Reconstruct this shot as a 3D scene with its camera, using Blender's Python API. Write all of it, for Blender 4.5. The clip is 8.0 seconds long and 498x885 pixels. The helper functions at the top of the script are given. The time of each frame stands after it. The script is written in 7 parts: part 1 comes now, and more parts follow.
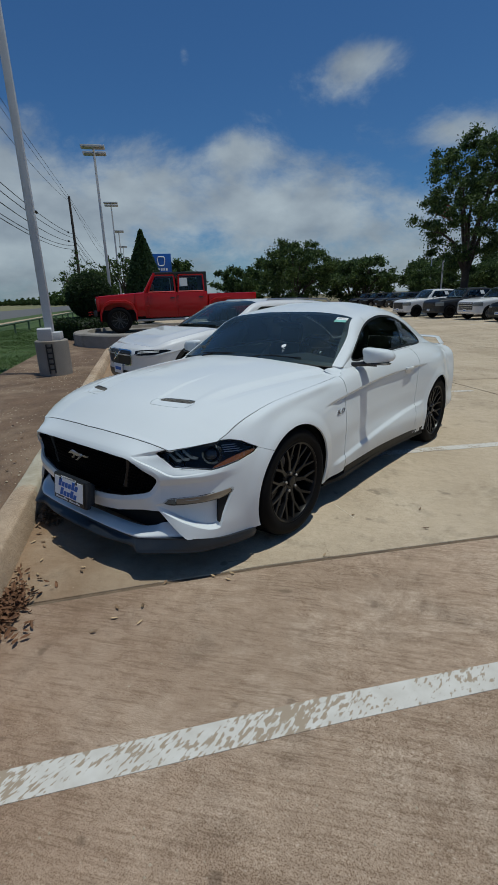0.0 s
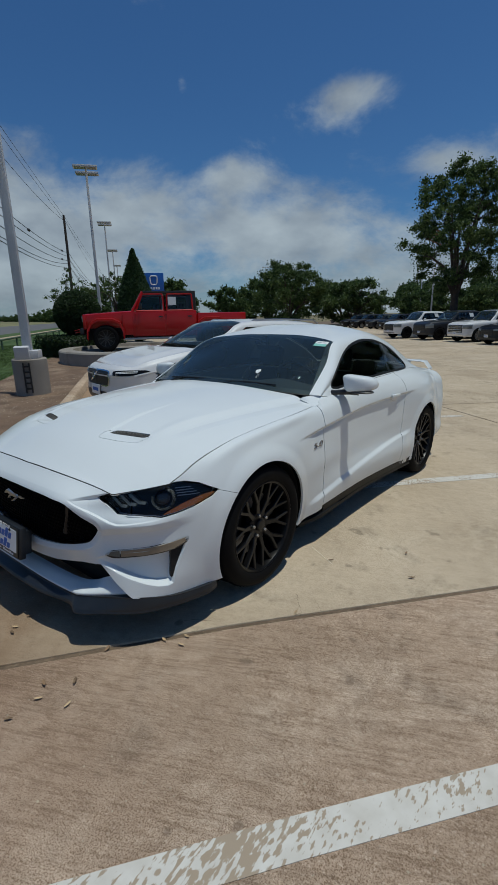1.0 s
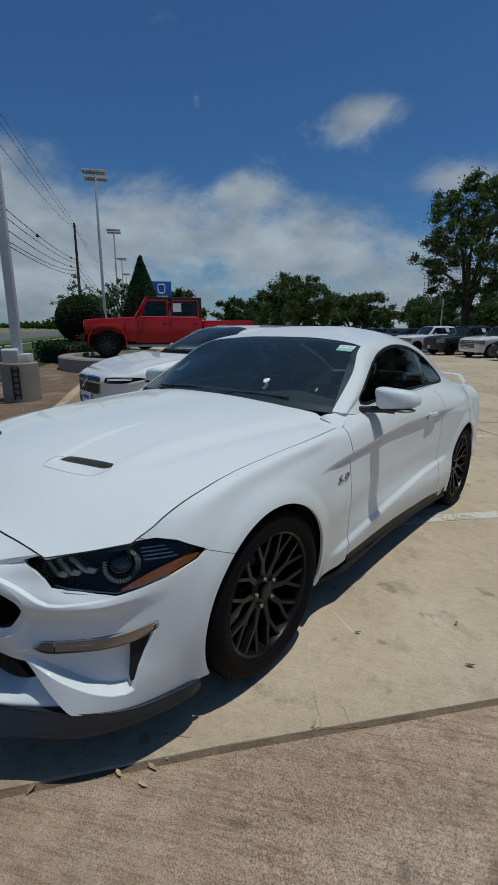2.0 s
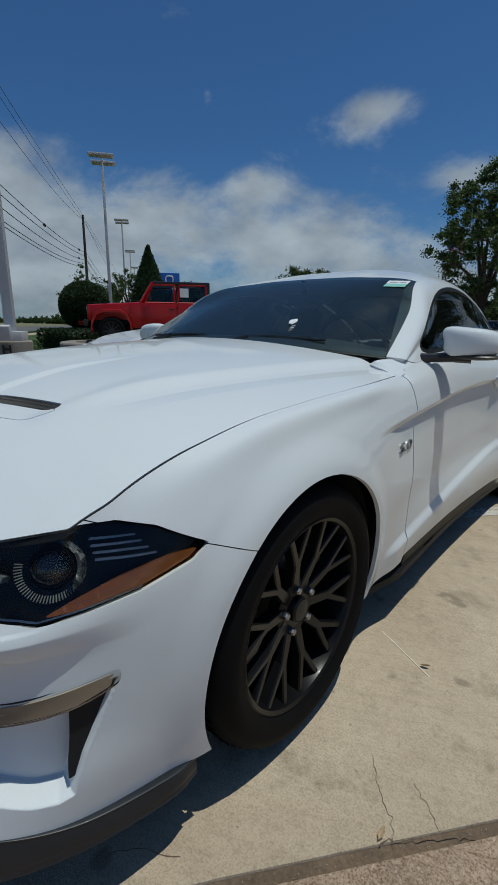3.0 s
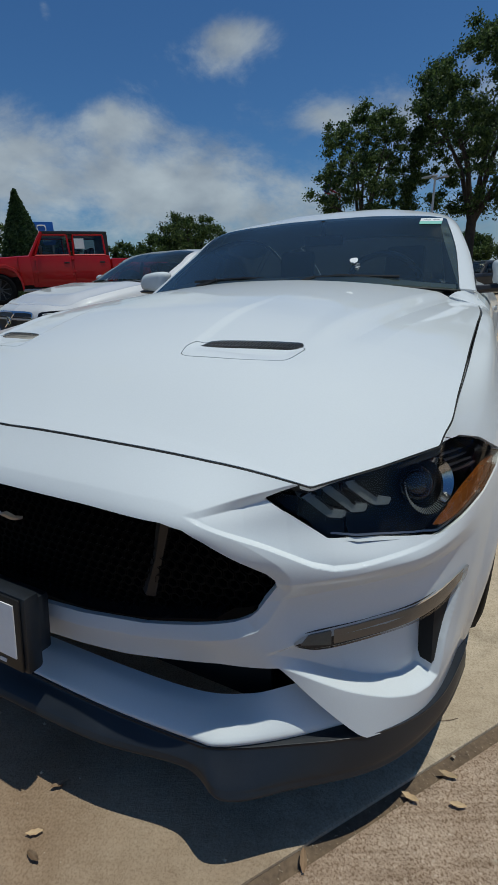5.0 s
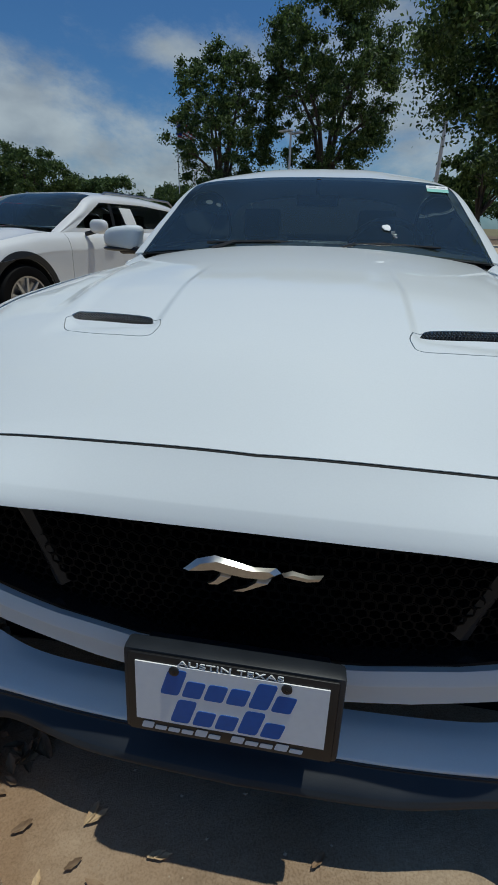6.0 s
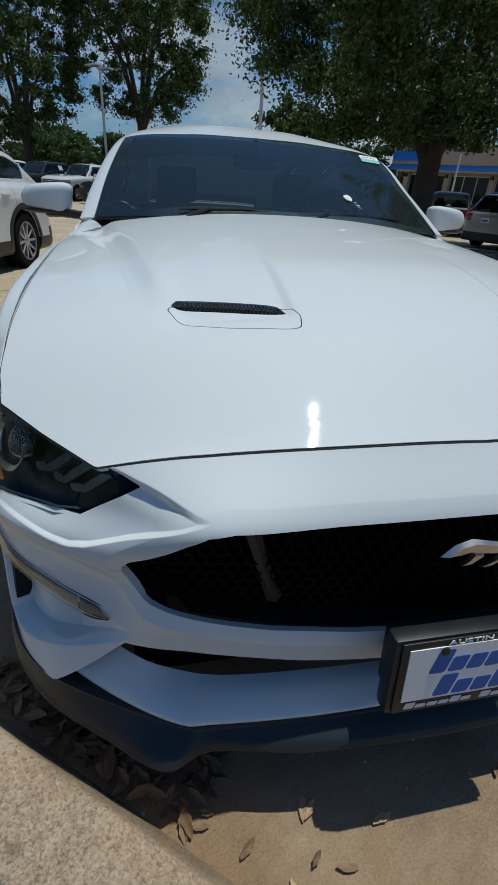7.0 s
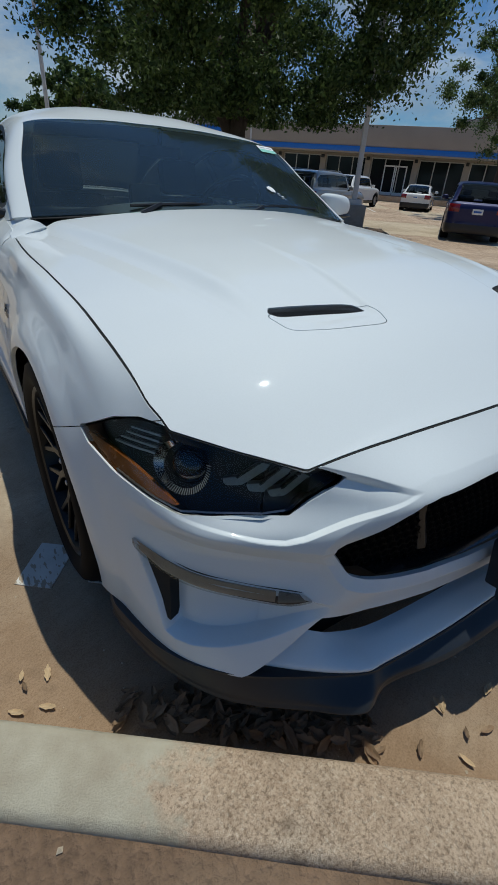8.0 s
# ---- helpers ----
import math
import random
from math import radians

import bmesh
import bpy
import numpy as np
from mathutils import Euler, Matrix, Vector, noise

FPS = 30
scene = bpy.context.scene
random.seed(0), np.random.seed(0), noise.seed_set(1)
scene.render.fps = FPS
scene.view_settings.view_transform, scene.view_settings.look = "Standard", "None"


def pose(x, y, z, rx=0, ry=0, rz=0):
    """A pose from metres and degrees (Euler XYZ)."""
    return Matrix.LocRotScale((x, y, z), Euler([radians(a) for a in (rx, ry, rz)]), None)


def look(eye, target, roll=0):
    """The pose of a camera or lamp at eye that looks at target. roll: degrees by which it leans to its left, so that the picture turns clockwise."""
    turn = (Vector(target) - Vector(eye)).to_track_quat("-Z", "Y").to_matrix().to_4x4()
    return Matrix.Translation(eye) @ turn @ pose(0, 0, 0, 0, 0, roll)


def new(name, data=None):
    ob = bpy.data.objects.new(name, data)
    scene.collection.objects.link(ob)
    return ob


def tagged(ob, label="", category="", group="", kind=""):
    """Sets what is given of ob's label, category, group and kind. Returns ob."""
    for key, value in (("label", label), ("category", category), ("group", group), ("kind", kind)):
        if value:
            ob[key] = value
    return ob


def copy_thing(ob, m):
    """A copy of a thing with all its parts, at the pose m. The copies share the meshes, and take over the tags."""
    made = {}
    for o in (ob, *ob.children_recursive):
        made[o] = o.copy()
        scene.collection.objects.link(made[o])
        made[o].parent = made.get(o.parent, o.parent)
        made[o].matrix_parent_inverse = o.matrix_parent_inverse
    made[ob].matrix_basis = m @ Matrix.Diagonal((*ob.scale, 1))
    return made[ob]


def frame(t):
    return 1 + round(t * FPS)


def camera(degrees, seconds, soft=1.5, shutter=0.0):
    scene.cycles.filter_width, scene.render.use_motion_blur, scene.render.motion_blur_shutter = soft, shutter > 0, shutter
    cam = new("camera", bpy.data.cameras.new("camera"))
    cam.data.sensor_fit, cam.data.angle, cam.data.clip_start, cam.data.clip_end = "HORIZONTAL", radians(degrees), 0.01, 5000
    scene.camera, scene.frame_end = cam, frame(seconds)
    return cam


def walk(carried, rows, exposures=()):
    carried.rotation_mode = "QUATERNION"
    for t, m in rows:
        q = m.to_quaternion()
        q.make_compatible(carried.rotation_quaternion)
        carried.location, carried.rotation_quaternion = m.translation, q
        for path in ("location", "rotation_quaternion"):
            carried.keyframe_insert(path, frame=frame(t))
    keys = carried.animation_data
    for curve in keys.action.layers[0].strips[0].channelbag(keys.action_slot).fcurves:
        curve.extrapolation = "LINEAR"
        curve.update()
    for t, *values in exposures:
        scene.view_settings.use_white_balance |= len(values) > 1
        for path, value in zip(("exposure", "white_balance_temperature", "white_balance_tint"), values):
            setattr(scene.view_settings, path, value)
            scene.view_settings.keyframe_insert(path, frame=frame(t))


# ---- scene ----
cam = camera(57.4, 8.0, soft=1.25)
PATH = [
    (0, (2.345, -2.145, 1.425), (1.129, -0.68, 0.813), -2.0),
    (0.5, (2.321, -1.936, 1.433), (1.11, -0.448, 0.866), -1.8),
    (1, (2.26, -1.794, 1.432), (1.057, -0.29, 0.895), -1.2),
    (1.5, (2.09, -1.582, 1.396), (0.883, -0.073, 0.88), -0.6),
    (1.7, (2.003, -1.462, 1.388), (0.787, 0.046, 0.891), -0.3),
    (2.8, (1.479, -0.891, 1.093), (0.236, 0.597, 0.602), 0.8),
    (3, (1.447, -0.865, 1.04), (0.199, 0.616, 0.538), 0.6),
    (3.5, (1.391, -0.928, 0.935), (0.147, 0.543, 0.396), 0.6),
    (4, (1.286, -1.13, 0.918), (0.121, 0.385, 0.329), 0.1),
    (4.5, (1.118, -1.3, 0.974), (0.108, 0.301, 0.328), -1.2),
    (5, (0.839, -1.349, 1.014), (-0.008, 0.324, 0.319), -1.9),
    (5.2, (0.683, -1.37, 1.03), (-0.071, 0.334, 0.303), -1.4),
    (6.3, (-0.11, -1.39, 1.06), (-0.183, 0.389, 0.149), 2.0),
    (6.5, (-0.226, -1.357, 1.051), (-0.166, 0.41, 0.115), 2.4),
    (7, (-0.53, -1.339, 1.086), (-0.145, 0.356, 0.096), 3.9),
    (7.5, (-0.842, -1.345, 1.126), (-0.154, 0.235, 0.11), 4.2),
    (8, (-1.087, -1.19, 1.125), (-0.097, 0.212, 0.099), 4.3),
]
walk(cam, [(t, look(eye, target, roll)) for t, eye, target, roll in PATH],
     exposures=((0.0, -0.62, 6200, 1.5), (3.0, -0.68, 6200, 1.5), (4.2, -0.66, 6320, 3.0), (5.0, -0.56, 6270, 2.0), (6.5, -0.53, 6270, 0.5), (7.2, -0.46, 6300, 1.0), (8.0, -0.44, 6300, 1.5)))

# ---- light ----
SUN = Vector((0.185, 0.105, 0.97)).normalized()
# direction, width, height and strength of the single clouds
CLOUDS = (((-.42, .83, .365), .095, .044, .26), ((-.61, .75, .262), .055, .036, .26), ((-.86, .47, .22), .24, .080, .21),
          ((-.65, .74, .16), .36, .050, .05), ((-.27, .925, .252), .11, .026, .20), ((-.65, .65, .393), .010, .022, .11),
          ((-.608, .676, .416), .008, .010, .10), ((.10, .96, .33), .12, .05, .16))
world = bpy.data.worlds.new("world")
scene.world = world
world.use_nodes = True


def build_sky():
    nt = world.node_tree
    nd, ln = nt.nodes, nt.links
    sky = nd.new("ShaderNodeTexSky")
    sky.sky_type, sky.sun_disc = "NISHITA", False
    sky.sun_elevation = math.asin(SUN.z)
    sky.sun_rotation = math.atan2(SUN.x, SUN.y)
    sky.air_density, sky.dust_density, sky.ozone_density = 1.0, 0.6, 2.0
    co = nd.new("ShaderNodeTexCoord")
    sep = nd.new("ShaderNodeSeparateXYZ")
    ln.new(co.outputs["Generated"], sep.inputs[0])

    def op(kind, a, b=None, c=None):
        n = nd.new("ShaderNodeMath")
        n.operation = kind
        for k, v in enumerate((a, b, c)):
            if v is None:
                continue
            if isinstance(v, (int, float)):
                n.inputs[k].default_value = v
            else:
                ln.new(v, n.inputs[k])
        return n.outputs[0]

    # heaped clouds, flatter towards the horizon
    comb = nd.new("ShaderNodeCombineXYZ")
    ln.new(sep.outputs["X"], comb.inputs[0]), ln.new(sep.outputs["Y"], comb.inputs[1])
    ln.new(op("MULTIPLY", op("POWER", op("MAXIMUM", sep.outputs["Z"], 0.0), 0.9), 1.7), comb.inputs[2])
    big = nd.new("ShaderNodeTexNoise")
    big.inputs["Scale"].default_value, big.inputs["Detail"].default_value, big.inputs["Roughness"].default_value = 3.1, 12, 0.63
    big.inputs["Distortion"].default_value = 0.25
    ln.new(comb.outputs[0], big.inputs["Vector"])
    # separate clouds: high wisps and a heaped head over the bank

    def cloud(direction, wide, high):
        d = Vector(direction).normalized()
        s = d.cross(Vector((0, 0, 1))).normalized()
        u = s.cross(d)
        vals = []
        for axis, size in ((s, wide), (u, high)):
            dot = nd.new("ShaderNodeVectorMath")
            dot.operation, dot.inputs[1].default_value = "DOT_PRODUCT", axis
            ln.new(co.outputs["Generated"], dot.inputs[0])
            vals.append(op("POWER", op("ABSOLUTE", op("DIVIDE", dot.outputs["Value"], size)), 2.0))
        front = nd.new("ShaderNodeVectorMath")
        front.operation, front.inputs[1].default_value = "DOT_PRODUCT", d
        ln.new(co.outputs["Generated"], front.inputs[0])
        near = op("GREATER_THAN", front.outputs["Value"], 0.5)
        return op("MULTIPLY", near, op("EXPONENT", op("MULTIPLY", op("ADD", *vals), -1.0)))
    low = op("MULTIPLY", op("SUBTRACT", 0.335, sep.outputs["Z"]), 1.25)  # more cloud towards the horizon
    dens = op("ADD", big.outputs["Fac"], op("MINIMUM", op("MAXIMUM", low, -0.07), 0.22))
    fill_cloud = op("MULTIPLY", op("MAXIMUM", op("SUBTRACT", sep.outputs["Z"], 0.62), 0.0), 0.62)  # unseen thin cloud overhead, added to whiten the fill light
    dens = op("ADD", dens, fill_cloud)
    for direction, wide, high, gain in CLOUDS:
        dens = op("ADD", dens, op("MULTIPLY", cloud(direction, wide, high), gain))
    ramp = nd.new("ShaderNodeMapRange")
    ramp.interpolation_type = "SMOOTHSTEP"
    ramp.inputs[1].default_value, ramp.inputs[2].default_value = 0.565, 0.83
    ln.new(dens, ramp.inputs[0])
    small = nd.new("ShaderNodeTexNoise")
    small.inputs["Scale"].default_value, small.inputs["Detail"].default_value = 7.5, 9
    ln.new(comb.outputs[0], small.inputs["Vector"])
    tone = nd.new("ShaderNodeMixRGB")
    tone.inputs[1].default_value, tone.inputs[2].default_value = (4.9, 5.35, 6.1, 1), (8.6, 9.2, 9.8, 1)
    lit = nd.new("ShaderNodeMapRange")
    lit.inputs[1].default_value, lit.inputs[2].default_value = 0.33, 0.68
    ln.new(small.outputs["Fac"], lit.inputs[0]), ln.new(lit.outputs[0], tone.inputs[0])
    tint = nd.new("ShaderNodeMixRGB")
    tint.blend_type, tint.inputs[0].default_value, tint.inputs[2].default_value = "MULTIPLY", 1.0, (0.52, 0.85, 1.24, 1)
    ln.new(sky.outputs[0], tint.inputs[1])
    mix = nd.new("ShaderNodeMixRGB")
    ln.new(op("MULTIPLY", ramp.outputs[0], 0.85), mix.inputs[0])
    ln.new(tint.outputs[0], mix.inputs[1]), ln.new(tone.outputs[0], mix.inputs[2])
    bg = nd["Background"]
    bg.inputs["Strength"].default_value = 0.080
    ln.new(mix.outputs[0], bg.inputs["Color"])


build_sky()
sun = new("sun", bpy.data.lights.new("sun", "SUN"))
sun.data.energy, sun.data.angle, sun.data.color = 3.9, radians(0.53), (1.0, 0.95, 0.87)
sun.matrix_world = look(SUN * 50, (0, 0, 0))

# ---- materials ----
def mat(name, col, rough=0.5, metal=0.0, var=0.12, scale=6.0, fine=90.0, bump=0.0, dist=0.002, coat=0.0, spec=0.5,
        stain=None, stain_at=0.62, each=0.0, rvar=0.08, coords="Object"):
    """Procedural surface: two scales of tone, roughness wear, fine relief and, if asked, stains of another colour."""
    m = bpy.data.materials.new(name)
    m.use_nodes = True
    nd, ln = m.node_tree.nodes, m.node_tree.links
    b = nd["Principled BSDF"]
    b.inputs["Roughness"].default_value, b.inputs["Metallic"].default_value = rough, metal
    b.inputs["Coat Weight"].default_value, b.inputs["Specular IOR Level"].default_value = coat, spec
    b.inputs["Coat Roughness"].default_value = 0.025
    co = nd.new("ShaderNodeTexCoord")
    n1, n2 = nd.new("ShaderNodeTexNoise"), nd.new("ShaderNodeTexNoise")
    for n, s, d in ((n1, scale, 5), (n2, fine, 4)):
        n.inputs["Scale"].default_value, n.inputs["Detail"].default_value = s, d
        ln.new(co.outputs[coords], n.inputs["Vector"])
    add = nd.new("ShaderNodeMath")
    add.operation = "ADD"
    ln.new(n1.outputs["Fac"], add.inputs[0]), ln.new(n2.outputs["Fac"], add.inputs[1])
    out = add.outputs[0]
    if each:
        info = nd.new("ShaderNodeObjectInfo")
        mr = nd.new("ShaderNodeMapRange")
        mr.inputs[3].default_value, mr.inputs[4].default_value = -each, each
        ln.new(info.outputs["Random"], mr.inputs[0])
        ad2 = nd.new("ShaderNodeMath")
        ln.new(out, ad2.inputs[0]), ln.new(mr.outputs[0], ad2.inputs[1])
        out = ad2.outputs[0]
    rng = nd.new("ShaderNodeMapRange")
    rng.inputs[1].default_value, rng.inputs[2].default_value = 0.65, 1.35
    rng.clamp = False
    ln.new(out, rng.inputs[0])
    mix = nd.new("ShaderNodeMixRGB")
    mix.inputs[1].default_value = (*[c * (1 - var) for c in col], 1)
    mix.inputs[2].default_value = (*[min(0.95, c * (1 + var)) for c in col], 1)
    ln.new(rng.outputs[0], mix.inputs[0])
    col_out = mix.outputs[0]
    if stain:
        n3 = nd.new("ShaderNodeTexNoise")
        n3.inputs["Scale"].default_value, n3.inputs["Detail"].default_value, n3.inputs["Roughness"].default_value = scale * 0.45, 7, 0.62
        ln.new(co.outputs[coords], n3.inputs["Vector"])
        r3 = nd.new("ShaderNodeMapRange")
        r3.inputs[1].default_value, r3.inputs[2].default_value = stain_at - 0.09, stain_at + 0.09
        ln.new(n3.outputs["Fac"], r3.inputs[0])
        mx = nd.new("ShaderNodeMixRGB")
        ln.new(r3.outputs[0], mx.inputs[0]), ln.new(col_out, mx.inputs[1])
        mx.inputs[2].default_value = (*stain, 1)
        col_out = mx.outputs[0]
    ln.new(col_out, b.inputs["Base Color"])
    if rvar:
        rr = nd.new("ShaderNodeMapRange")
        rr.inputs[3].default_value, rr.inputs[4].default_value = max(0.0, rough - rvar), min(1.0, rough + rvar)
        ln.new(n1.outputs["Fac"], rr.inputs[0]), ln.new(rr.outputs[0], b.inputs["Roughness"])
    if bump:
        bp = nd.new("ShaderNodeBump")
        bp.inputs["Strength"].default_value, bp.inputs["Distance"].default_value = bump, dist
        ln.new(add.outputs[0], bp.inputs["Height"]), ln.new(bp.outputs[0], b.inputs["Normal"])
    return m


def glass_mat(name, tint, rough=0.0, ior=1.52, film=0.0):
    """Clear or tinted pane: glossy coat over a see-through body."""
    m = bpy.data.materials.new(name)
    m.use_nodes = True
    nd, ln = m.node_tree.nodes, m.node_tree.links
    nd.remove(nd["Principled BSDF"])
    tr, gl, mx, fr = (nd.new(k) for k in ("ShaderNodeBsdfTransparent", "ShaderNodeBsdfGlossy", "ShaderNodeMixShader", "ShaderNodeFresnel"))
    tr.inputs[0].default_value = (*tint, 1)
    gl.inputs["Roughness"].default_value = rough
    fr.inputs[0].default_value = ior
    ln.new(fr.outputs[0], mx.inputs[0]), ln.new(tr.outputs[0], mx.inputs[1]), ln.new(gl.outputs[0], mx.inputs[2])
    out = mx.outputs[0]
    if film:  # thin dust, tinted teal to paint the sky's sheen on the pane
        df, m2 = nd.new("ShaderNodeBsdfDiffuse"), nd.new("ShaderNodeMixShader")
        df.inputs[0].default_value, m2.inputs[0].default_value = (0.42, 0.62, 0.70, 1), film
        ln.new(out, m2.inputs[1]), ln.new(df.outputs[0], m2.inputs[2])
        out = m2.outputs[0]
    ln.new(out, nd["Material Output"].inputs[0])
    return m


WHITE = mat("white_paint", (0.715, 0.750, 0.760), 0.55, 0, 0.02, 3, 300, coat=0.7, spec=0.15, rvar=0.04)
BLACK = mat("black_plastic", (0.014, 0.014, 0.015), 0.42, 0, 0.2, 30, 400, 0.1, 0.0004)
GLOSSBLACK = mat("gloss_black", (0.008, 0.008, 0.009), 0.12, 0, 0.1, 20, 300, coat=0.6)
SPLIT = mat("textured_black_plastic", (0.015, 0.0185, 0.024), 0.40, 0, 0.25, 14, 500, 0.25, 0.0005, spec=.45)
SKIRT = mat("satin_black_skirt", (0.007, 0.0075, 0.009), 0.5, 0, 0.25, 14, 500, 0.2, 0.0005, spec=.2)
# near-black for undersides; also paints the shade in openings and gaps
DARK = mat("dark_underside_and_gaps", (0.006, 0.006, 0.006), 0.8, 0, 0.2)
RUBBER = mat("tyre_rubber", (0.0055, 0.0055, 0.006), 0.7, 0, 0.25, 12, 200, 0.2, 0.0006, stain=(0.012, 0.0115, 0.011), stain_at=0.72, spec=.1)
RIM = mat("dark_alloy", (0.006, 0.006, 0.0065), 0.34, 0.0, 0.2, 10, 200, coat=0.12, spec=.2)
CHROME = mat("chrome", (0.72, 0.72, 0.73), 0.12, 1.0, 0.05, 20, 200)
STEEL = mat("brushed_steel", (0.35, 0.35, 0.36), 0.35, 1.0, 0.1, 20, 300)
GREYPAINT = mat("pole_paint", (0.55, 0.55, 0.56), 0.5, 0.0, 0.1, 3, 60, 0.1, 0.001, stain=(0.33, 0.32, 0.31), stain_at=0.68)
AMBER = mat("amber_reflector", (0.21, 0.068, 0.012), 0.25, 0, 0.25, 60, 200, coat=0.6)
FOGAMBER = mat("amber_lamp_lens", (0.46, 0.36, 0.265), 0.2, 0.0, 0.08, 12, 60, coat=0.8)
LAMPGREY = mat("frosted_lamp_bar", (0.19, 0.205, 0.20), 0.3, 0.1, 0.15, 40, 200, coat=0.6)
CLOTH = mat("dark_upholstery", (0.02, 0.02, 0.022), 0.85, 0, 0.3, 30, 400, 0.2, 0.001)
PAPER = mat("white_paper", (0.78, 0.79, 0.78), 0.7, 0, 0.05)
TEAL = mat("teal_paper", (0.25, 0.58, 0.50), 0.7, 0, 0.05)
BLUE = mat("blue_ink", (0.015, 0.115, 0.46), 0.4, 0, 0.1)
LAMPBLACK = mat("lamp_housing_black", (0.004, 0.004, 0.0045), 0.35, 0, 0.2, 30, 300, spec=.25)
GRILLEBLACK = mat("grille_black", (0.003, 0.003, 0.003), 0.65, 0, 0.2, spec=0.12)
# ---- the lot ----
AX, BX = Vector((0.79, -0.613, 0)), Vector((0.613, 0.79, 0))
FALL_FROM, FALL_TO, FALL = 0.3, 12.0, 0.035   # the paving drains away from the kerb


def fall(b):
    return -FALL * (min(max(b, FALL_FROM), FALL_TO) - FALL_FROM)


def lot(a, b, z=0.0):
    """A place in the lot: a metres along the kerb, b metres out from it."""
    return AX * a + BX * b + Vector((0, 0, z + fall(b)))


def stand(x, y, z=0.0):
    """A place on the paving under (x, y)."""
    return Vector((x, y, z + fall(x * BX.x + y * BX.y)))


def sag(bm):
    """Bends a flat piece of paving to the fall of the lot."""
    for b in (FALL_FROM, FALL_TO):
        bmesh.ops.bisect_plane(bm, geom=bm.verts[:] + bm.edges[:] + bm.faces[:], plane_co=BX * b, plane_no=BX)
    for v in bm.verts:
        v.co.z += fall(v.co.dot(BX))


LOT = Matrix(((AX.x, BX.x, 0, 0), (AX.y, BX.y, 0, 0), (0, 0, 1, 0), (0, 0, 0, 1)))


def box(bm, x0, x1, y0, y1, z0, z1, bevel=0.0, m=None):
    r = bmesh.ops.create_cube(bm, size=1.0)
    vs = r["verts"]
    for v in vs:
        v.co = Vector((x0 + (v.co.x + 0.5) * (x1 - x0), y0 + (v.co.y + 0.5) * (y1 - y0), z0 + (v.co.z + 0.5) * (z1 - z0)))
    if bevel:
        es = list({e for v in vs for e in v.link_edges})
        r = bmesh.ops.bevel(bm, geom=es, offset=bevel, segments=2, affect="EDGES", profile=0.6)
        vs = list({v for f in r["faces"] for v in f.verts} | {v for v in vs if v.is_valid})
    if m is not None:
        bmesh.ops.transform(bm, matrix=m, verts=[v for v in vs if v.is_valid])
    return vs


def link(name, bm, material, parent=None, label="", smooth=None):
    """One bmesh as one object; smooth: edges flatter than that many degrees are shaded smooth."""
    me = bpy.data.meshes.new(name)
    bm.to_mesh(me)
    bm.free()
    if material:
        for m in (material if isinstance(material, (list, tuple)) else (material,)):
            me.materials.append(m)
    if smooth:
        me.shade_smooth()
        me.set_sharp_from_angle(angle=radians(smooth))
    ob = new(name, me)
    if parent:
        ob.parent = parent
    if label:
        ob["label"] = label
    return ob


def part(name, bm, material, parent, label="", smooth=40):
    return link(name, bm, material, parent, label, smooth)


def thing(name, label, category, at=None, group="", kind=""):
    ob = new(name)
    ob.empty_display_size = 0.1
    if at is not None:
        ob.matrix_world = at
    return tagged(ob, label, category, group, kind)


bm = bmesh.new()
bmesh.ops.create_grid(bm, x_segments=2, y_segments=2, size=2500)
for v in bm.verts:
    v.co.z = -0.75
GRASSY = mat("field_ground", (0.16, 0.14, 0.065), 0.95, 0, 0.35, 0.2, 3, stain=(0.20, 0.16, 0.085), stain_at=0.55)
tagged(link("ground", bm, GRASSY), "dry grassy field ground reaching the horizon", "ground", kind="structure")


# ---- lofted sheet metal ----
def spline(pts, n_or_t, closed=False):
    """Catmull-Rom through control points; rows of any width. n_or_t: parameters from 0 to len-1."""
    p = np.asarray(pts, float)
    t = np.asarray(n_or_t, float)
    k = np.clip(np.floor(t).astype(int), 0, len(p) - 2)
    f = (t - k).reshape(-1, *([1] * (p.ndim - 1)))
    a, b = p[k], p[k + 1]
    pm = np.where((k > 0).reshape(f.shape), p[np.maximum(k - 1, 0)], 2 * a - b)
    pn = np.where((k < len(p) - 2).reshape(f.shape), p[np.minimum(k + 2, len(p) - 1)], 2 * b - a)
    return 0.5 * (2 * a + (b - pm) * f + (2 * pm - 5 * a + 4 * b - pn) * f ** 2 + (3 * a - pm - 3 * b + pn) * f ** 3)


class Sheet:
    """A smooth surface over parameters (u, v), from a function of two arrays."""

    def __init__(self, fn, sign=1, reach=2e-3):
        self.fn, self.sign, self.reach = fn, sign, reach

    def at(self, u, v):
        return self.fn(np.asarray(u, float), np.asarray(v, float))

    def normal(self, u, v):
        e = self.reach
        n = np.cross(self.at(u + e, v) - self.at(u - e, v), self.at(u, v + e) - self.at(u, v - e))
        return self.sign * n / np.maximum(np.linalg.norm(n, axis=1), 1e-9)[:, None]


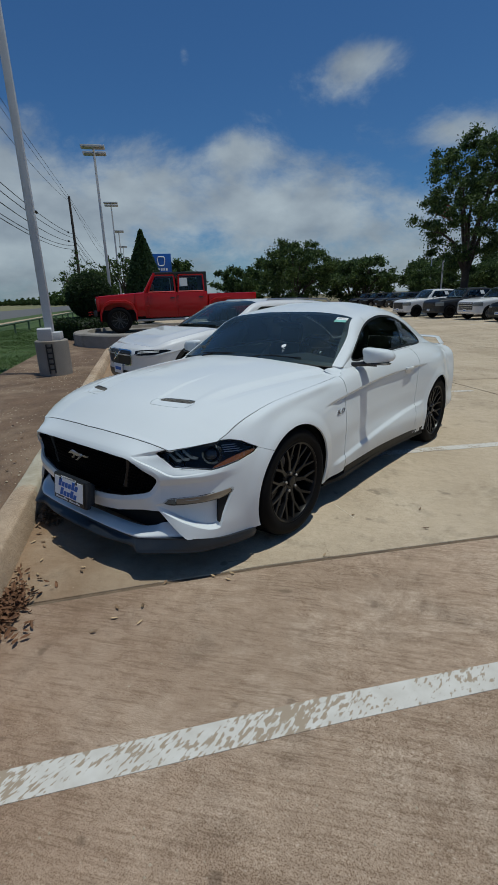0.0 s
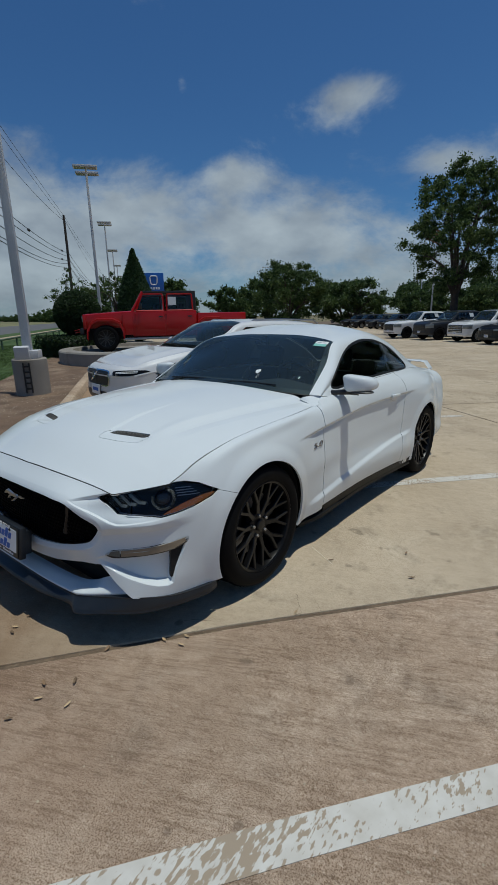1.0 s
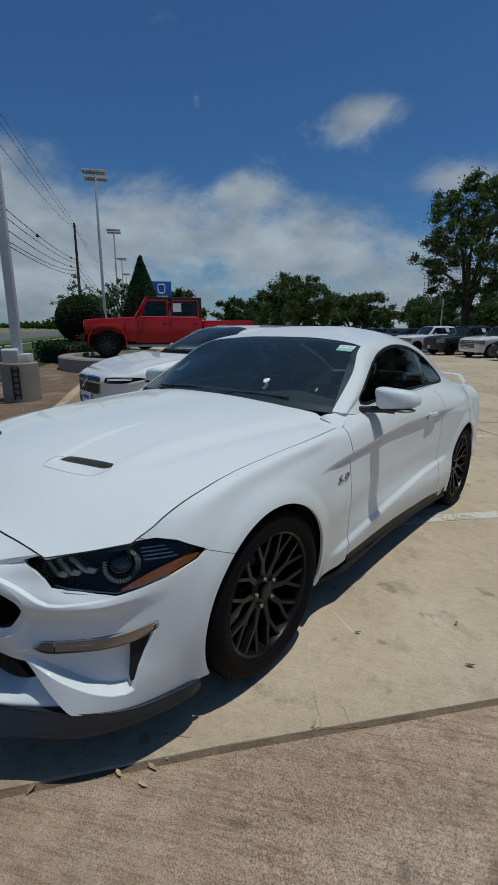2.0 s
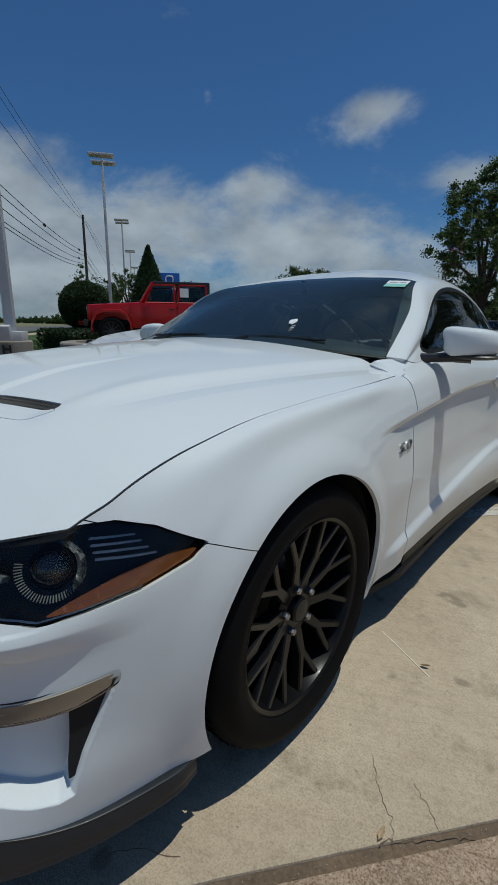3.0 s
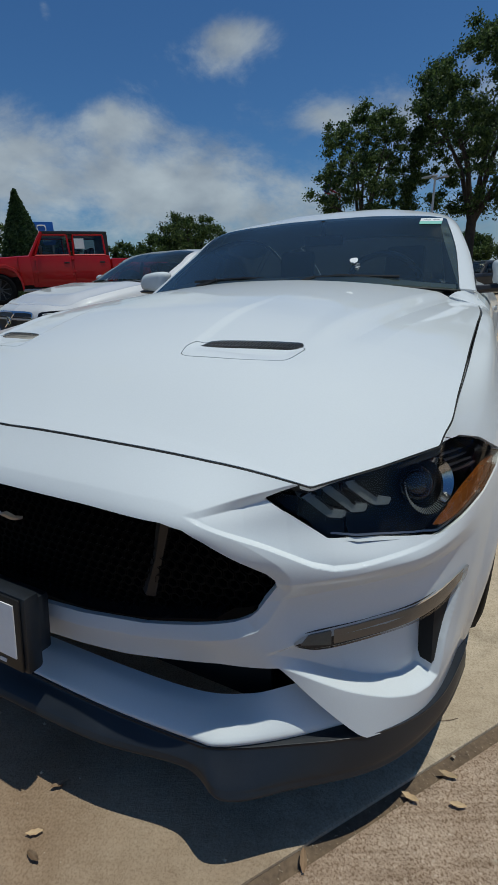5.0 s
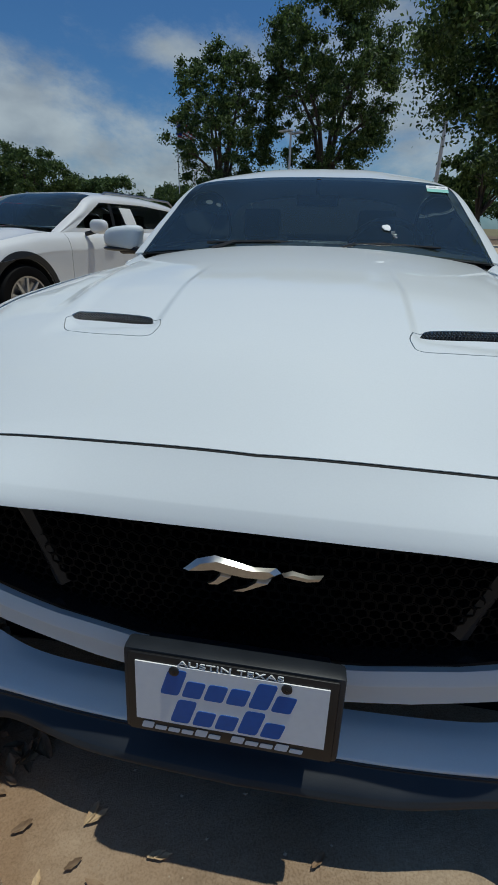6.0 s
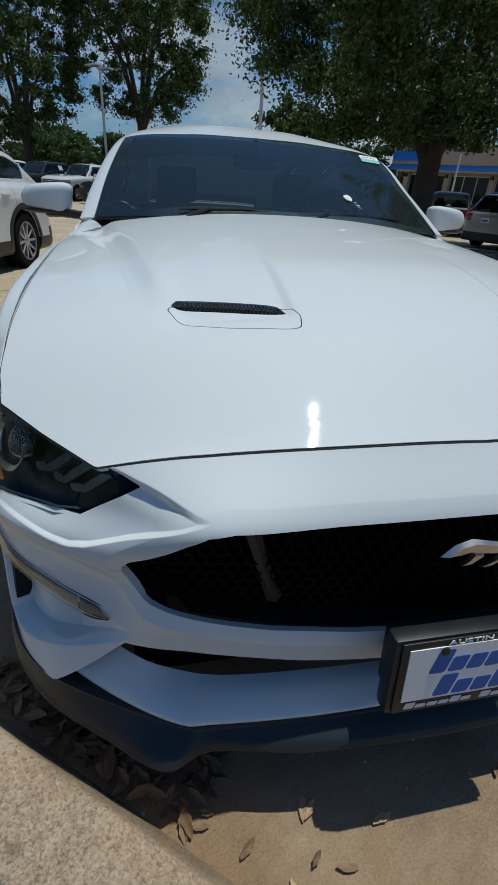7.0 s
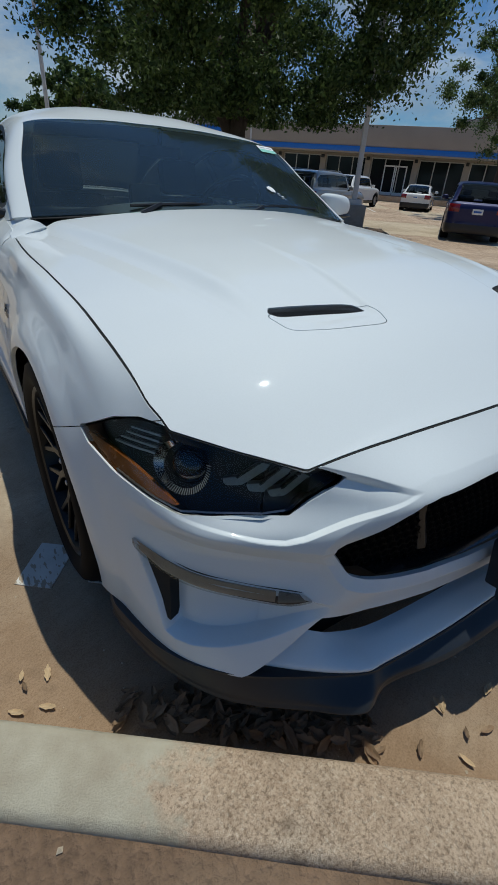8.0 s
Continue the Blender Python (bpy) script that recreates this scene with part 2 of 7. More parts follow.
def loft(columns, sign=-1):
    """A sheet through sections (columns) of equal length; u runs over sections, v along each."""
    c = np.asarray(columns, float)
    nu, nv = c.shape[:2]

    def fn(u, v):
        u, v = np.clip(u, 0, nu - 1), np.clip(v, 0, nv - 1)
        kv = np.clip(np.floor(v).astype(int), 0, nv - 2)
        out = np.zeros((len(u), 3))
        for j in np.unique(kv):
            s = kv == j
            f = (v[s] - j)[:, None]
            rows = [spline(c[:, q], u[s]) for q in (max(j - 1, 0), j, j + 1, min(j + 2, nv - 1))]
            pm, a, b, pn = rows
            pm = pm if j > 0 else 2 * a - b
            pn = pn if j < nv - 2 else 2 * b - a
            out[s] = 0.5 * (2 * a + (b - pm) * f + (2 * pm - 5 * a + 4 * b - pn) * f ** 2 + (3 * a - pm - 3 * b + pn) * f ** 3)
        return out
    return Sheet(fn, sign)


def poly_sd(outline, p, q):
    """Signed distance (positive inside) of points (p, q) to a closed outline in the same two coordinates."""
    o = np.asarray(outline, float)
    best = np.full(len(p), 1e9)
    inside = np.zeros(len(p), bool)
    for a, b in zip(o, np.roll(o, -1, 0)):
        d = b - a
        t = np.clip(((p - a[0]) * d[0] + (q - a[1]) * d[1]) / max(d @ d, 1e-12), 0, 1)
        best = np.minimum(best, np.hypot(p - a[0] - t * d[0], q - a[1] - t * d[1]))
        if a[1] != b[1]:
            inside ^= ((a[1] > q) != (b[1] > q)) & (p < (b[0] - a[0]) * (q - a[1]) / (b[1] - a[1]) + a[0])
    return np.where(inside, best, -best)


def rounded(outline, steps=6, corner=0.35):
    """A closed outline with its corners rounded off."""
    o = np.asarray(outline, float)
    out = []
    for a, b, c in zip(np.roll(o, 1, 0), o, np.roll(o, -1, 0)):
        p, q = b + (a - b) * corner, b + (c - b) * corner
        for k in range(steps + 1):
            t = k / steps
            out.append((1 - t) ** 2 * p + 2 * t * (1 - t) * b + t * t * q)
    return np.array(out)


def panel_arrays(sheet, us, vs, keeps, offset=0.0, flange=0.012):
    """Grid of the sheet cut by each keep(points) >= 0; returns verts, normals and faces with a turned-in edge."""
    U, V = np.meshgrid(us, vs, indexing="ij")
    q = np.stack([U.ravel(), V.ravel()], 1)
    nu, nv = len(us), len(vs)
    idx = np.arange(nu * nv).reshape(nu, nv)
    a, b, c, d = idx[:-1, :-1].ravel(), idx[1:, :-1].ravel(), idx[1:, 1:].ravel(), idx[:-1, 1:].ravel()
    faces = [tuple(f) for f in np.stack([a, b, c, d], 1)]
    for keep in keeps:
        val = keep(sheet.at(q[:, 0], q[:, 1]))
        pts, new_q, made, out = q, [], {}, []

        def cut(i, j):
            k = (min(i, j), max(i, j))
            if k not in made:
                t = val[i] / (val[i] - val[j])
                made[k] = len(pts) + len(new_q)
                new_q.append(pts[i] + t * (pts[j] - pts[i]))
            return made[k]
        for f in faces:
            s = [val[i] >= 0 for i in f]
            if all(s):
                out.append(f)
            elif any(s):
                g = []
                for i, j in zip(f, f[1:] + f[:1]):
                    if val[i] >= 0:
                        g.append(i)
                    if (val[i] >= 0) != (val[j] >= 0):
                        g.append(cut(i, j))
                if len(g) >= 3:
                    out.append(tuple(g))
        faces = out
        if new_q:
            q = np.vstack([q, new_q])
    used = sorted({i for f in faces for i in f})
    if not used:
        return np.zeros((0, 3)), np.zeros((0, 3)), []
    remap = {o: k for k, o in enumerate(used)}
    faces = [tuple(remap[i] for i in f) for f in faces]
    q = q[used]
    n = sheet.normal(q[:, 0], q[:, 1])
    if sheet.sign < 0:
        faces = [f[::-1] for f in faces]
    p = sheet.at(q[:, 0], q[:, 1]) + n * offset
    if flange:
        edge = {}
        for f in faces:
            for i, j in zip(f, f[1:] + f[:1]):
                edge[(i, j)] = edge.get((i, j), 0) + 1
        rim = [e for e in edge if (e[1], e[0]) not in edge]
        pv, nvv, ex = [p], [n], []
        base = len(p)
        for i, j in rim:
            if abs(p[i][0]) < 1e-4 and abs(p[j][0]) < 1e-4:
                continue
            side = np.cross(p[j] - p[i], n[i])
            side = side / max(np.linalg.norm(side), 1e-9)
            pv.append(np.array([p[i], p[j], p[j] - n[j] * flange, p[i] - n[i] * flange]))
            nvv.append(np.array([side] * 4))
            ex.append((base + 1, base, base + 3, base + 2))
            base += 4
        p, n = np.vstack(pv), np.vstack(nvv)
        faces = faces + ex
    return p, n, faces


def panel(name, sheet, us, vs, keeps, material, parent, offset=0.0, flange=0.012, sides="both", label=""):
    """Makes a panel object; sides: 'both' joins the mirrored half, 'each' makes two objects, 'left'/'right' one."""
    p, n, faces = panel_arrays(sheet, us, vs, keeps, offset, flange)
    mir = np.array([-1.0, 1, 1])
    made = []
    kinds = {"both": [("both", 1)], "each": [("l", 1), ("r", -1)], "left": [("l", 1)], "right": [("r", -1)]}[sides]
    for kind, s in kinds:
        if kind == "both":
            P, N = np.vstack([p, p * mir]), np.vstack([n, n * mir])
            F = faces + [tuple(i + len(p) for i in f[::-1]) for f in faces]
        elif s > 0:
            P, N, F = p, n, faces
        else:
            P, N, F = p * mir, n * mir, [f[::-1] for f in faces]
        me = bpy.data.meshes.new(name)
        me.from_pydata(P.tolist(), [], F)
        me.materials.append(material)
        me.shade_smooth()
        me.normals_split_custom_set_from_vertices([tuple(x) for x in N])
        me.update()
        ob = new(name, me)
        ob.parent = parent
        if label:
            ob["label"] = label
        made.append(ob)
    return made


def seg(*ranges):
    """Joined parameter steps: (start, end, count) each."""
    out = []
    for a, b, n in ranges:
        out.extend(np.linspace(a, b, n, endpoint=False))
    return np.array(out + [ranges[-1][1]])


def tube(bm, pts, radii, sides=8, cap=True):
    """A round bar through points; radii one or one for each point."""
    pts = [Vector(p) for p in pts]
    if isinstance(radii, (int, float)):
        radii = [radii] * len(pts)
    rings = []
    for i, p in enumerate(pts):
        d = (pts[min(i + 1, len(pts) - 1)] - pts[max(i - 1, 0)]).normalized()
        up = Vector((0, 0, 1)) if abs(d.z) < 0.9 else Vector((1, 0, 0))
        s = d.cross(up).normalized()
        t = s.cross(d)
        rings.append([bm.verts.new(p + (s * math.cos(k * math.tau / sides) + t * math.sin(k * math.tau / sides)) * radii[i]) for k in range(sides)])
    for r, s in zip(rings, rings[1:]):
        for k in range(sides):
            bm.faces.new((r[k], r[(k + 1) % sides], s[(k + 1) % sides], s[k]))
    if cap:
        bm.faces.new(rings[0][::-1]), bm.faces.new(rings[-1])


def lathe(bm, profile, seg_n=48, m=None):
    """Turned shape: profile of (radius, height) about z, moved by m."""
    rings = []
    for r, h in profile:
        rings.append([bm.verts.new((r * math.cos(k * math.tau / seg_n), r * math.sin(k * math.tau / seg_n), h)) for k in range(seg_n)])
    for a, b in zip(rings, rings[1:]):
        for k in range(seg_n):
            bm.faces.new((a[k], a[(k + 1) % seg_n], b[(k + 1) % seg_n], b[k]))
    if m is not None:
        bmesh.ops.transform(bm, matrix=m, verts=[v for r in rings for v in r])
    return rings


def slab(bm, outline, z0, z1, m=None):
    """A flat plate: outline in x, y from z0 to z1."""
    lo = [bm.verts.new((x, y, z0)) for x, y in outline]
    hi = [bm.verts.new((x, y, z1)) for x, y in outline]
    bm.faces.new(lo[::-1]), bm.faces.new(hi)
    for i in range(len(lo)):
        j = (i + 1) % len(lo)
        bm.faces.new((lo[i], lo[j], hi[j], hi[i]))
    if m is not None:
        bmesh.ops.transform(bm, matrix=m, verts=lo + hi)
    return lo + hi


def words(name, text, size, depth, material, parent, m, shear=0.0, width=None, label=""):
    """Raised lettering as a mesh."""
    cu = bpy.data.curves.new(name, "FONT")
    cu.body, cu.size, cu.extrude, cu.align_x, cu.align_y, cu.shear = text, size, depth, "CENTER", "CENTER", shear
    tmp = bpy.data.objects.new(name, cu)
    me = bpy.data.meshes.new_from_object(tmp)
    bpy.data.objects.remove(tmp)
    if width:
        xs = [v.co.x for v in me.vertices]
        k = width / (max(xs) - min(xs))
        for v in me.vertices:
            v.co.x *= k
    me.materials.clear()
    me.materials.append(material)
    me.transform(m)
    ob = new(name, me)
    ob.parent = parent
    if label:
        ob["label"] = label
    return ob
# ---- paving, kerb, verge, road ----
def streaked_concrete(name, col, dark, pale, grain=1.0, blotch=0.35, relief=0.5, pits=0.0, broom=0.0, dirt=0.8, repair=None):
    """Broom-finished, sun-bleached concrete: blotches, dark traffic stains, fine aggregate and brush lines."""
    m = bpy.data.materials.new(name)
    m.use_nodes = True
    nd, ln = m.node_tree.nodes, m.node_tree.links
    b = nd["Principled BSDF"]
    b.inputs["Roughness"].default_value, b.inputs["Specular IOR Level"].default_value = 0.88, 0.25
    geo = nd.new("ShaderNodeNewGeometry")
    info = nd.new("ShaderNodeObjectInfo")

    def noise_at(scale, detail=5, rough=0.55, stretch=None):
        n = nd.new("ShaderNodeTexNoise")
        n.inputs["Scale"].default_value, n.inputs["Detail"].default_value, n.inputs["Roughness"].default_value = scale, detail, rough
        if stretch:
            mp = nd.new("ShaderNodeMapping")
            mp.inputs["Rotation"].default_value, mp.inputs["Scale"].default_value = (0, 0, radians(-63)), (1, abs(stretch), 1)
            mp.vector_type = "TEXTURE"
            ln.new(geo.outputs["Position"], mp.inputs[0])
            ln.new(mp.outputs[0], n.inputs["Vector"])
        else:
            ln.new(geo.outputs["Position"], n.inputs["Vector"])
        return n.outputs["Fac"]

    def ranged(v, lo, hi, a=0.0, c=1.0):
        r = nd.new("ShaderNodeMapRange")
        for k, x in zip((1, 2, 3, 4), (lo, hi, a, c)):
            r.inputs[k].default_value = x
        ln.new(v, r.inputs[0])
        return r.outputs[0]

    def mixed(f, c1, c2, kind="MIX"):
        x = nd.new("ShaderNodeMixRGB")
        x.blend_type = kind
        for k, v in ((0, f), (1, c1), (2, c2)):
            if isinstance(v, (int, float)):
                x.inputs[k].default_value = v
            elif isinstance(v, tuple):
                x.inputs[k].default_value = (*v, 1)
            else:
                ln.new(v, x.inputs[k])
        return x.outputs[0]
    c = mixed(ranged(noise_at(0.55, 6, 0.6), 0.40, 0.68), col, dark)
    c = mixed(ranged(noise_at(1.7, 6, 0.65), 0.50, 0.74, 0, 0.75), c, pale)
    c = mixed(ranged(noise_at(3.3, 7, 0.7), 0.55, 0.71, 0, 0.65), c, tuple(x * 0.62 for x in dark))
    c = mixed(ranged(noise_at(14, 6, 0.75), 0.42, 0.66, 0.0, blotch), c, mixed(1.0, c, (0.66, 0.63, 0.60), "MULTIPLY"))
    if pits:
        c = mixed(ranged(noise_at(135, 3, 0.65), 0.545, 0.60, 0.0, pits), c, tuple(x * 0.45 for x in dark))
    grit = noise_at(210, 4, 0.75)
    rough_bits = ranged(noise_at(0.9, 4, 0.6), 0.42, 0.62, grain * 0.55, grain)
    gate = nd.new("ShaderNodeMath")
    gate.operation = "MULTIPLY"
    ln.new(ranged(grit, 0.47, 0.60), gate.inputs[0]), ln.new(rough_bits, gate.inputs[1])
    c = mixed(gate.outputs[0], c, mixed(1.0, c, (0.42, 0.36, 0.30), "MULTIPLY"))
    c = mixed(ranged(noise_at(62, 5, 0.8), 0.52, 0.64, 0, grain * 0.55), c, mixed(1.0, c, (0.62, 0.57, 0.52), "MULTIPLY"))
    c = mixed(ranged(noise_at(95, 4, 0.8), 0.56, 0.66, 0, grain * 0.45), c, pale)
    c = mixed(ranged(noise_at(120, 2, 0.5), 0.63, 0.72, 0, grain * 0.35), c, pale)
    c = mixed(ranged(noise_at(7, 2, 0.4), 0.70, 0.74, 0, 0.5), c, tuple(x * 0.35 for x in dark))
    c = mixed(ranged(info.outputs["Random"], 0, 1, 0.0, 0.35), c, mixed(1.0, c, (0.80, 0.82, 0.85), "MULTIPLY"))
    brush = noise_at(75, 3, 0.6, 16)
    if broom:
        c = mixed(ranged(brush, 0.48, 0.64, 0.0, broom), c, mixed(1.0, c, (0.62, 0.58, 0.54), "MULTIPLY"))
    # earth washed into the gutter beside the kerb
    dot, wash = nd.new("ShaderNodeVectorMath"), nd.new("ShaderNodeMath")
    dot.operation, dot.inputs[1].default_value = "DOT_PRODUCT", (BX[0], BX[1], 0)
    ln.new(geo.outputs["Position"], dot.inputs[0])
    wash.operation = "MULTIPLY_ADD"
    wash.inputs[1].default_value = -1.5
    ln.new(noise_at(2.1, 6, 0.65), wash.inputs[0]), ln.new(dot.outputs["Value"], wash.inputs[2])
    c = mixed(ranged(wash.outputs[0], -1.75, -0.78, dirt, 0.0), c, mixed(1.0, c, (0.50, 0.375, 0.29), "MULTIPLY"))
    if repair:  # smooth mortar skin over a stretch along the kerb, with a ragged edge
        along, ragged = nd.new("ShaderNodeVectorMath"), nd.new("ShaderNodeMath")
        along.operation, along.inputs[1].default_value = "DOT_PRODUCT", (AX[0], AX[1], 0)
        ln.new(geo.outputs["Position"], along.inputs[0])
        ragged.operation, ragged.inputs[1].default_value = "MULTIPLY_ADD", 0.9
        ln.new(noise_at(5, 6, 0.7), ragged.inputs[0]), ln.new(along.outputs["Value"], ragged.inputs[2])
        both_ends = nd.new("ShaderNodeMath")
        both_ends.operation = "MULTIPLY"
        ln.new(ranged(ragged.outputs[0], repair[0] + .40, repair[0] + .50), both_ends.inputs[0])
        ln.new(ranged(ragged.outputs[0], repair[1] + .40, repair[1] + .52, 1.0, 0.0), both_ends.inputs[1])
        c = mixed(both_ends.outputs[0], c, mixed(ranged(noise_at(6, 6, .6), .42, .62), (0.50, 0.455, 0.35), (0.40, 0.345, 0.255)))
    ln.new(c, b.inputs["Base Color"])
    add = nd.new("ShaderNodeMath")
    ln.new(ranged(brush, 0.3, 0.7), add.inputs[0]), ln.new(ranged(grit, 0.35, 0.65), add.inputs[1])
    bp = nd.new("ShaderNodeBump")
    bp.inputs["Strength"].default_value, bp.inputs["Distance"].default_value = relief, 0.003
    ln.new(add.outputs[0], bp.inputs["Height"]), ln.new(bp.outputs[0], b.inputs["Normal"])
    return m


LITTER = mat("red_brown_litter", (0.16, 0.075, 0.035), 0.8, 0, 0.5, 30, 220)
SLAB = streaked_concrete("broomed_concrete", (0.68, 0.515, 0.38), (0.44, 0.32, 0.225), (0.80, 0.65, 0.51), 1.2, 0.65, 0.55, broom=.62, dirt=.5)
CREAM = streaked_concrete("smooth_cream_concrete", (0.61, 0.50, 0.365), (0.47, 0.375, 0.265), (0.70, 0.595, 0.45), 0.55, 0.34, 0.35, broom=.16)
KERB = streaked_concrete("kerb_concrete", (0.64, 0.49, 0.35), (0.45, 0.325, 0.22), (0.78, 0.68, 0.53), 0.8, 0.5, 0.5, 0.55, dirt=.0, repair=(-1.5, -.28))
JOINT = mat("joint_filler", (0.15, 0.105, 0.068), 0.95, 0, 0.4, 8, 90, 0.5, 0.004)
SOIL = mat("bare_soil", (0.165, 0.105, 0.066), 0.97, 0, 0.35, 3, 60, 0.9, 0.02, stain=(0.27, 0.19, 0.125), stain_at=0.56)
LAWN = mat("mown_lawn", (0.055, 0.095, 0.022), 0.95, 0, 0.45, 4, 60, 0.8, 0.02, stain=(0.12, 0.12, 0.04), stain_at=0.64)
ASPHALT = mat("road_asphalt", (0.12, 0.118, 0.118), 0.9, 0, 0.15, 0.6, 40, 0.4, 0.004)
FIELD = mat("dry_field", (0.21, 0.19, 0.085), 0.97, 0, 0.35, 0.12, 2.0, stain=(0.10, 0.12, 0.045), stain_at=0.55)

bed = bmesh.new()
box(bed, -110, 60, -1.16, 110, -0.12, -0.008, m=LOT)
sag(bed)
pavement = tagged(link("pavement", bed, JOINT), "sun-bleached tan concrete parking lot in large jointed slabs", "pavement", kind="structure")


def slab_mesh(w, b0, h, material):
    bm = bmesh.new()
    box(bm, 0, w, 0, h, -0.10, 0.0, 0.006)
    for b in (FALL_FROM, FALL_TO):
        if b0 < b < b0 + h:
            bmesh.ops.bisect_plane(bm, geom=bm.verts[:] + bm.edges[:] + bm.faces[:], plane_co=(0, b - b0, 0), plane_no=(0, 1, 0))
    for v in bm.verts:
        v.co.z += fall(b0 + v.co.y)
    me = bpy.data.meshes.new("slab")
    bm.to_mesh(me)
    bm.free()
    me.materials.append(material)
    return me


SLAB_W, SLAB_B, JW = 5.16, 5.2, 0.028
ROT = LOT.to_3x3().to_4x4()
rows = [-1.16] + [5.08 + SLAB_B * j for j in range(9)]
row_mesh = {(j, m): slab_mesh(SLAB_W - JW, b0 + JW / 2, (6.24 if j == 0 else SLAB_B) - JW, m) for j, b0 in enumerate(rows) for m in (SLAB, CREAM)}
for i in range(-12, 10):
    a0 = 1.05 + SLAB_W * i
    for j in range(0, 10):
        b0 = rows[j]
        if (i < -8 or i > 6) and j > 6:
            continue
        pale = i < 0 or (i + j) % 3 == 0
        ob = new("slab", row_mesh[j, CREAM if i < 0 or (pale and j) else SLAB])
        ob.parent = pavement
        ob.matrix_world = Matrix.Translation(AX * (a0 + JW / 2) + BX * (b0 + JW / 2)) @ ROT

# painted stall lines, flaking
PAINT = bpy.data.materials.new("flaking_line_paint")
PAINT.use_nodes = True


def build_paint():
    nd, ln = PAINT.node_tree.nodes, PAINT.node_tree.links
    b = nd["Principled BSDF"]
    b.inputs["Roughness"].default_value = 0.75
    geo = nd.new("ShaderNodeNewGeometry")
    n1, n2, n3 = (nd.new("ShaderNodeTexNoise") for _ in range(3))
    for n, s, d in ((n1, 3.4, 6), (n2, 85, 10), (n3, 14, 6)):
        n.inputs["Scale"].default_value, n.inputs["Detail"].default_value = s, d
        ln.new(geo.outputs["Position"], n.inputs["Vector"])
    m1 = nd.new("ShaderNodeMath")
    m1.operation = "MULTIPLY_ADD"
    m1.inputs[1].default_value = 0.75
    drawn = nd.new("ShaderNodeMapping")
    drawn.inputs["Rotation"].default_value, drawn.inputs["Scale"].default_value = (0, 0, 0.66), (1.0, 0.33, 1.0)
    ln.new(geo.outputs["Position"], drawn.inputs["Vector"]), ln.new(drawn.outputs[0], n2.inputs["Vector"])
    ln.new(n1.outputs["Fac"], m1.inputs[0]), ln.new(n2.outputs["Fac"], m1.inputs[2])
    r = nd.new("ShaderNodeMapRange")
    r.inputs[1].default_value, r.inputs[2].default_value = 0.93, 0.975
    ln.new(m1.outputs[0], r.inputs[0])
    mx, m0 = nd.new("ShaderNodeMixRGB"), nd.new("ShaderNodeMixRGB")
    m0.inputs[1].default_value, m0.inputs[2].default_value = (0.72, 0.70, 0.65, 1), (0.48, 0.44, 0.38, 1)
    ln.new(n3.outputs["Fac"], m0.inputs[0]), ln.new(m0.outputs[0], mx.inputs[1])
    mx.inputs[2].default_value = (0.36, 0.285, 0.205, 1)
    ln.new(r.outputs[0], mx.inputs[0]), ln.new(mx.outputs[0], b.inputs["Base Color"])


build_paint()
for k in range(-9, 8):
    for b0, b1 in ((-0.92, 4.9), (16.9, 22.4), (27, 32.5)):
        if b0 > 0 and (k > -3 and b0 < 20):
            continue
        a = -0.58 + 2.575 * k
        b0 = -0.66 if (k, b0) == (0, -0.92) else b0
        bm = bmesh.new()
        box(bm, a - 0.057, a + 0.057, b0, b1, 0.0, 0.003, m=LOT)
        sag(bm)
        tagged(link("parking_line", bm, PAINT), "worn flaking white painted stall line on concrete", "parking line", "stall lines", "structure")

bm = bmesh.new()
box(bm, -.85, -.735, -.70, -.52, 0.0, 0.003, m=LOT)
tagged(link("parking_line", bm, PAINT), "flaked remnant of white line paint on concrete", "parking line", "stall lines", "structure")


# kerb in cast lengths
def kerb_run(a0, a1, b_in, b_out, top, material, name="kerb_length"):
    bm = bmesh.new()
    s = 1 if b_out < b_in else -1
    prof = [(b_in, -0.1), (b_in - s * .004, .012), (b_in - s * .034, top * .55), (b_in - s * .048, top - .014), (b_in - s * .058, top - .003), (b_in - s * .072, top), (b_out + s * .018, top - .002), (b_out + s * .004, top - .014), (b_out, top - .03), (b_out, -0.1)]
    rows = []
    n = max(2, int((a1 - a0) / .12))
    for i in range(n + 1):
        a = a0 + (a1 - a0) * i / n
        rows.append([bm.verts.new(lot(a, b + .004 * noise.noise((a * 1.7, b * 9, 0)), z + .006 * noise.noise((a * 2.3, b * 5, 4)) if z > 0 else z)) for b, z in prof])
    for r, q in zip(rows, rows[1:]):
        for k in range(len(prof) - 1):
            bm.faces.new((r[k], q[k], q[k + 1], r[k + 1]) if s > 0 else (r[k + 1], q[k + 1], q[k], r[k]))
    bm.faces.new(rows[0] if s > 0 else rows[0][::-1]), bm.faces.new(rows[-1][::-1] if s > 0 else rows[-1])
    bmesh.ops.recalc_face_normals(bm, faces=bm.faces)
    return link(name, bm, material, kerb, smooth=45)


kerb = thing("kerb", "low pale concrete kerb with a smooth mortar repair", "kerb", kind="structure")
breaks = [-60, -45, -33, -24, -18, -12.4, -9.3, -6.2, -3.1, 1.7, 4.8, 8, 12, 20, 40]
for a0, a1 in zip(breaks, breaks[1:]):
    kerb_run(a0 + (.002 if a0 < -2 or a0 > 1 else 0), a1, -1.085, -1.297, .135, KERB)


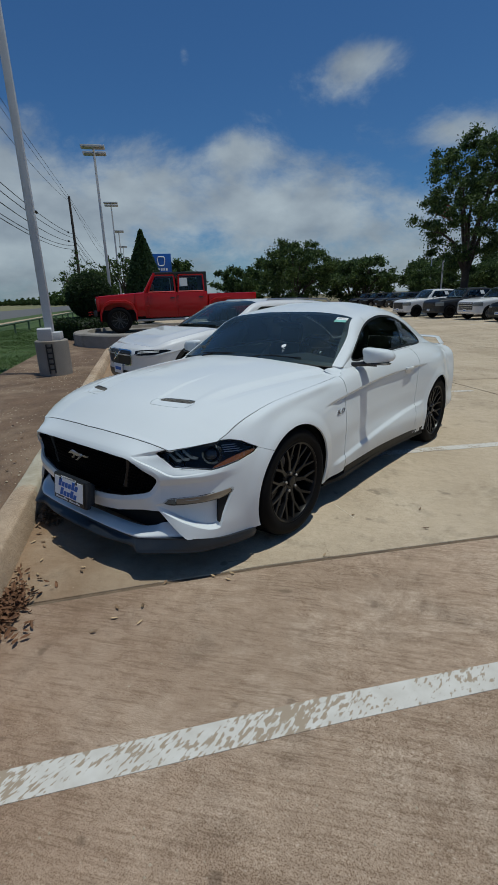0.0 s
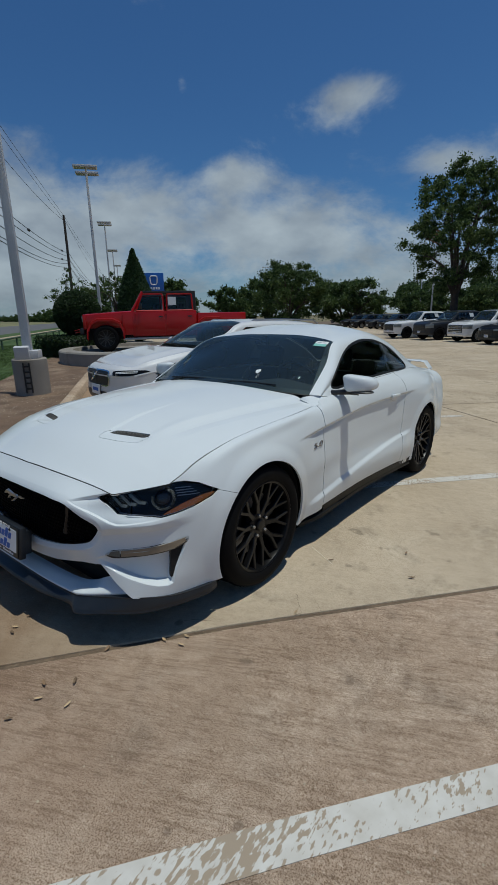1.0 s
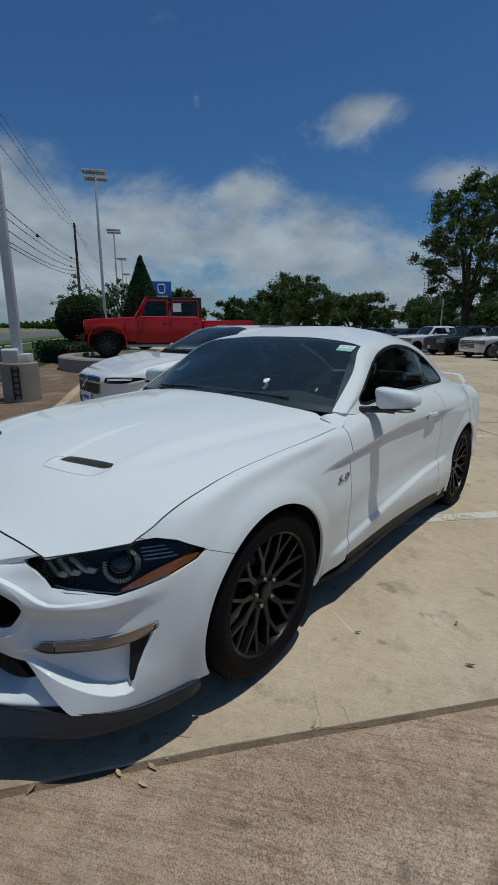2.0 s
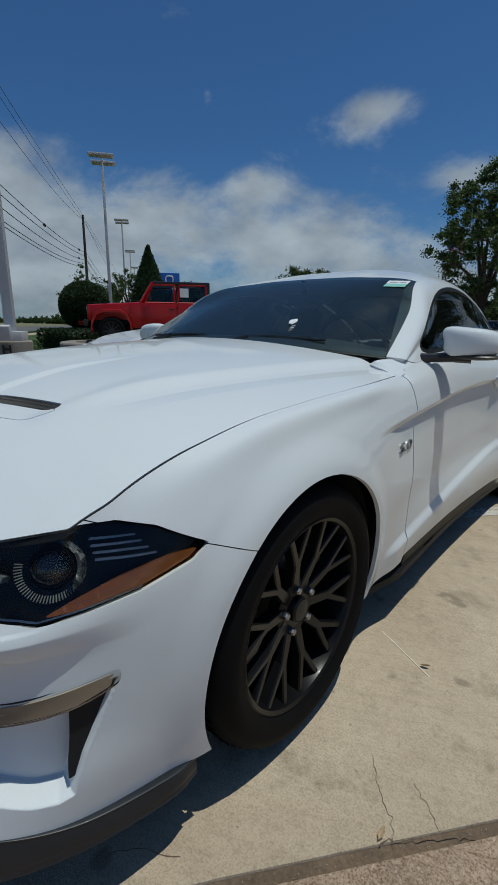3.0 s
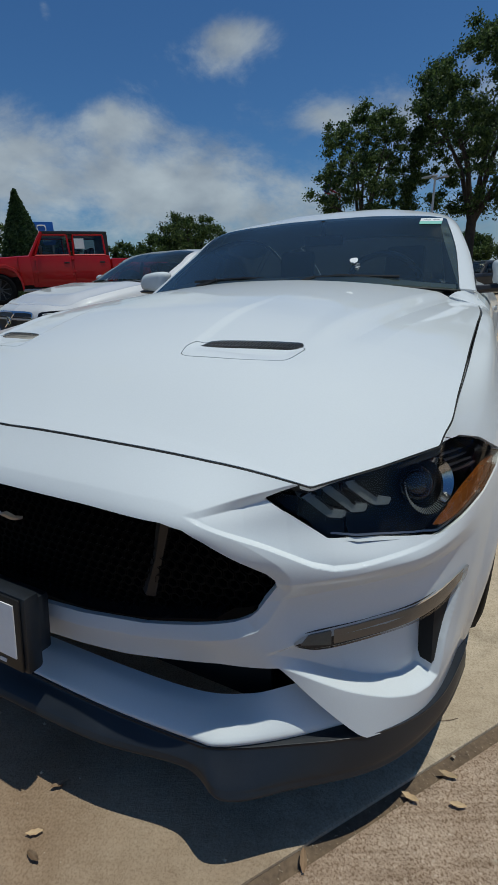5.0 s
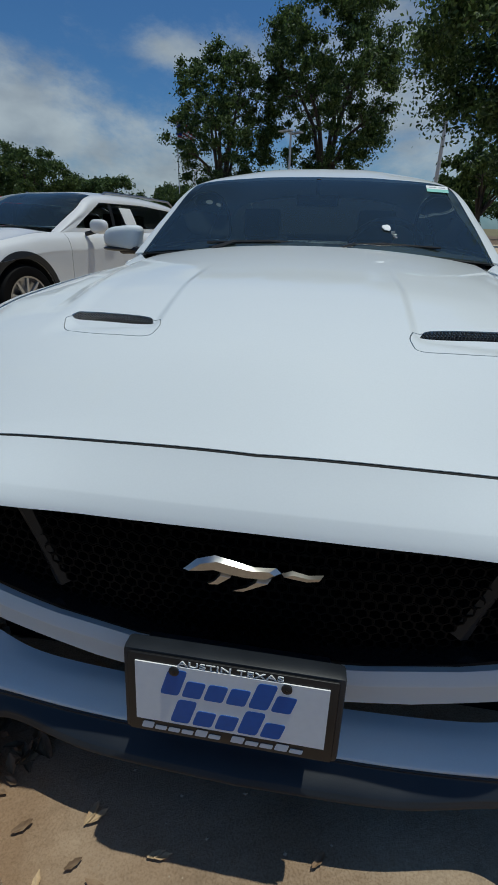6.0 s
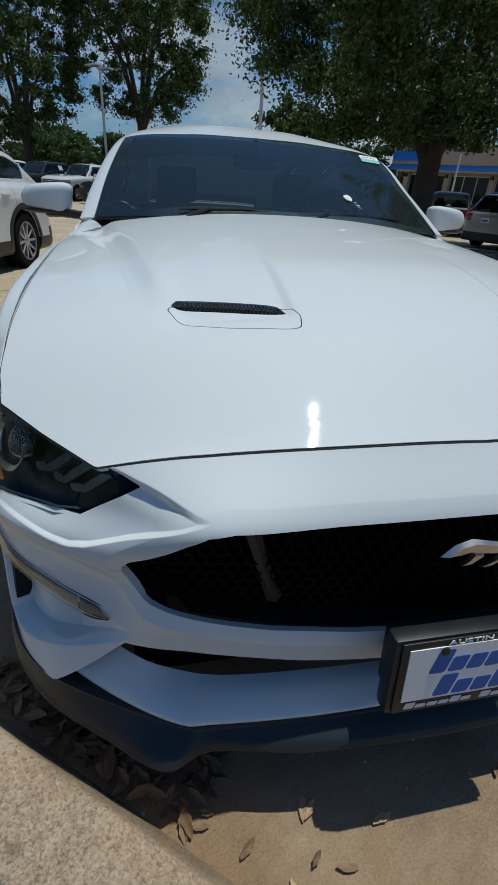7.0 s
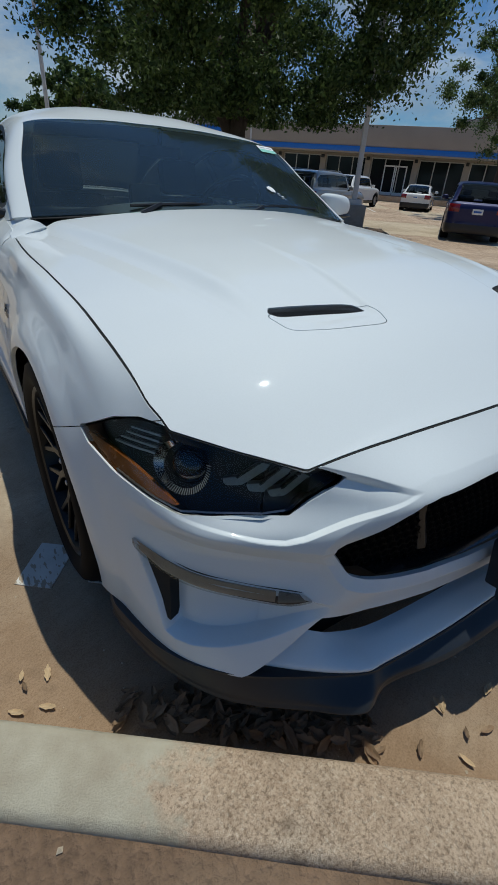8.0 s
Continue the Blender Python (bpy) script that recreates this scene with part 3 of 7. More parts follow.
def uneven(name, a0, a1, b0, b1, z, amp, step_m, material, label, category, seed=0.0):
    """A strip of ground with gentle lumps."""
    na, nb = max(2, int((a1 - a0) / step_m)), max(2, int((b1 - b0) / step_m))
    vs, fs = [], []
    for i in range(na + 1):
        for j in range(nb + 1):
            a, b = a0 + (a1 - a0) * i / na, b0 + (b1 - b0) * j / nb
            rim = min(1, min(j, nb - j) / 2)
            h = z + amp * rim * (noise.noise((a * .7, b * .7, seed)) + .5 * noise.noise((a * 2.9, b * 2.9, seed + 3)) + .35 * noise.noise((a * 9, b * 9, seed)))
            vs.append(lot(a, b, h))
    for i in range(na):
        for j in range(nb):
            k = i * (nb + 1) + j
            fs.append((k, k + nb + 1, k + nb + 2, k + 1))
    me = bpy.data.meshes.new(name)
    me.from_pydata(vs, [], fs)
    me.materials.append(material)
    me.shade_smooth()
    return tagged(new(name, me), label, category, kind="structure")


uneven("soil_bed", -14, 12, -3.1, -1.294, .105, .018, .07, SOIL, "bare brown soil bed behind the kerb", "soil", 1.0)
uneven("soil_bed", -60, -14, -3.1, -1.294, .09, .02, .5, SOIL, "bare brown soil bed along the kerb", "soil", 2.0)
uneven("lawn", -70, 40, -9.0, -3.1, .07, .05, .5, LAWN, "mown green verge lawn beside the soil bed", "lawn", 5.0)
for nm, b0, b1, z, mt, lb, ct in (("footpath", -10.9, -9.0, .05, KERB, "pale concrete footpath beside the road", "footpath"),
                                  ("road", -31, -13.5, .02, ASPHALT, "wide grey asphalt road beyond the verge", "road"),
                                  ("verge", -13.5, -10.9, .03, LAWN, "narrow green strip between path and road", "verge"),
                                  ("field", -900, -31, .03, FIELD, "dry yellow-green field beyond the road", "field")):
    bm = bmesh.new()
    box(bm, -900, 400, b0, b1, -.8, z, m=LOT)
    tagged(link(nm, bm, mt), lb, ct, kind="structure")

# grass blades near the edge of the soil
rng = np.random.default_rng(3)


def blades(name, n, a0, a1, b0, b1, z, h, material, label):
    a, b = rng.uniform(a0, a1, n), rng.uniform(b0, b1, n)
    p = np.outer(a, AX) + np.outer(b, BX) + np.array([0, 0, z])
    ang = rng.uniform(0, math.tau, n)
    w = np.stack([np.cos(ang), np.sin(ang), 0 * ang], 1) * rng.uniform(.006, .014, n)[:, None]
    tip = np.stack([rng.normal(0, .03, n), rng.normal(0, .03, n), rng.uniform(.5, 1, n) * h], 1)
    vs = np.concatenate([p - w, p + w, p + tip]).tolist()
    me = bpy.data.meshes.new(name)
    me.from_pydata(vs, [], [(i, i + n, i + 2 * n) for i in range(n)])
    me.materials.append(material)
    return tagged(new(name, me), label, "grass", kind="stuff")


BLADE = mat("grass_blade", (0.075, 0.125, 0.028), 0.8, 0, 0.4, 2, 30)
blades("grass", 60000, -26, -4, -7.5, -3.0, .06, .055, BLADE, "mown green lawn grass beside the soil bed")

# pebbles and dry leaves
PEBBLE = mat("pebble", (0.44, 0.36, 0.26), 0.9, 0, 0.3, 20, 100)
LEAF_DRY = mat("dry_leaf", (0.20, 0.125, 0.07), 0.8, 0, 0.3, 20, 100, each=.5, stain=(0.32, 0.23, 0.14), stain_at=.55)
LEAF_PALE = mat("pale_dry_leaf", (0.46, 0.33, 0.19), 0.75, 0, 0.25, 20, 100, each=.4, stain=(0.35, 0.16, 0.06), stain_at=.6)


def leaf_mesh(seed, length, material):
    """A curled oak leaf with a raised midrib line."""
    r = random.Random(seed)
    bm = bmesh.new()
    n, rows = 7, []
    curl, twist = r.uniform(.1, .5), r.uniform(-.5, .5)
    for i in range(n):
        t = i / (n - 1)
        w = length * .18 * math.sin(math.pi * min(1, t * .93 + .05)) ** .8 * (1 + .18 * math.sin(t * 17 + seed))
        zc = length * curl * (t - .5) ** 2 * 1.2
        rows.append([bm.verts.new((length * (t - .5), s * w, zc + abs(s) * w * (.35 + twist * t) + (.0015 if s else 0))) for s in (-1, -.45, 0, .45, 1)])
    for a, b in zip(rows, rows[1:]):
        for k in range(4):
            bm.faces.new((a[k], b[k], b[k + 1], a[k + 1]))
    me = bpy.data.meshes.new("dry_leaf")
    bm.to_mesh(me)
    bm.free()
    me.materials.append(material)
    me.shade_smooth()
    return me


leaf_kinds = [leaf_mesh(k, .062, LEAF_DRY) for k in range(5)] + [leaf_mesh(k + 9, .064, LEAF_PALE) for k in range(3)]


def leaf_at(p, size=1.0, kind=None, heap=False, label="curled dry brown oak leaf lying on the concrete"):
    ob = new("dry_leaf", random.choice(leaf_kinds[:5] if heap else leaf_kinds) if kind is None else leaf_kinds[kind])
    tilt = 40 if heap else 8
    ob.matrix_world = pose(p[0], p[1], p[2] + .002, random.uniform(-tilt, tilt), random.uniform(-tilt, tilt), random.uniform(0, 360)) @ Matrix.Scale(size, 4)
    return tagged(ob, label, "leaf", "fallen leaves")


random.seed(11)
SINGLE = [(.833, -.665, 5), (.898, -.586, 6), (.673, -.858, 1), (.921, -.64, 7), (-.269, -.957, 7), (-.122, -.994, 5), (-.474, -.927, 2), (.16, -.953, 0),
          (-.33, -1.068, 6), (-.281, -.953, 7), (-.135, -.993, 5), (-1.163, -.442, 6), (-1.08, -.378, 5), (-1.099, -.465, 7), (-1.135, -.388, 2), (1.199, -.12, 5),
          (1.088, .452, 2), (.638, -1.135, 0), (.693, -1.19, 6), (.813, -1.135, 7), (.729, -1.052, 3), (.696, -1.306, 1), (1.413, .835, 2), (1.542, .571, 0), (.185, -1.039, 5), (.215, -1.067, 1)]
for x, y, k in SINGLE:
    leaf_at(stand(x, y, .004), random.uniform(.48, .68), k)
for _ in range(26):   # loose ones between stall line and kerb
    a, b = random.uniform(-1.4, .8), random.uniform(-1.07, -.93)
    leaf_at(lot(a, b, .004), random.uniform(.45, .7))
for _ in range(190):  # drift heaped under the bumper corner against the kerb
    a = min(.17, max(-.40, random.gauss(-.12, .17)))
    b = -1.065 + abs(random.gauss(0, .065))
    lift = max(0, .045 - .35 * abs(b + 1.065)) * max(0, 1 - abs(a + .10) / .42)
    leaf_at(lot(a, b, .006 + random.random() * lift), random.uniform(.7, 1.05), None, True, "dry brown leaf in a drift against the kerb")
bm = bmesh.new()
for _ in range(260):   # litter in the gutter by the first line
    p = lot(random.gauss(1.05, .12), -1.075 + abs(random.gauss(0, .075)), .008 + random.random() * .02)
    me = random.choice(leaf_kinds[:5]).copy()
    me.transform(pose(p[0], p[1], p[2], random.uniform(-40, 40), random.uniform(-40, 40), random.uniform(0, 360)) @ Matrix.Scale(random.uniform(.5, .95), 4))
    bm.from_mesh(me)
    bpy.data.meshes.remove(me)
tagged(link("leaf_litter", bm, LITTER), "heap of reddish-brown leaf litter in the gutter by the kerb", "leaf litter", "", "stuff")
for _ in range(60):
    leaf_at(lot(random.uniform(-3.5, 2.5), random.uniform(-2.9, -1.4), .115), random.uniform(.6, 1.0), None, False, "dry leaf lying on bare soil")


def crumbs(name, n, box_ab, z, lo, hi, material, label):
    """Uncounted small stones, one object."""
    vs, fs = [], []
    for _ in range(n):
        a, b = random.uniform(*box_ab[0]), random.uniform(*box_ab[1])
        r = lo + (hi - lo) * random.random() ** 3
        c = lot(a, b, z)
        o = len(vs)
        q = [c + Vector((r * random.uniform(.7, 1.2) * math.cos(k * 1.571 + .4), r * random.uniform(.6, 1.1) * math.sin(k * 1.571 + .4), r * .12)) for k in range(4)]
        vs += q + [c + Vector((r * .1, 0, r * .75)), c - Vector((0, 0, r * .3))]
        for k in range(4):
            fs += [(o + k, o + (k + 1) % 4, o + 4), (o + (k + 1) % 4, o + k, o + 5)]
    me = bpy.data.meshes.new(name)
    me.from_pydata(vs, [], fs)
    me.materials.append(material)
    tagged(new(name, me), label, "gravel", kind="stuff")


crumbs("gravel", 3000, ((-9, 3), (-3.0, -1.32)), .108, .003, .016, PEBBLE, "small pale stones scattered on bare soil")
crumbs("joint_grit", 1500, ((1.03, 1.075), (-1.05, 3.2)), -.005, .0006, .0018, PEBBLE, "fine sandy crumbs along the slab joint")
crumbs("grit", 3400, ((-2.5, 3.5), (-1.1, 2.5)), .0, .0015, .006, PEBBLE, "fine loose grit on the concrete")

# hairline cracks: shallow dark grooves
def crack(pts, w):
    bm = bmesh.new()
    last = None
    for k, (x, y) in enumerate(pts):
        o = stand(x, y, .0012)
        d = Vector((pts[min(k + 1, len(pts) - 1)][0] - pts[max(k - 1, 0)][0], pts[min(k + 1, len(pts) - 1)][1] - pts[max(k - 1, 0)][1], 0)).normalized()
        s = Vector((-d.y, d.x, 0)) * w * random.uniform(.4, 1.2)
        now = [bm.verts.new(o - s), bm.verts.new(o + s + Vector((0, 0, .0006))), ]
        if last:
            bm.faces.new((last[0], now[0], now[1], last[1]))
        last = now
    tagged(link("crack", bm, JOINT, pavement), kind="structure")


def wander(x, y, ang, n, step_m, jitter):
    out = [(x, y)]
    for _ in range(n):
        ang += random.gauss(0, jitter)
        x, y = x + step_m * math.cos(ang), y + step_m * math.sin(ang)
        out.append((x, y))
    return out


for x, y, ang, n, step_m, jit, w in ((1.80, -.25, -1.2, 12, .018, .30, .0009), (.80, -.53, .93, 12, .013, .25, .0008)):
    crack(wander(x, y, ang, n, step_m, jit), w)


def broken(pts, w, jitter=.0022):
    """A crack through the given places, uneven in between."""
    out = []
    for (xa, ya), (xb, yb) in zip(pts, pts[1:]):
        n = max(2, int(math.hypot(xb - xa, yb - ya) / .008))
        out += [(xa + (xb - xa) * k / n + random.gauss(0, jitter), ya + (yb - ya) * k / n + random.gauss(0, jitter)) for k in range(n)]
    crack(out + [pts[-1]], w)


broken([(1.10, .045), (1.138, -.009), (1.175, -.057), (1.20, -.075), (1.235, -.127)], .0006)
broken([(1.202, -.14), (1.213, -.117), (1.23, -.105), (1.279, -.058), (1.301, -.035), (1.327, -.007), (1.358, .017)], .0013)
broken([(1.21, .044), (1.23, .024), (1.26, .003), (1.291, -.029)], .0005)
# pale scrape across the smooth slab
bm = bmesh.new()
box(bm, 0, .233, -.0022, .0022, 0, .0012, m=Matrix.Translation(stand(.908, .53, .0)) @ Matrix.Rotation(math.atan2(-.11, .205), 4, "Z"))
tagged(link("scrape", bm, mat("pale_scrape", (.72, .64, .50), .9, 0, .2, 40, 200), pavement), kind="structure")
# ---- the white coupe: nose to the kerb, front axle at the origin ----
coupe = thing("sports_coupe", "white two-door sports coupe with black wheels parked askew at the kerb", "car")

# sections from the middle of the nose round the flank to the tail, each from hood edge to sill
NOSE_MIDDLE = [(0, -.777, .738), (0, -.862, .664), (0, -.887, .60), (0, -.888, .52), (0, -.878, .44), (0, -.872, .375), (0, -.848, .285), (0, -.888, .222)]
NOSE_INNER = [(.25, -.768, .733), (.25, -.860, .663), (.25, -.880, .60), (.25, -.880, .52), (.25, -.868, .45), (.25, -.860, .395), (.25, -.838, .286), (.25, -.886, .222)]
NOSE_OUTER = [(.45, -.749, .716), (.46, -.850, .664), (.48, -.862, .61), (.485, -.862, .54), (.48, -.852, .48), (.475, -.845, .435), (.47, -.826, .325), (.47, -.872, .225)]
LAMP_INNER = [(.63, -.722, .690), (.590, -.775, .640), (.600, -.800, .585), (.605, -.800, .525), (.61, -.793, .46), (.615, -.793, .41), (.625, -.796, .34), (.63, -.820, .235)]
CORNER_INNER = [(.722, -.632, .704), (.722, -.672, .625), (.742, -.712, .572), (.738, -.712, .505), (.737, -.703, .45), (.742, -.703, .385), (.752, -.726, .31), (.755, -.748, .235)]
CORNER_OUTER = [(.805, -.543, .718), (.812, -.590, .635), (.834, -.612, .572), (.832, -.610, .505), (.835, -.598, .45), (.842, -.592, .38), (.852, -.594, .30), (.845, -.612, .215)]
ARCH_FRONT = [(.820, -.385, .800), (.876, -.372, .715), (.904, -.372, .640), (.915, -.378, .56), (.915, -.39, .47), (.912, -.392, .38), (.904, -.386, .29), (.893, -.378, .195)]
ARCH_RISE = [(.826, -.13, .841), (.886, -.13, .785), (.926, -.13, .700), (.944, -.13, .61), (.950, -.13, .5), (.948, -.13, .40), (.942, -.13, .3), (.925, -.13, .185)]
ARCH_CROWN = [(.831, .15, .858), (.884, .15, .808), (.922, .15, .735), (.943, .15, .645), (.950, .15, .53), (.946, .15, .41), (.936, .15, .3), (.915, .15, .18)]
FENDER_REAR = [(.834, .45, .870), (.876, .45, .822), (.903, .45, .755), (.922, .45, .675), (.928, .45, .55), (.920, .45, .42), (.908, .45, .29), (.890, .45, .175)]
DOOR_FRONT = [(.812, .85, .908), (.862, .85, .856), (.893, .85, .778), (.905, .85, .69), (.902, .85, .57), (.898, .85, .45), (.905, .85, .32), (.885, .85, .175)]
DOOR_MIDDLE = [(.795, 1.4, .945), (.852, 1.4, .893), (.888, 1.4, .808), (.893, 1.4, .71), (.884, 1.4, .59), (.888, 1.4, .46), (.912, 1.4, .34), (.888, 1.4, .175)]
DOOR_REAR = [(.780, 2.0, .975), (.852, 2.0, .925), (.902, 2.0, .845), (.910, 2.0, .75), (.900, 2.0, .61), (.900, 2.0, .47), (.922, 2.0, .34), (.893, 2.0, .175)]
REAR_ARCH = [(.735, 2.72, 1.012), (.842, 2.72, .965), (.915, 2.72, .88), (.944, 2.72, .775), (.953, 2.72, .65), (.950, 2.72, .5), (.950, 2.72, .35), (.930, 2.72, .2)]
TAIL_FLANK = [(.680, 3.3, 1.0), (.765, 3.3, .965), (.832, 3.3, .885), (.862, 3.3, .765), (.890, 3.3, .62), (.885, 3.3, .48), (.892, 3.3, .36), (.862, 3.3, .26)]
TAIL_CORNER = [(.630, 3.60, .985), (.72, 3.62, .955), (.768, 3.64, .885), (.778, 3.66, .765), (.776, 3.68, .62), (.77, 3.68, .48), (.78, 3.66, .36), (.74, 3.58, .27)]
TAIL_MIDDLE = [(.0, 3.74, .99), (.0, 3.79, .965), (.0, 3.80, .88), (.0, 3.82, .76), (.0, 3.86, .62), (.0, 3.87, .48), (.0, 3.83, .36), (.0, 3.75, .27)]
BODY = [NOSE_MIDDLE, NOSE_INNER, NOSE_OUTER, LAMP_INNER, CORNER_INNER, CORNER_OUTER, ARCH_FRONT, ARCH_RISE, ARCH_CROWN, FENDER_REAR, DOOR_FRONT, DOOR_MIDDLE, DOOR_REAR, REAR_ARCH, TAIL_FLANK, TAIL_CORNER, TAIL_MIDDLE]
shell = loft(BODY)


def corner_s(p):
    """Distance round the front corner, as seen square on to it."""
    return 0.8 * p[:, 0] + 0.6 * p[:, 1]


def step(x, a, b):
    t = np.clip((x - a) / (b - a), 0, 1)
    return t * t * (3 - 2 * t)


HEADLIGHT = [(0.002, .673), (.071, .694), (.20, .708), (.319, .724), (.38, .722), (.44, .704), (.522, .658), (.50, .638), (.43, .615), (.35, .602), (.286, .5955), (.258, .6005), (.20, .6035), (.094, .611)]
FOGSTRIP = rounded([(.022, .424), (.050, .446), (.20, .457), (.32, .474), (.396, .488), (.392, .456), (.33, .433), (.20, .416), (.07, .408)], 3, .3)
FACET = [(-.140, .6680), (.006, .6870), (.16, .715), (.45, .720), (.42, .612), (.286, .586), (.20, .577), (.13, .570), (.094, .569), (.06, .578)]
GRILLE = [(-.43, .655), (0, .657), (.43, .655), (.468, .648), (.500, .630), (.586, .566), (.597, .552), (.598, .538), (.570, .492), (.556, .478), (.53, .467), (.35, .417), (.2, .394), (0, .385), (-.2, .394)]
SLOT = [(-.3, .292), (0, .290), (.17, .300), (.29, .315), (.42, .348), (.50, .367), (.604, .378), (.65, .331), (.70, .283), (.740, .244), (.772, .220), (.772, .15), (-.3, .15)]


# hood
HOOD_MID = np.array([.728, .853, .913, .937, .954, .967, .977])
EDGE_Y = np.array([-.80, -.722, -.632, -.543, -.385, -.13, .15, .45, .70])
EDGE_X = np.array([.60, .63, .722, .805, .820, .826, .831, .834, .825])
EDGE_Z = np.array([.677, .690, .705, .722, .795, .841, .858, .870, .876])
VENT = rounded([(.268, -.464), (.480, -.404), (.498, -.388), (.482, -.366), (.286, -.424)], 4, .22)
VENT_INSERT = rounded([(.262, -.440), (.248, -.480), (.258, -.524), (.40, -.495), (.482, -.455), (.510, -.384)], 5, .28)


def hood_fn(x, y):
    zc = spline(HOOD_MID, np.clip((y + .80) / .25, 0, 6))
    soft = step(y, -.50, -.40)

    def along_edge(row):
        crisp, wide = (sum(np.interp(y + d * k / 4, EDGE_Y, row) for k in range(-4, 5)) / 9 for d in (.004, .085))
        return crisp + soft * (wide - crisp)
    xe, ze = along_edge(EDGE_X), along_edge(EDGE_Z)
    r = np.abs(x) / xe
    z = zc - (zc - ze) * (0.75 * r ** 2 + 0.25 * r ** 3.2)
    ax = np.abs(x)
    ridge = .515 + .165 * (y + .39)           # crease from the vent's outer end back to the screen's corner
    z = z + .011 * step(y, -.50, -.20) * (1 - step(ax, ridge - .030, ridge + .030)) - .006 * step(y, -.40, -.2) * np.clip(1 - np.abs(ax - ridge - .05) / .06, 0, 1)
    z = z - .008 * step(ax, .250, .274) * (1 - step(ax, .46, .54)) * step(y, -.50, -.44) * (1 - step(y, -.34, .10))
    z = z - .012 * np.clip(poly_sd(VENT_INSERT, ax, y) / .10, 0, 1) * step(y, -.54, -.40)
    return np.stack([x, y, z], 1)


TOP_ROW = np.array([c[0] for c in BODY], float)


def top_line(u):
    """The hood's shut line: straight runs with softened corners round the front."""
    u = np.asarray(u, float)
    p = shell.at(u, np.zeros(len(u)))
    near = (u > 1.8) & (u < 5.7)
    if near.any():
        w = (step(u[near], 1.9, 2.2) * (1 - step(u[near], 5.05, 5.6)))[:, None]
        q = sum(np.stack([np.interp(u[near] + d, np.arange(len(BODY)), TOP_ROW[:, k]) for k in range(3)], 1) for d in (-.01, 0, .01)) / 3
        p[near] = p[near] * (1 - w) + q * w
    return p


def dented(u, v, sharp=True):
    """The body with the hollow round the fog lamp and the waist and sill creases of the flank."""
    u, v = np.clip(u, 0, len(BODY) - 1), np.clip(v, 0, 7)
    p = shell.at(u, v)
    top0 = shell.at(u, np.zeros(len(u)))
    top = top_line(u)
    p = p + (np.clip(1 - v, 0, 1) ** 2)[:, None] * (top - top0)
    w0 = np.where(u < 9.7, np.clip(1 - v, 0, 1) ** 2, 0)
    p[:, 2] += w0 * (hood_fn(top[:, 0], top[:, 1])[:, 2] - top[:, 2])
    front = p[:, 1] < -0.30
    d = np.zeros(len(p))
    if front.any():
        f = p[front]
        s = corner_s(f)
        # fog lamp hollow: sloping ledge below, crisp outer edge, fading out towards the grille
        ledge = (f[:, 2] - np.interp(s, [-.03, .0, .05, .116, .20, .26, .30, .33, .37], [.394, .382, .360, .330, .296, .276, .270, .278, .32])) / .020
        outer = (np.interp(f[:, 2], [.24, .264, .345, .465], [.302, .320, .342, .390]) - s) / .022
        roof = (np.interp(s, [-.03, .06, .20, .372], [.408, .430, .436, .468]) - f[:, 2]) / .010
        hollow = np.minimum(np.clip(np.minimum(ledge, roof), 0, 1), step(outer, 0, 1)) * np.clip((s + .02) / .15, 0, 1)
        fs = poly_sd(FACET, s, f[:, 2])
        # crease from the grille's corner round to the arch, cut back below; chamfer round the grille; ledge under the lamp
        zk = np.interp(s, [-.04, .0, .10, .20, .30, .42], [.538, .546, .557, .566, .573, .577]) - f[:, 2]
        fold = 0.015 * np.clip(zk / .038, 0, 1) * (1 - step(zk, .05, .14)) * np.clip((s + .03) / .05, 0, 1) * (1 - step(s, .22, .44))
        gd = -poly_sd(GRILLE, f[:, 0], f[:, 2])
        chamfer = np.where(f[:, 0] < .72, .016 * np.clip(1 - gd / .026, 0, 1) * (1 - .7 * step(f[:, 2], .47, .67)), 0)
        fold = fold + chamfer
        sunk = np.interp(s, [-.14, -.04, .03, .10, .22, .32], [0, .016, .016, .009, .004, 0]) * np.clip(fs / .006, 0, 1) if sharp else np.interp(s, [-.135, 0, .03, .06, .10, .14], [0, .027, .027, .022, .009, 0])
        d[front] = fold + sunk + 0.042 * hollow
    # crown of the front fender beside the hood
    d = d - .017 * np.exp(-((v - .46) / .42) ** 2) * step(u, 5.5, 7.1) * (1 - step(u, 8.6, 9.7))
    flank = (p[:, 1] > 0.3) & (p[:, 1] < 2.6)
    y = p[:, 1]
    # waist crease that runs up to the door handle, hollow below it; kicked-out blade above the sill
    zc = 0.742 + (y - 0.40) * 0.052
    w = step(y, 0.32, 0.6) * (1 - step(y, 1.95, 2.45))
    d = d + np.where(flank, w * 0.020 * step(zc - p[:, 2], 0.0, 0.02) * (1 - step(zc - p[:, 2], 0.05, 0.26)), 0)
    zb = 0.315 + (y - 0.5) * 0.105
    w2 = step(y, 0.45, 0.6) * (1 - step(y, 2.15, 2.35))
    d = d - np.where(flank, w2 * 0.016 * step(zb - p[:, 2], 0.0, 0.04), 0)
    # arch flare
    for yc in (0.0, 2.72):
        r = np.hypot(y - yc, p[:, 2] - 0.335)
        d = d - np.where(p[:, 0] > 0.6, 0.010 * step(r, 0.30, 0.345) * (1 - step(r, 0.375, 0.46)), 0)
    return p - shell.normal(u, v) * d[:, None]


body = Sheet(dented, -1, .02)
lamp_sheet = Sheet(lambda u, v: dented(u, v, False), -1, .01)
GAP = 0.003


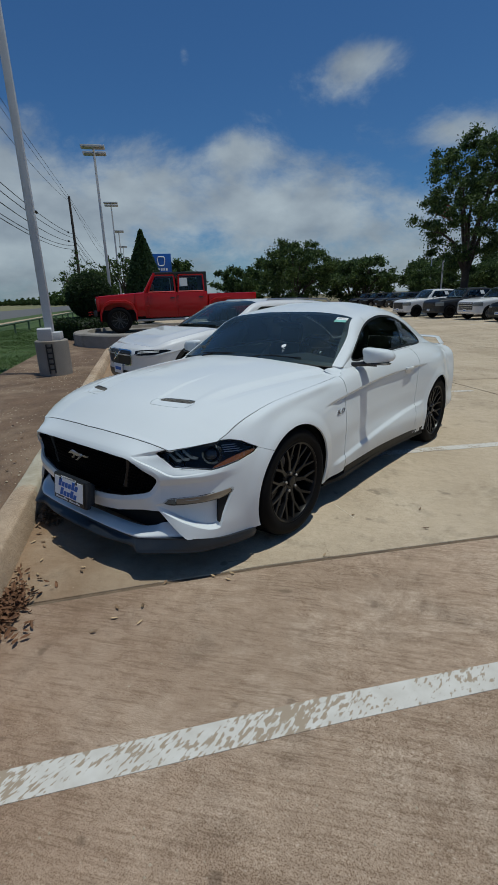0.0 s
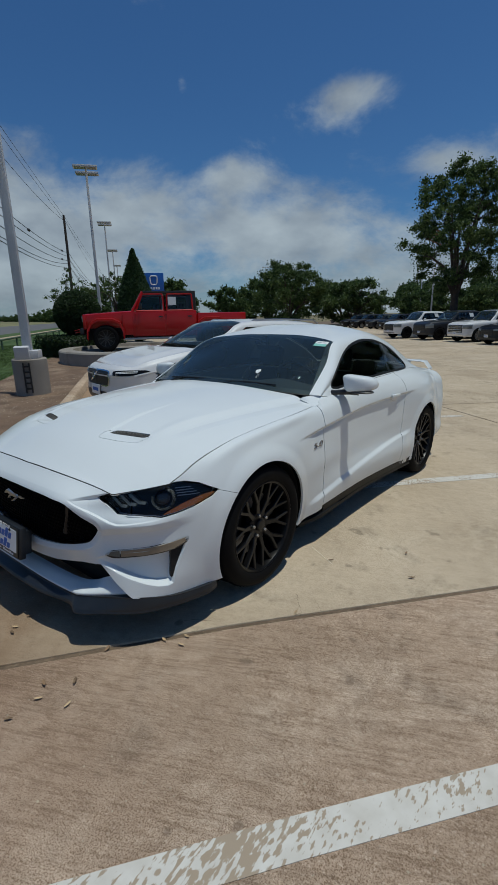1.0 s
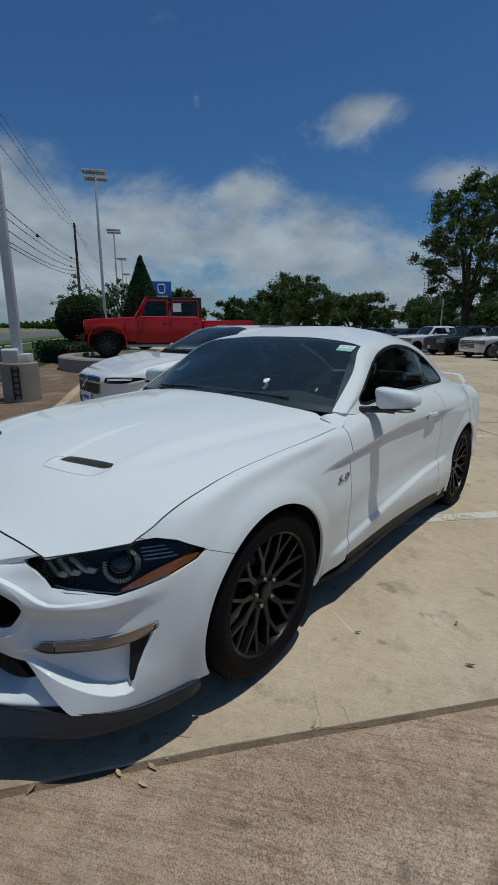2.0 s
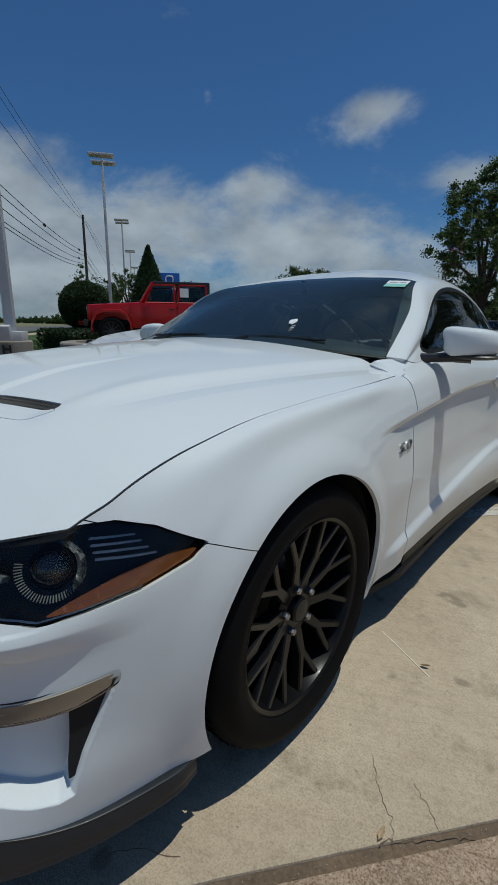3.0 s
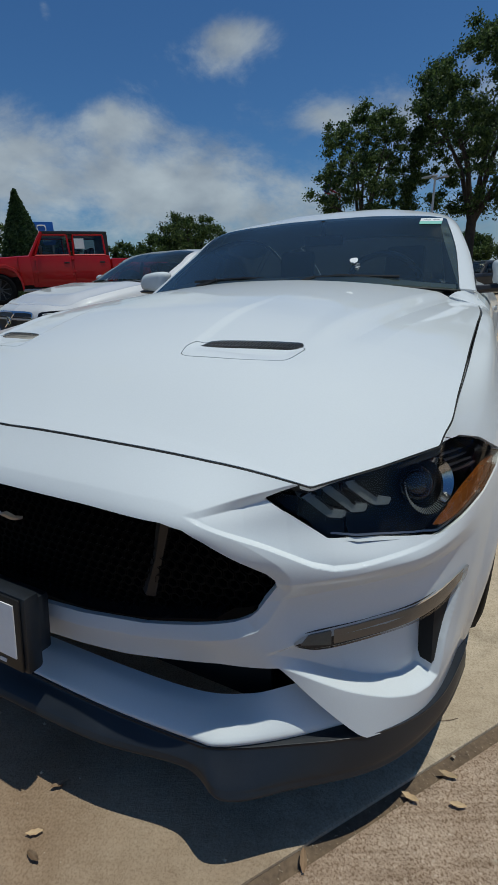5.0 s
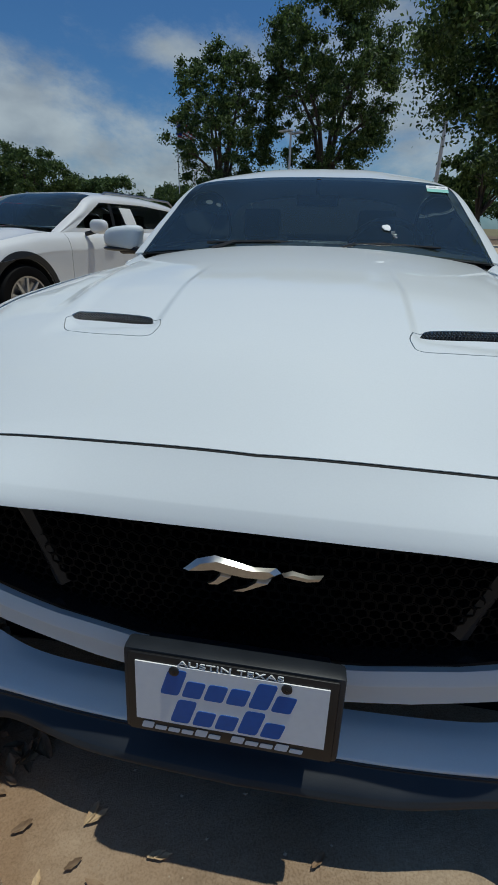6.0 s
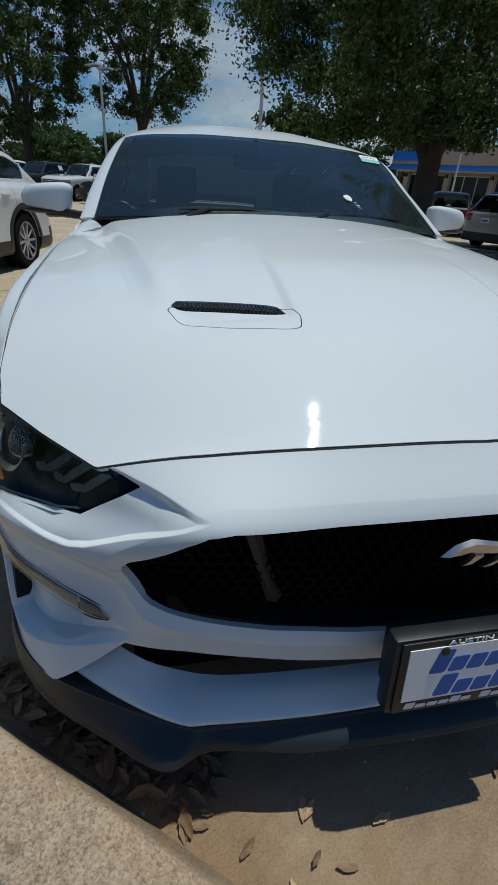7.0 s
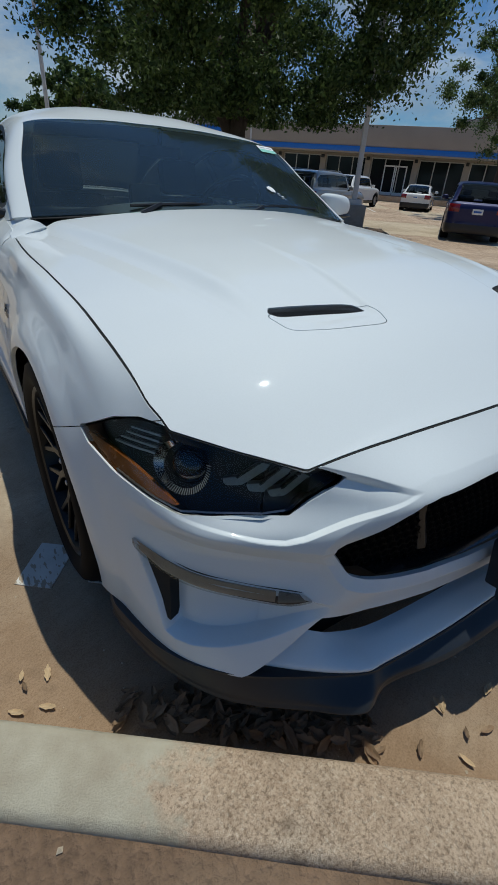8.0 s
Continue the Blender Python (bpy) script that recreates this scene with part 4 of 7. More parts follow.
def seam(y0, z0, y1, z1):
    """Which side of a straight seam in side view a point lies on (positive: towards the tail or above)."""
    d = np.array([y1 - y0, z1 - z0])
    n = np.array([d[1], -d[0]]) / np.hypot(*d)
    return lambda p: (p[:, 1] - y0) * n[0] + (p[:, 2] - z0) * n[1]


nose_seam = seam(-.43, .695, -.10, .555)      # bumper to fender, from the lamp's tip to the arch
door_front, door_rear = seam(.655, .3, .69, .9), seam(2.05, .3, 2.16, .9)
tail_seam = seam(3.12, .3, 3.30, .9)


def arch(yc, r):
    return lambda p: np.hypot(p[:, 1] - yc, p[:, 2] - 0.335) - r


def outside(outline, grow=0.0, corner=True):
    return lambda p: -poly_sd(outline, corner_s(p) if corner else p[:, 0], p[:, 2]) - grow + np.where(p[:, 1] > 0, 1, 0)


def inside(outline, shrink=0.0, corner=True):
    return lambda p: np.where(p[:, 1] > 0, -1, poly_sd(outline, corner_s(p) if corner else p[:, 0], p[:, 2]) - shrink)


V0 = 0.022
fine_u = seg((0, 1, 24), (1, 2, 60), (2, 5.2, 280), (5.2, 6, 26), (6, 7, 20))
fine_v = seg((V0, 2, 120), (2, 4, 60), (4, 7, 140))
panel("front_bumper", body, fine_u, fine_v,
      [lambda p: np.where(p[:, 1] < -.60, .1, nose_seam(p) - .001), outside(HEADLIGHT, .003), outside(GRILLE, 0, False),
       outside(SLOT, 0, False), arch(0, .366)],
      WHITE, coupe, flange=.016, label="white painted front bumper")
LIP = [[(0, -.812, .236), (0, -.845, .234), (0, -.888, .222), (0, -.886, .205)], [(.25, -.808, .238), (.25, -.842, .236), (.25, -.886, .222), (.25, -.884, .205)],
       [(.43, -.798, .244), (.44, -.830, .240), (.45, -.874, .226), (.45, -.870, .205)], [(.53, -.782, .266), (.53, -.810, .254), (.522, -.866, .236), (.522, -.862, .214)],
       [(.60, -.762, .297), (.615, -.780, .276), (.630, -.806, .246), (.630, -.802, .226)], [(.695, -.670, .300), (.715, -.688, .278), (.752, -.706, .246), (.752, -.702, .232)]]
panel("lower_lip", loft(LIP), seg((0, 5, 70)), seg((0, 3, 18)), [], WHITE, coupe, flange=.006, label="white chin panel above the splitter")
side_v = seg((V0, 2, 34), (2, 7, 80))
panel("front_fender", body, seg((4.8, 6, 30), (6, 9, 70), (9, 10, 26)), side_v,
      [lambda p: np.where(p[:, 1] < -.60, -.1, np.where(p[:, 1] > 0, 1, -nose_seam(p) - .001)), outside(HEADLIGHT, .003), arch(0, .366), lambda p: -door_front(p) - GAP, lambda p: p[:, 2] - .205],
      WHITE, coupe, sides="each")
doors = panel("door", body, seg((9.2, 13, 110)), side_v,
              [lambda p: door_front(p) - GAP, lambda p: -door_rear(p) - GAP, lambda p: p[:, 2] - .230], WHITE, coupe, sides="each")
panel("sill", body, seg((9.0, 13, 80)), seg((4.6, 7, 34)),
      [lambda p: .226 - p[:, 2], lambda p: p[:, 1] - .665, arch(2.72, .37)], SKIRT, coupe, sides="each", flange=.01, label="black lower sill")
panel("rear_quarter", body, seg((11.8, 13, 36), (13, 15, 60)), side_v,
      [lambda p: door_rear(p) - GAP, lambda p: -tail_seam(p) - GAP, arch(2.72, .37), lambda p: p[:, 2] - .19], WHITE, coupe, sides="each")
panel("rear_bumper", body, seg((13.4, 16, 60)), side_v, [lambda p: tail_seam(p) - GAP], WHITE, coupe)

# hood
hood = Sheet(hood_fn)
edge = top_line(np.linspace(0, 9.62, 200))
HOOD_LINE = [(x, y) for x, y, z in edge] + [(.820, .705), (.768, .722), (.5, .632), (.25, .592), (0, .580), (-.2, .580), (-.2, -.775)]
vent_keep = lambda p: -poly_sd(VENT, np.abs(p[:, 0]), p[:, 1])
hood_panel = panel("hood", hood, np.linspace(0, .84, 150), np.linspace(-.79, .74, 250),
                   [lambda p: poly_sd(HOOD_LINE, p[:, 0], p[:, 1]) - GAP, lambda p: -poly_sd(VENT_INSERT, p[:, 0], p[:, 1]) - .0012, vent_keep],
                   WHITE, coupe, flange=.014)[0]
# near-black strips just below the hood gap paint the shade in it
panel("hood_seal", hood, np.linspace(0, .84, 120), np.linspace(-.79, .70, 200), [lambda p: poly_sd(HOOD_LINE, p[:, 0], p[:, 1]), lambda p: .014 - poly_sd(HOOD_LINE, p[:, 0], p[:, 1]), lambda p: .60 - p[:, 1]], DARK, coupe, offset=-.002, flange=0)
panel("shut_line_seal", body, seg((0, 9.6, 240)), seg((0, .12, 4)), [], DARK, coupe, offset=-.002, flange=0)
for ob in panel("vent_surround", hood, np.linspace(.2, .56, 90), np.linspace(-.56, -.3, 70),
                [lambda p: poly_sd(VENT_INSERT, p[:, 0], p[:, 1]) - .0012, vent_keep], WHITE, hood_panel, flange=.02, sides="each"):
    pass
for sx in (1, -1):
    bm = bmesh.new()
    for k in range(30):
        t = (k + .5) / 30
        x, y0, y1 = .266 + .226 * t, -.466 + .068 * t, -.424 + .058 * t
        z0, z1 = hood_fn(np.array([x, x]), np.array([y0, y1]))[:, 2]
        for lean in (-.006, .006):
            tube(bm, [(sx * (x - lean), y0, z0 - .003), (sx * (x + lean), y1, z1 - .003)], .0013, 4)
    part("vent_grid", bm, BLACK, hood_panel, "black slatted heat vent")
    bm = bmesh.new()
    box(bm, sx * .38 - .13, sx * .38 + .13, -.475, -.36, .79, .83)
    part("vent_floor", bm, DARK, hood_panel)

# glasshouse: sections from the cowl to the tail, each from the middle of the roof out and down to the belt
COWL = [(0, .575, .968), (.38, .585, .962), (.765, .735, .928), (.800, .80, .915), (.812, .85, .908)]
SCREEN_MIDDLE = [(0, .98, 1.148), (.355, .98, 1.138), (.715, 1.03, 1.090), (.775, 1.06, 1.00), (.803, 1.10, .926)]
SCREEN_TOP = [(0, 1.372, 1.296), (.325, 1.365, 1.288), (.640, 1.290, 1.238), (.728, 1.36, 1.10), (.795, 1.40, .945)]
ROOF_PEAK = [(0, 1.82, 1.384), (.315, 1.84, 1.374), (.600, 1.88, 1.302), (.708, 1.90, 1.15), (.783, 1.92, .972)]
ROOF_REAR = [(0, 2.40, 1.338), (.305, 2.40, 1.330), (.580, 2.38, 1.272), (.685, 2.40, 1.15), (.760, 2.42, .998)]
BACKLIGHT = [(0, 2.90, 1.205), (.305, 2.90, 1.20), (.568, 2.88, 1.155), (.650, 2.88, 1.085), (.722, 2.86, 1.014)]
BOOT_FRONT = [(0, 3.33, 1.035), (.31, 3.32, 1.030), (.58, 3.30, 1.012), (.640, 3.30, 1.006), (.680, 3.30, 1.0)]
BOOT_REAR = [(0, 3.72, .992), (.31, 3.70, .992), (.56, 3.66, .99), (.605, 3.63, .988), (.632, 3.60, .985)]
CABIN = [COWL, SCREEN_MIDDLE, SCREEN_TOP, ROOF_PEAK, ROOF_REAR, BACKLIGHT, BOOT_FRONT, BOOT_REAR]
cabin = loft(CABIN)
SIDE_GLASS = rounded([(.90, .935), (1.08, 1.058), (1.37, 1.195), (1.70, 1.252), (2.05, 1.250), (2.38, 1.185), (2.66, 1.060), (2.62, 1.020), (2.1, 1.004), (1.5, .972)], 3, .4)
GLASS = glass_mat("windscreen_glass", (0.70, 0.83, 0.84), ior=1.6, film=.03)
TINT = glass_mat("tinted_glass", (0.38, 0.44, 0.45))
CLEAR = glass_mat("clear_lens", (0.82, 0.84, 0.85), ior=1.36)
in_side = lambda p: poly_sd(SIDE_GLASS, p[:, 1], p[:, 2])
panel("windscreen", cabin, seg((.02, 1.925, 50)), seg((0, 1.915, 48)), [], GLASS, coupe, flange=.006, label="dark-reflecting windscreen")
panel("windscreen_border", cabin, seg((.0, 1.94, 60)), seg((0, 1.945, 64)),
      [lambda p: np.maximum(np.maximum(np.abs(p[:, 0]) - (.776 - .31 * (p[:, 1] - .70)), p[:, 1] - 1.320 + .1 * p[:, 0] ** 2), .62 + .16 * p[:, 0] ** 2 - p[:, 1]) + .02],
      BLACK, coupe, offset=-.004, flange=.003)
panel("windscreen_pillar", cabin, seg((.02, 2.4, 80)), seg((1.925, 4, 60)), [lambda p: -in_side(p) - .014, lambda p: 1.36 - p[:, 1]], WHITE, coupe, sides="each", flange=.014)
panel("roof", cabin, seg((1.935, 4.15, 70)), seg((0, 2, 40), (2, 4, 50)), [lambda p: -in_side(p) - .014, lambda p: np.where(p[:, 0] > .64, p[:, 1] - 1.363, 1)], WHITE, coupe, flange=.014)
panel("rear_roof_pillar", cabin, seg((4.153, 6, 50)), seg((1.75, 4, 50)), [lambda p: -in_side(p) - .014], WHITE, coupe, sides="each")
panel("rear_window", cabin, seg((4.17, 5.85, 40)), seg((0, 1.74, 30)), [], TINT, coupe, flange=.006)
panel("boot_lid", cabin, seg((5.86, 7, 30)), seg((0, 3.96, 50)), [], WHITE, coupe)
panel("side_window", cabin, seg((.6, 5.3, 140)), seg((2, 4, 50)), [lambda p: in_side(p) - .004], TINT, coupe, sides="each", offset=-.004, flange=.005)
panel("window_trim", cabin, seg((.5, 5.4, 150)), seg((1.9, 4, 60)), [lambda p: in_side(p) + .012, lambda p: -in_side(p) + .003], BLACK, coupe, sides="each", offset=-.001, flange=.008)
panel("door_pillar", cabin, seg((2.9, 4.2, 40)), seg((2, 4, 40)), [lambda p: in_side(p) - .004, lambda p: .035 - np.abs(p[:, 1] - 2.10 - .25 * (p[:, 2] - 1.1))], GLOSSBLACK, coupe, sides="each", offset=-.0025, flange=.004)

corner_cols = [[(.715, .668, .9085), (.775, .668, .8895), (.834, .645, .8695)], [(.735, .690, .922), (.79, .715, .905), (.827, .74, .886)], [(.772, .755, .926), (.798, .80, .914), (.8125, .85, .906)]]
panel("cowl_corner", loft(corner_cols), seg((0, 2, 12)), seg((0, 2, 12)), [], WHITE, coupe, sides="each", flange=.01)

# spoiler on the boot
bm = bmesh.new()
prof = [(-.07, 0), (-.02, .012), (.05, .016), (.075, .010), (.05, -.004), (-.03, -.008)]
rings = []
for k in range(25):
    x = -.72 + 1.44 * k / 24
    e = abs(x) / .72
    drop = .075 * step(np.array([e]), .90, 1.0)[0]
    rings.append([bm.verts.new((x, 3.62 - .10 * e ** 2 + py, 1.072 - .012 * e ** 2 - drop + pz)) for py, pz in prof])
for a, b in zip(rings, rings[1:]):
    for k in range(6):
        bm.faces.new((a[k], b[k], b[(k + 1) % 6], a[(k + 1) % 6]))
bm.faces.new(rings[0]), bm.faces.new(rings[-1][::-1])
for x in (-.45, .45):
    box(bm, x - .02, x + .02, 3.56, 3.64, .98, 1.07, .006)
part("spoiler", bm, WHITE, coupe)
# lamps, openings and trim of the coupe
front_u, front_v = seg((2.4, 7, 200)), seg((0, 3.2, 90))
_gu, _gv = (a.ravel() for a in np.meshgrid(np.linspace(2.5, 7, 180), np.linspace(0, 4.5, 180), indexing="ij"))
_gp = shell.at(_gu, _gv)


def corner_point(s, z, out=0.0):
    """The place on the front corner at distance s round it and height z, and the outward normal there."""
    k = np.argmin((corner_s(_gp) - s) ** 2 + (_gp[:, 2] - z) ** 2)
    n = shell.normal(_gu[k:k + 1], _gv[k:k + 1])[0]
    return Vector(_gp[k] + n * out), Vector(n)


def facing(p, n, up=(0, 0, 1)):
    """A pose at p whose z axis is n."""
    z = Vector(n).normalized()
    x = Vector(up).cross(z).normalized()
    y = z.cross(x)
    m = Matrix((x, y, z)).transposed().to_4x4()
    return Matrix.Translation(p) @ m


MIRROR = Matrix.Diagonal((-1, 1, 1, 1))


def both(name, make, material, parent, label="", smooth=40):
    """A part for each flank: make(bm) draws the one on the driver's side."""
    made = []
    for s in (1, -1):
        bm = bmesh.new()
        make(bm)
        if s < 0:
            bmesh.ops.transform(bm, matrix=MIRROR, verts=bm.verts)
            bmesh.ops.reverse_faces(bm, faces=bm.faces)
        made.append(part(name, bm, material, parent[s < 0] if isinstance(parent, list) else parent, label, smooth))
    return made


housings = panel("headlight", lamp_sheet, front_u, front_v, [inside(HEADLIGHT, -.004)], LAMPBLACK, coupe, offset=-.05, flange=-.046, sides="each", label="dark smoked headlight with three slanted bars")


def under(objects, child_objects):
    for o, ch in zip(objects, child_objects):
        ch.parent = o


def lamp_piece(name, outline, material, offset, flange=.006, label="", sheet=lamp_sheet):
    made = panel(name, sheet, front_u, front_v, [inside(outline)], material, None, offset=offset, flange=flange, sides="each", label=label)
    under(housings, made)


for k in range(3):
    s0, z0 = .046 + .042 * k, .677 + .006 * k
    lamp_piece("light_bar", rounded([(s0, z0), (s0 + .021, z0 + .004), (s0 + .062, z0 - .029), (s0 + .088, z0 - .033), (s0 + .081, z0 - .044), (s0 + .052, z0 - .042)], 2, .2), LAMPGREY, -.014, .022, "frosted grey light bar")
    lamp_piece("bar_shade", [(s0 + .021, z0 + .001), (s0 + .024, z0 + .002), (s0 + .066, z0 - .030), (s0 + .062, z0 - .032)], LAMPBLACK, -.011, .012)
lamp_piece("amber_reflector", rounded([(.290, .603), (.35, .606), (.43, .618), (.497, .641), (.512, .655), (.46, .653), (.39, .640), (.335, .622)], 2, .2), AMBER, -.008, .012, "amber side reflector")
lamp_piece("lamp_trim", [(.098, .6135), (.20, .606), (.258, .603), (.286, .598), (.35, .6045), (.43, .6175), (.43, .620), (.35, .607), (.287, .6005), (.259, .6055), (.20, .6085), (.102, .616)], STEEL, -.003, .004)
for k in range(4):
    lamp_piece("lamp_fin", [(.345 + .004 * k, .705 - .011 * k), (.415 + .012 * k, .700 - .012 * k), (.415 + .012 * k, .697 - .012 * k), (.345 + .004 * k, .701 - .011 * k)], STEEL, -.02, .01)
pc, pn = corner_point(.292, .668, -.040)


def make_projector(bm):
    lathe(bm, [(.001, .022), (.016, .021), (.031, .013), (.037, .0)], 32, facing(pc, pn))


def make_ring(bm):
    m = facing(pc, pn)
    for k in range(40):
        a = math.radians(165 + 215 * k / 39)
        x, y = math.cos(a), math.sin(a)
        tube(bm, [m @ Vector((x * .042, y * .042, .018)), m @ Vector((x * .052, y * .052, .027))], .0011, 4)


def make_crescent(bm):
    m = facing(pc, pn)
    ring = []
    for k in range(17):
        a = math.radians(-55 + 125 * k / 16)
        w = .012 * math.sin(math.pi * (k + .6) / 17.2)
        ring.append([bm.verts.new(m @ Vector((r * math.cos(a), r * math.sin(a), h))) for r, h in ((.042, .022), (.046 + w, .032), (.046 + w, .022))])
    for a, b in zip(ring, ring[1:]):
        bm.faces.new((a[0], b[0], b[1], a[1])), bm.faces.new((a[1], b[1], b[2], a[2]))


both("projector_lens", make_projector, GLOSSBLACK, housings)
both("tick_ring", make_ring, LAMPGREY, housings)
both("chrome_crescent", make_crescent, CHROME, housings, "chrome crescent")
lens = panel("lens", lamp_sheet, front_u, front_v, [inside(HEADLIGHT, .001)], CLEAR, None, offset=-.001, flange=.016, sides="each", label="clear lens")
under(housings, lens)
for o in lens:
    o.visible_shadow = False

fog = panel("fog_lamp", shell, front_u, seg((2, 5.5, 110)), [inside(FOGSTRIP, .0)], BLACK, coupe, offset=-.004, flange=.05, sides="each", label="slim amber and clear front lamp strip")
inner_fog = [(.10, .416), (.20, .420), (.33, .437), (.378, .456), (.384, .478), (.32, .468), (.20, .452), (.10, .444)]
clear_fog = [(.040, .422), (.095, .415), (.095, .444), (.056, .440)]
for nm, ol, mt, of in (("amber_strip", inner_fog, FOGAMBER, -.001), ("clear_end", clear_fog, LAMPGREY, -.001)):
    made = panel(nm, shell, front_u, seg((2, 5.5, 130)), [inside(ol)], mt, None, offset=of, flange=.004, sides="each")
    under(fog, made)
made = panel("lens", shell, front_u, seg((2, 5.5, 130)), [inside(FOGSTRIP, .002)], CLEAR, None, offset=.003, flange=.004, sides="each")
under(fog, made)
for o in made:
    o.visible_shadow = False
# no hole is cut: this near-black plug paints the inlet's shade
panel("bumper_inlet", shell, seg((3.8, 6.2, 120)), seg((2, 6.5, 130)), [inside([(.318, .438), (.3885, .4655), (.3425, .349), (.330, .306), (.314, .300)])], DARK, coupe, offset=-.011, flange=.03, sides="each", label="near-black plug painting the shade of the side air inlet")

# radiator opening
# near-black boxes added behind the grille to stand for the shade inside
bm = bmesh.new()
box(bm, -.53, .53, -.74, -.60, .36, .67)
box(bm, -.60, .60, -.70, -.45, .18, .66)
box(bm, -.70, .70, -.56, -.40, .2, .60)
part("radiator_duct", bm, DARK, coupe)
bm = bmesh.new()
R = .0125
for r in range(17):
    for c in range(54):
        x = (c - 26.5) * R * math.sqrt(3) + (r % 2) * R * math.sqrt(3) / 2
        z = .385 + r * R * 1.5
        yc = -.832 + .16 * x * x + (z - .52) ** 2 * 1.1
        if poly_sd(np.array([(-.02, .65), (.43, .65), (.588, .55), (.54, .475), (.2, .398), (-.02, .392)]), np.array([abs(x)]), np.array([z]))[0] < .002:
            continue
        o = [bm.verts.new((x + R * .97 * math.sin(k * math.pi / 3), yc, z + R * .97 * math.cos(k * math.pi / 3))) for k in range(6)]
        i = [bm.verts.new((x + R * .80 * math.sin(k * math.pi / 3), yc, z + R * .80 * math.cos(k * math.pi / 3))) for k in range(6)]
        d = [bm.verts.new((v.co.x, v.co.y + .016, v.co.z)) for v in i]
        for k in range(6):
            j = (k + 1) % 6
            bm.faces.new((o[k], o[j], i[j], i[k])), bm.faces.new((i[k], i[j], d[j], d[k]))
part("grille_mesh", bm, GRILLEBLACK, coupe, "black honeycomb radiator grille", smooth=None)
grille_edge = rounded(GRILLE[2:13] + [(-x, z) for x, z in GRILLE[2:13]][::-1], 3, .2)
bm = bmesh.new()
n = len(grille_edge)
rim = []
for x, z in grille_edge:
    y = -.846 + .10 * x * x + (.03 if abs(x) > .5 else 0)
    inn = Vector((x * .965, 0, .53 + (z - .53) * .90))
    rim.append([bm.verts.new((x * .998, y + .006, z)), bm.verts.new((inn.x, y + .05, inn.z)), bm.verts.new((inn.x * .98, y + .10, .53 + (inn.z - .53) * .96))])
for k in range(n):
    a, b = rim[k], rim[(k + 1) % n]
    for q in range(2):
        bm.faces.new((a[q], b[q], b[q + 1], a[q + 1]))
part("grille_surround", bm, GLOSSBLACK, coupe, "gloss black grille surround")
for s in (1, -1):
    bm = bmesh.new()
    tube(bm, [(s * .40, -.80, .64), (s * .375, -.80, .55), (s * .345, -.80, .46)], [.016, .012, .018], 6)
    part("grille_brace", bm, BLACK, coupe)
# same dark backing behind the lower slot, shade put in as colour
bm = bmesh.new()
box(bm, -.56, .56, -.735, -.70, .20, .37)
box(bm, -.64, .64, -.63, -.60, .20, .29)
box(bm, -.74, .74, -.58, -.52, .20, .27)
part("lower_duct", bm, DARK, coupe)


BADGE = facing((.004, -.868, .592), (0, -1, .05))
BADGE_STREAKS = ([(-.100, -.010), (-.078, .012), (-.050, .022), (-.022, .016), (.010, .009), (.042, .012), (.050, .004), (.036, -.008), (.0, -.010), (-.030, -.006), (-.055, .000), (-.078, -.006)],
                 [(.050, .004), (.066, .011), (.090, .006), (.112, .010), (.108, .003), (.088, -.002), (.066, .001)],
                 [(-.040, -.004), (-.022, -.006), (-.044, -.028), (-.062, -.030), (-.050, -.020)],
                 [(.016, -.008), (.036, -.008), (-.006, -.036), (-.026, -.038), (.0, -.024)])
bm = bmesh.new()
for outline in BADGE_STREAKS:
    mid = [sum(q[k] for q in outline) / len(outline) for k in (0, 1)]
    low = [bm.verts.new(BADGE @ Vector((x, y, 0))) for x, y in outline]
    high = [bm.verts.new(BADGE @ Vector((mid[0] + (x - mid[0]) * .86, mid[1] + (y - mid[1]) * .7, .008))) for x, y in outline]
    for i in range(len(low)):
        j = (i + 1) % len(low)
        bm.faces.new((low[i], low[j], high[j], high[i]))
    bm.faces.new(high)
bmesh.ops.recalc_face_normals(bm, faces=bm.faces)
part("badge", bm, mat("satin_silver", (.62, .61, .58), .34, 1.0, .1, 30, 200), coupe, "polished metal badge of plain streaks")

# front splitter
SPLIT_TOP = [(0, -.892, .216), (.25, -.890, .216), (.44, -.876, .214), (.508, -.872, .222), (.62, -.822, .232), (.765, -.733, .238), (.853, -.604, .219), (.895, -.44, .201), (.896, -.372, .195)]
SPLIT_OUT = [.044, .040, .026, .052, .034, .016, .010, .008, .006]
cols = []
for k, ((x, y, z), ext) in enumerate(zip(SPLIT_TOP, SPLIT_OUT)):
    nrm = Vector((x * .9, y + .35, 0)).normalized()
    p = Vector((x, y, z))
    low = (.168 if k < 3 else .162) - .012 * (k > 6)
    foot = Vector((p.x, p.y, low))
    cols.append([p - nrm * .07 - Vector((0, 0, .004)), p - nrm * .004, p + nrm * .004 - Vector((0, 0, .008)), foot + nrm * ext + Vector((0, 0, .018)), foot + nrm * (ext - .012), foot - nrm * .12])
split = loft(cols)
panel("splitter", split, seg((0, 2, 20), (2, 4, 40), (4, 8, 50)), seg((0, 5, 40)), [], SPLIT, coupe, flange=0, label="grey-black plastic front splitter")


